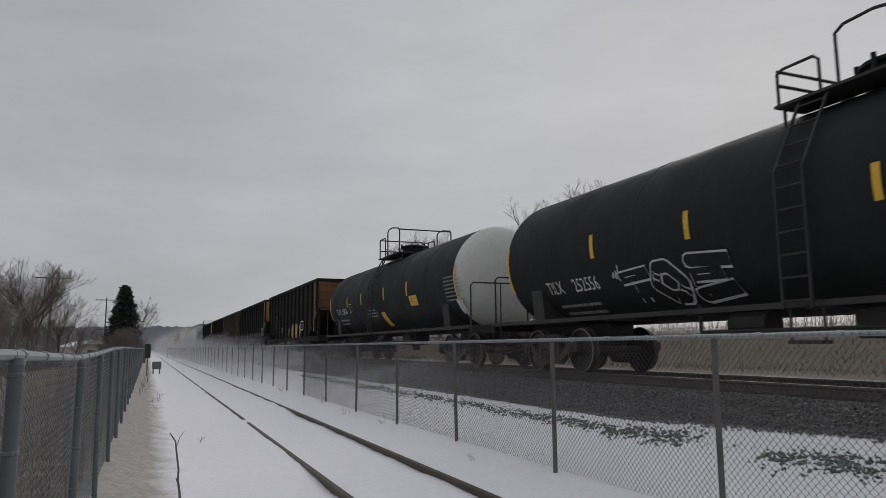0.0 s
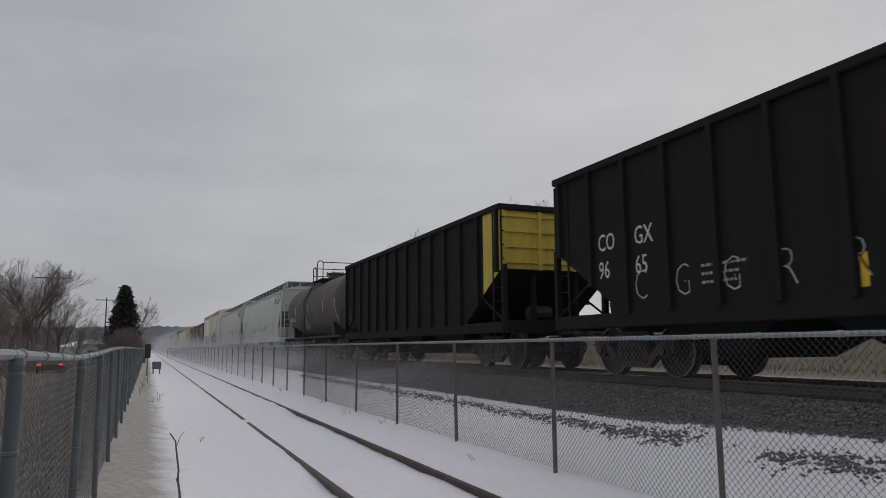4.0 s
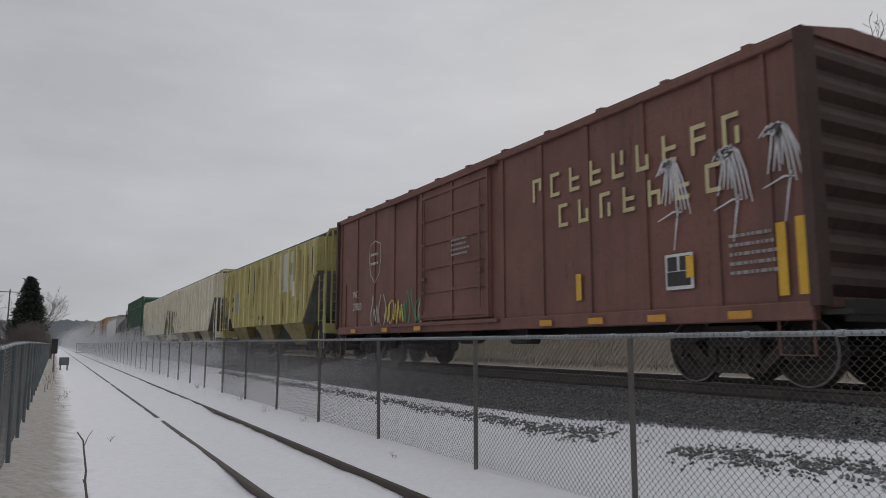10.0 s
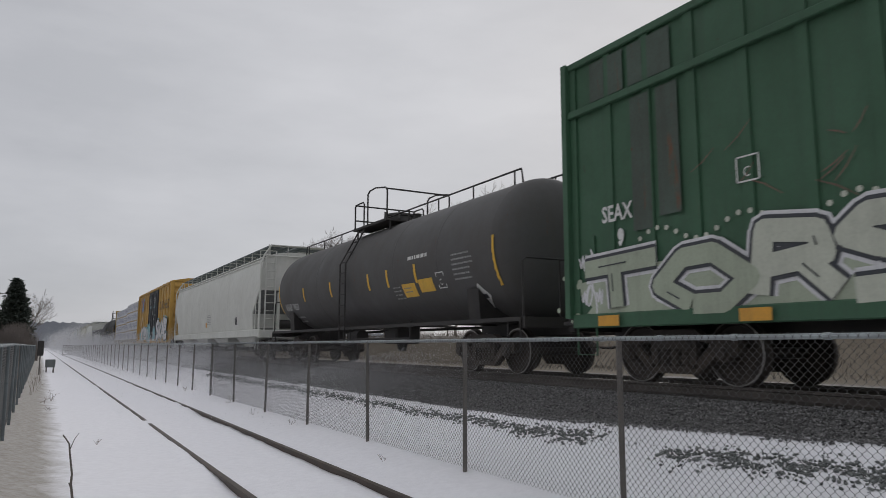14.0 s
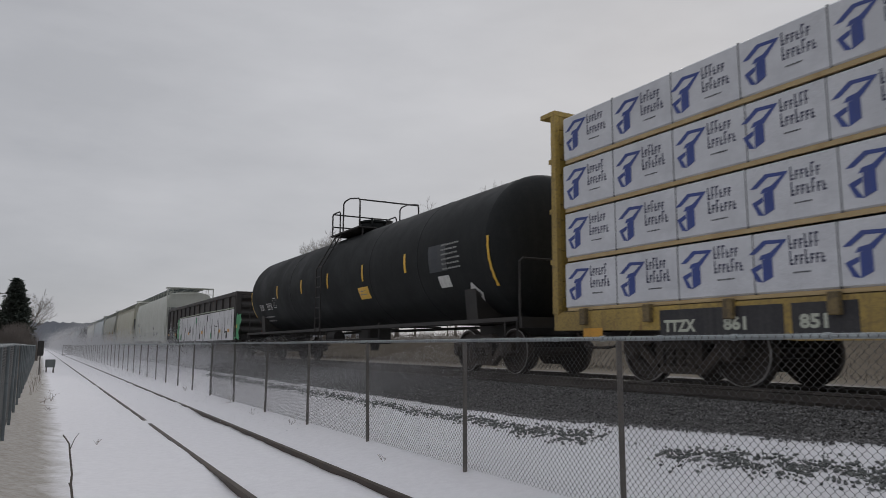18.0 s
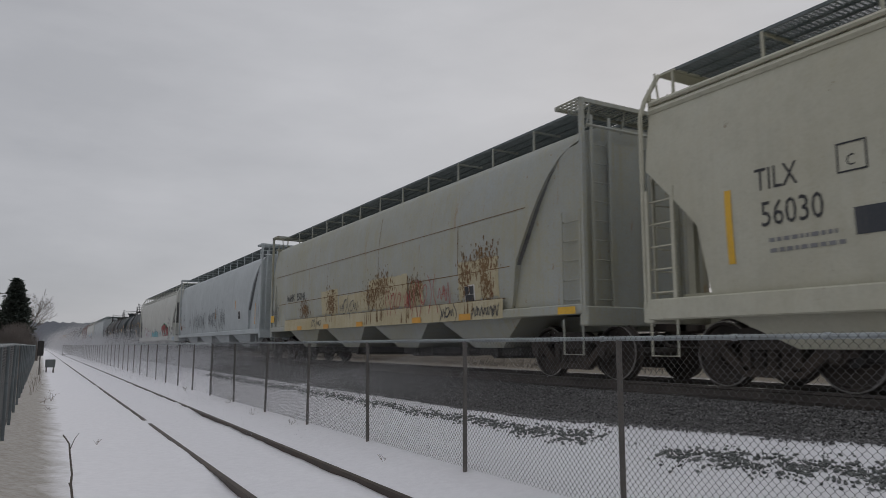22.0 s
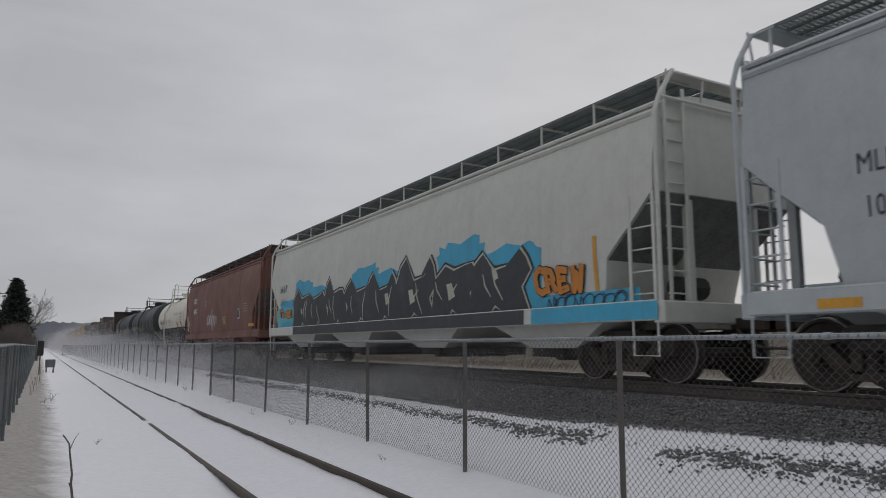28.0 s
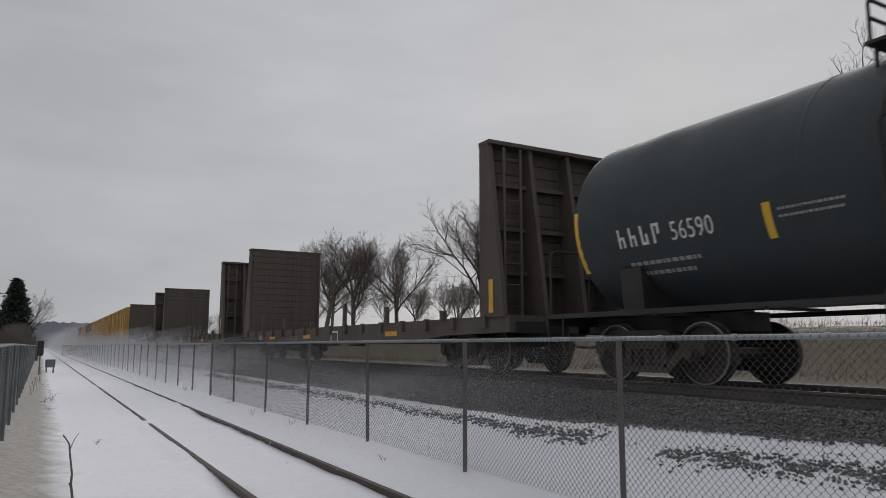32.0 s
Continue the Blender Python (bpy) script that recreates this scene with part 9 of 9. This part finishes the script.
panel(h5, hs, 9.0, -9.4, 1.22, 1.42, SP_SKY, "graffiti_base", "bright blue sprayed base", 1, 0.005)
for k in range(9):
    blob(h5, hs, 8.6 - 1.7 * k, 1.2, 2.1, 0.95 + 0.3 * ((k * 5) % 3), SP_SKY, 41 + k, "graffiti_cloud", "blue sprayed cloud", 0.0055 + 0.0002 * k, 0.12)
wildstyle(h5, hs, 7.0, 1.2, 13.4, 1.45, 8, SP_SLATE, SP_CREAM, SP_BLACK, None, 21, "very large slate-grey graffiti letters outlined in cream")
panel(h5, hs, 6.9, -6.4, 1.2, 1.4, SP_SLATE, "graffiti_base", "dark sprayed base", 1, 0.0065)
burner(h5, hs, "CREW", -6.9, 1.4, 0.5, SP_ORANGE, SP_BLACK, None, None, 0.95, 0.12, 22, fit=1.3, label="orange graffiti letters with black outline")
panel(h5, lambda z: 1.6, 6.9, -6.6, 0.94, 1.2, SP_SLATE, "graffiti_base", "", 1)
panel(h5, lambda z: 1.6, -6.82, -9.8, 0.94, 1.2, SP_SKY, "graffiti_base", "", 1)
scrawl(h5, hs, -7.2, 1.1, 1.9, 0.35, SP_NAVY, 0.025, 170, 8, "dark blue sprayed writing")
strip(h5, hs, -8.5, 1.42, 2.3, 0.09, AMBER)
strip(h5, hs, 9.0, 1.42, 2.3, 0.09, AMBER)
blocks(h5, hs, "EQUX", 8.55, 2.46, 0.26, 0.22, LETTER_DARK)
blob(h5, hs, 9.1, 1.0, 2.6, 0.95, SP_CYAN, 47, "graffiti_cloud", "", 0.0065, 0.15)
burner(h5, hs, "THE", 8.7, 1.5, 0.32, SP_ORANGE, SP_BLACK, None, None, 1.0, 0.11, 23, fit=1.5, label="orange graffiti letters with black outline")
letters(h5, hs, "62103", 8.5, 2.02, 0.32, LETTER_DARK, "", 0.7)
letters(so, hs, "SOXX", 6.0, 2.93, 0.40, W, "white stencilled mark", 0.85, 0.014)
letters(so, hs, "484576", 5.92, 2.34, 0.40, W, "", 0.85, 0.008)
plate_c(so, hs, 2.7, 2.6, 0.34, W)
for k in range(3):
    scrawl(so, hs, 2.2 - 0.5 * k, 1.45, 1.5, 0.85, SP_WHITE, 0.03, 180 + k, 5, "white sprayed tag")
placard(so, hs, -4.75, 1.98, 0.44)
bars(so, hs, -5.6, 2.35, 0.9, 4, 0.06, W, 0.8, 3)
CHALKY = paint("chalky_streak", (0.30, 0.20, 0.17), (0.17, 0.09, 0.07), 0.6, 0.0, 0.8, 0.6)
rng = random.Random(31)
for k in range(11):
    y_, w_, lo_ = rng.choice((-0.8, -1.5, -2.0, -3.6, 5.2)) + rng.uniform(-0.25, 0.25), rng.uniform(0.03, 0.1), rng.uniform(1.7, 3.2)
    v_ = []
    for q in range(7):
        z_ = 3.98 - (3.98 - lo_) * q / 6
        v_ += [(y_ + w_ * (1 - q / 7) / 2, z_), (y_ - w_ * (1 - q / 7) / 2, z_)]
    lay(so, "pale_streak", v_, [(2 * q, 2 * q + 1, 2 * q + 3, 2 * q + 2) for q in range(6)], hs, CHALKY, "", 0.004 + 0.0003 * k)
panel(so, hs, -6.4, -7.3, 1.38, 1.5, AMBER, "reflector", "", 1)
bars(so, hs, -1.6, 1.9, 0.7, 4, 0.07, SP_YELLOW, 0.5, 6)
# white tank with a black belly
n_ = 14
v, f = [], []
T_ = 12.5 - 1.0 - 1.08
for k in range(n_ + 1):
    z = 1.09 + (1.78 - 1.09) * k / n_
    v += [(T_ / 2, z), (-T_ / 2, z)]
lay(wt, "belly_band", v, [(2 * k, 2 * k + 1, 2 * k + 3, 2 * k + 2) for k in range(n_)], sw_, BLACK, "black painted belly", 0.018)
letters(wt, sw_, "WACX", 4.25, 2.08, 0.38, LETTER_DARK, "dark stencilled mark", 0.72, 0.012)
letters(wt, sw_, "151033", 3.12, 2.12, 0.38, LETTER_DARK, "", 0.78, 0.012)
bars(wt, sw_, 4.1, 1.9, 1.6, 2, 0.06, LETTER_DARK, 0.6, 3)
bars(wt, sw_, -4.0, 2.7, 1.1, 6, 0.06, LETTER_DARK, 0.6, 4)
bars(wt, sw_, 0.5, 2.3, 1.1, 5, 0.05, LETTER_DARK, 0.7, 5)
panel(wt, sw_, -2.55, -3.3, 1.82, 2.1, AMBER, "warning_label", "amber warning label")
placard(wt, sw_, -4.35, 1.98, 0.36)
diamond(wt, lambda z: sw_(z) + 0.014, -4.75, 1.5, 0.24)
scrawl(wt, lambda z: sw_(z) + 0.014, -3.0, 1.35, 1.1, 0.3, SP_WHITE, 0.022, 200, 6, "white handwriting tag")
panel(wt, sw_, -1.6, -3.6, 2.6, 2.72, BEIGE, "repair_plate")
tank_marks(t9, s9_, "GATX", "63691", 6.5, 2.05, 0.34, W, brand=True, table=(-0.1, 2.15, 0.6, 4), plate=None)
panel(t9, s9_, 0.52, 0.26, 1.33, 1.62, YELLOW, "warning_label", "yellow warning label")
bars(t9, s9_, 3.0, 2.1, 0.9, 2, 0.05, W, 0.8, 3)
tank_marks(t10, s10_, "GATX", "56590", 6.15, 2.05, 0.38, W, brand=True, yellow=(-2.3, 1.85), table=(-5.6, 2.5, 0.9, 5), plate=(-6.0, 1.8))
bars(t10, s10_, 3.4, 2.2, 1.1, 2, 0.05, W, 0.8, 3)
for car, sf in ((t9, s9_), (t10, s10_)):
    diamond(car, sf, -6.9, 1.45, 0.24)

# flatcar details
for fl in flats:
    for k in range(6):
        bm = bmesh.new()
        y = -7.5 + 2.9 * k
        boxm(bm, -1.55, -1.45, y - 0.06, y + 0.06, 1.1, 1.1 + 0.45 * ((k * 7) % 3 + 1) / 2, 0.01)
        part("stake", bm, FLATBROWN, fl, "leaning wooden stake")
    for y in (6.0, 2.0, -4.5):
        panel(fl, lambda z: 1.5, y, y - 0.7, 0.8, 0.92, AMBER, "reflector", "", 1)
    panel(fl, lambda z: 1.5, -0.6, -1.2, 0.66, 1.0, W, "service_panel", "", 1)
    panel(fl, lambda z: 1.5, -0.66, -1.14, 0.71, 0.95, FLATBROWN, "service_field", "", 1, 0.009)
    letters(fl, lambda z: 1.5, "4320", 7.5, 0.78, 0.28, W, "", 0.8)
    panel(fl, lambda z: 1.56, -9.45, -9.6, 1.2, 1.85, YELLOW, "reflector", "", 1)

# lumber on the centre-beam car
for sy in (-1, 1):
    bulkhead(lb, sy * 11.15, sy, TTXYELLOW, 1.1, 4.6, 1.48, 0.0, 0.36 if sy < 0 else 0.1)
bm = bmesh.new()
boxm(bm, -0.06, 0.06, -11.0, 11.0, 1.1, 4.3)
part("centre_beam", bm, TTXYELLOW, lb)
for ya, yb in ((8.86, 6.92), (6.82, 6.02)):
    panel(lb, lambda z: 1.5, ya, yb, 0.68, 1.06, SP_BLACK, "number_panel", "black painted patch behind the number", 1, 0.005)
letters(lb, lambda z: 1.5, "TTZX", 8.78, 0.76, 0.22, SP_CREAM, "", 0.95, 0.009)
letters(lb, lambda z: 1.5, "861", 7.78, 0.77, 0.22, SP_CREAM, "", 1.15, 0.009)
letters(lb, lambda z: 1.5, "851", 6.72, 0.77, 0.22, SP_CREAM, "", 1.15, 0.009)
for y in (10.5, 4.0, -3.0, -9.0):
    panel(lb, lambda z: 1.5, y, y - 0.45, 0.7, 0.84, AMBER, "reflector", "", 1)
LUMBER_BLUE = spray("print_blue", (0.035, 0.065, 0.26))
WOOD = grained("pine_dunnage", (0.52, 0.40, 0.22), (0.40, 0.29, 0.15), 2.0, 0.8, 0, 10.0, 0.3, 0.01)


def lumber_pack(PL, n, seed):
    """A strapped bundle of lumber in printed wrap, on pine bearers."""
    pack = thing("lumber_pack", "white wrapped lumber pack with blue printed marks", "lumber", "wrapped lumber on the centre-beam car")
    PW, PH = 1.30, 0.82 if n > 4 else 0.87
    bm = bmesh.new()
    boxm(bm, 0.0, PW, -PL / 2, PL / 2, 0.06, PH, 0.025)
    part("wrap", bm, WRAP, pack)
    for k in range(5):
        bm = bmesh.new()
        y = -PL / 2 + 0.4 + k * (PL - 0.8) / 4
        boxm(bm, 0.02, PW - 0.02, y - 0.045, y + 0.045, 0.0, 0.065)
        part("bearer", bm, WOOD, pack)
    bm = bmesh.new()
    boxm(bm, 0.01, 0.06, -PL / 2 + 0.05, PL / 2 - 0.05, 0.0, 0.06)
    part("edge_board", bm, WOOD, pack)
    rng_ = random.Random(seed)
    step = PL / n
    for k in range(n):
        y = PL / 2 - 0.1 - k * step + rng_.uniform(-0.05, 0.05)
        dz = rng_.uniform(-0.05, 0.05)
        # a folded-ribbon mark of dark blue lozenges, two words too small to read beside it
        for q in ([(0.0, 0.52), (0.22, 0.68), (0.26, 0.63), (0.1, 0.52)], [(0.22, 0.68), (0.54, 0.66), (0.44, 0.62), (0.26, 0.63)], [(0.54, 0.66), (0.34, 0.46), (0.3, 0.52), (0.44, 0.62)], [(0.34, 0.46), (0.14, 0.44), (0.18, 0.5), (0.3, 0.52)], [(0.19, 0.44), (0.33, 0.47), (0.33, 0.22), (0.19, 0.16)], [(0.02, 0.34), (0.18, 0.4), (0.18, 0.34), (0.1, 0.3)], [(0.02, 0.34), (0.1, 0.3), (0.19, 0.16), (0.1, 0.18)]):
            lay(pack, "printed_mark", [(y - a_, b_ + dz) for a_, b_ in q], [(0, 1, 2, 3)], lambda z: 0.0, LUMBER_BLUE, "", 0.004)
        for zw, count in ((0.53, 6), (0.34, 7)):
            v_, f_ = [], []
            for i in range(count):
                hh = 0.17 if i == 0 or rng_.random() < 0.25 else 0.115
                a_ = y - 0.56 - i * 0.066
                for u0, u1, w0, w1 in ((0.0, 0.02, 0.0, hh), (0.02, 0.046, hh - 0.025, hh) if i % 3 else (0.02, 0.046, 0.0, 0.025), (0.02, 0.04, 0.05, 0.07)):
                    f_.append(tuple(len(v_) + j for j in range(4)))
                    v_ += [(a_ - u0, zw + dz + w0), (a_ - u1, zw + dz + w0), (a_ - u1, zw + dz + w1), (a_ - u0, zw + dz + w1)]
            lay(pack, "printed_word", v_, f_, lambda z: 0.0, SP_NAVY, "", 0.004)
        bars(pack, lambda z: 0.0, y - 0.6, 0.24 + dz, 0.3, 1, 0.03, SP_SLATE, 0.5, 40 + k, "printed_word")
        bm = bmesh.new()
        boxm(bm, -0.003, PW + 0.003, y - step + 0.02, y - step + 0.035, 0.055, PH + 0.004)
        part("strap", bm, SP_SLATE, pack)
    return pack


PACKS, MODELS = [], {}
for tier in range(4):
    for yy, PL, n in ((8.0, 5.93, 5), (2.03, 5.93, 5), (-3.42, 4.92, 4), (-8.36, 4.92, 4)):
        for side in (0, 1):
            key = (PL, (tier + side) % 2)
            dy = 0.0 if tier % 2 else 0.03
            rise = 0.848 if n > 4 else 0.9
            m = pose(-1.46, yy + dy, 1.13 + tier * rise) if side == 0 else pose(1.46, yy, 1.13 + tier * rise, 0, 0, 180)
            if key in MODELS:
                ob = copy_thing(MODELS[key], pose(0, 0, 0))
            else:
                ob = MODELS[key] = lumber_pack(PL, n, tier * 3 + side + n)
            PACKS.append((ob, m))


# a car driving off along the street behind the left fence
def road_car():
    t = thing("street_car", "dark saloon car with lit red tail lamps driving away", "car")
    bodym = paint("dark_car_paint", (0.03, 0.03, 0.035), (0.1, 0.1, 0.1), 0.2, 0.0, 0.3, 0.1)
    bm = bmesh.new()
    prism_x(bm, [(-2.2, 0.35), (-2.25, 0.75), (-2.1, 0.95), (-0.9, 1.0), (0.9, 1.0), (2.1, 0.85), (2.2, 0.4)], -0.88, 0.88)
    part("body", bm, bodym, t)
    bm = bmesh.new()
    prism_x(bm, [(-1.6, 0.98), (-0.9, 1.42), (0.35, 1.45), (1.15, 0.98)], -0.75, 0.75)
    part("cabin", bm, GLASSY, t)
    for sx in (-1, 1):
        bm = bmesh.new()
        boxm(bm, sx * 0.7 - 0.14, sx * 0.7 + 0.14, -2.27, -2.22, 0.72, 0.86, 0.01)
        part("tail_lamp", bm, TAIL, t, "lit red tail lamp")
        for y in (-1.35, 1.35):
            bm = bmesh.new()
            lathe(bm, [(sx * 0.72, 0.02), (sx * 0.72, 0.32), (sx * 0.9, 0.32), (sx * 0.9, 0.02)], "x", 18, (0, y, 0.32))
            part("wheel", bm, UNDER, t)
    return t


TAIL, _n, _l, _b = shader("tail_lamp_red", (0.5, 0.02, 0.02), 0.3)
_b.inputs["Emission Color"].default_value, _b.inputs["Emission Strength"].default_value = (1.0, 0.08, 0.05, 1), 1.2
STREET_CAR = road_car()


def motions():
    """The train runs past at an even speed; wheels turn while their car is near."""
    where = dict(TRAIN)
    for car, s in TRAIN:
        walk(car, [(t, pose(MAIN_X, s - SPEED * t, MAIN_TOP)) for t in (0.0, 32.0)])
    s = where[lb]
    for ob, m in PACKS:
        walk(ob, [(t, pose(MAIN_X, s - SPEED * t, MAIN_TOP) @ m) for t in (0.0, 32.0)])
    step = SPEED / FPS / 0.457
    for car, w, m in SPINNERS:
        s = where[car]
        k0 = max(0, int((s - 40) / SPEED * FPS))
        k1 = min(32 * FPS, int((s + 14) / SPEED * FPS))
        if k1 <= k0:
            k0, k1 = 0, 1
        ks = sorted({0, *range(k0, k1 + 1), 32 * FPS})
        walk(w, [(k / FPS, m @ Matrix.Rotation(-step * (min(max(k, k0), k1) - k0), 4, "X")) for k in ks])
    for i, ob in enumerate(FLURRIES):
        walk(ob, [(0.0, pose(0, 0, 0)), (16.0, pose(0.2, -2.5 - 0.5 * i, 0.1)), (32.0, pose(0, -6.0 - i, 0))])
    walk(STREET_CAR, [(0.0, pose(-5.6, 9, -0.05, 0, 0, 1)), (32.0, pose(-13.0, 425, -0.3, 0, 0, 1))])


motions()
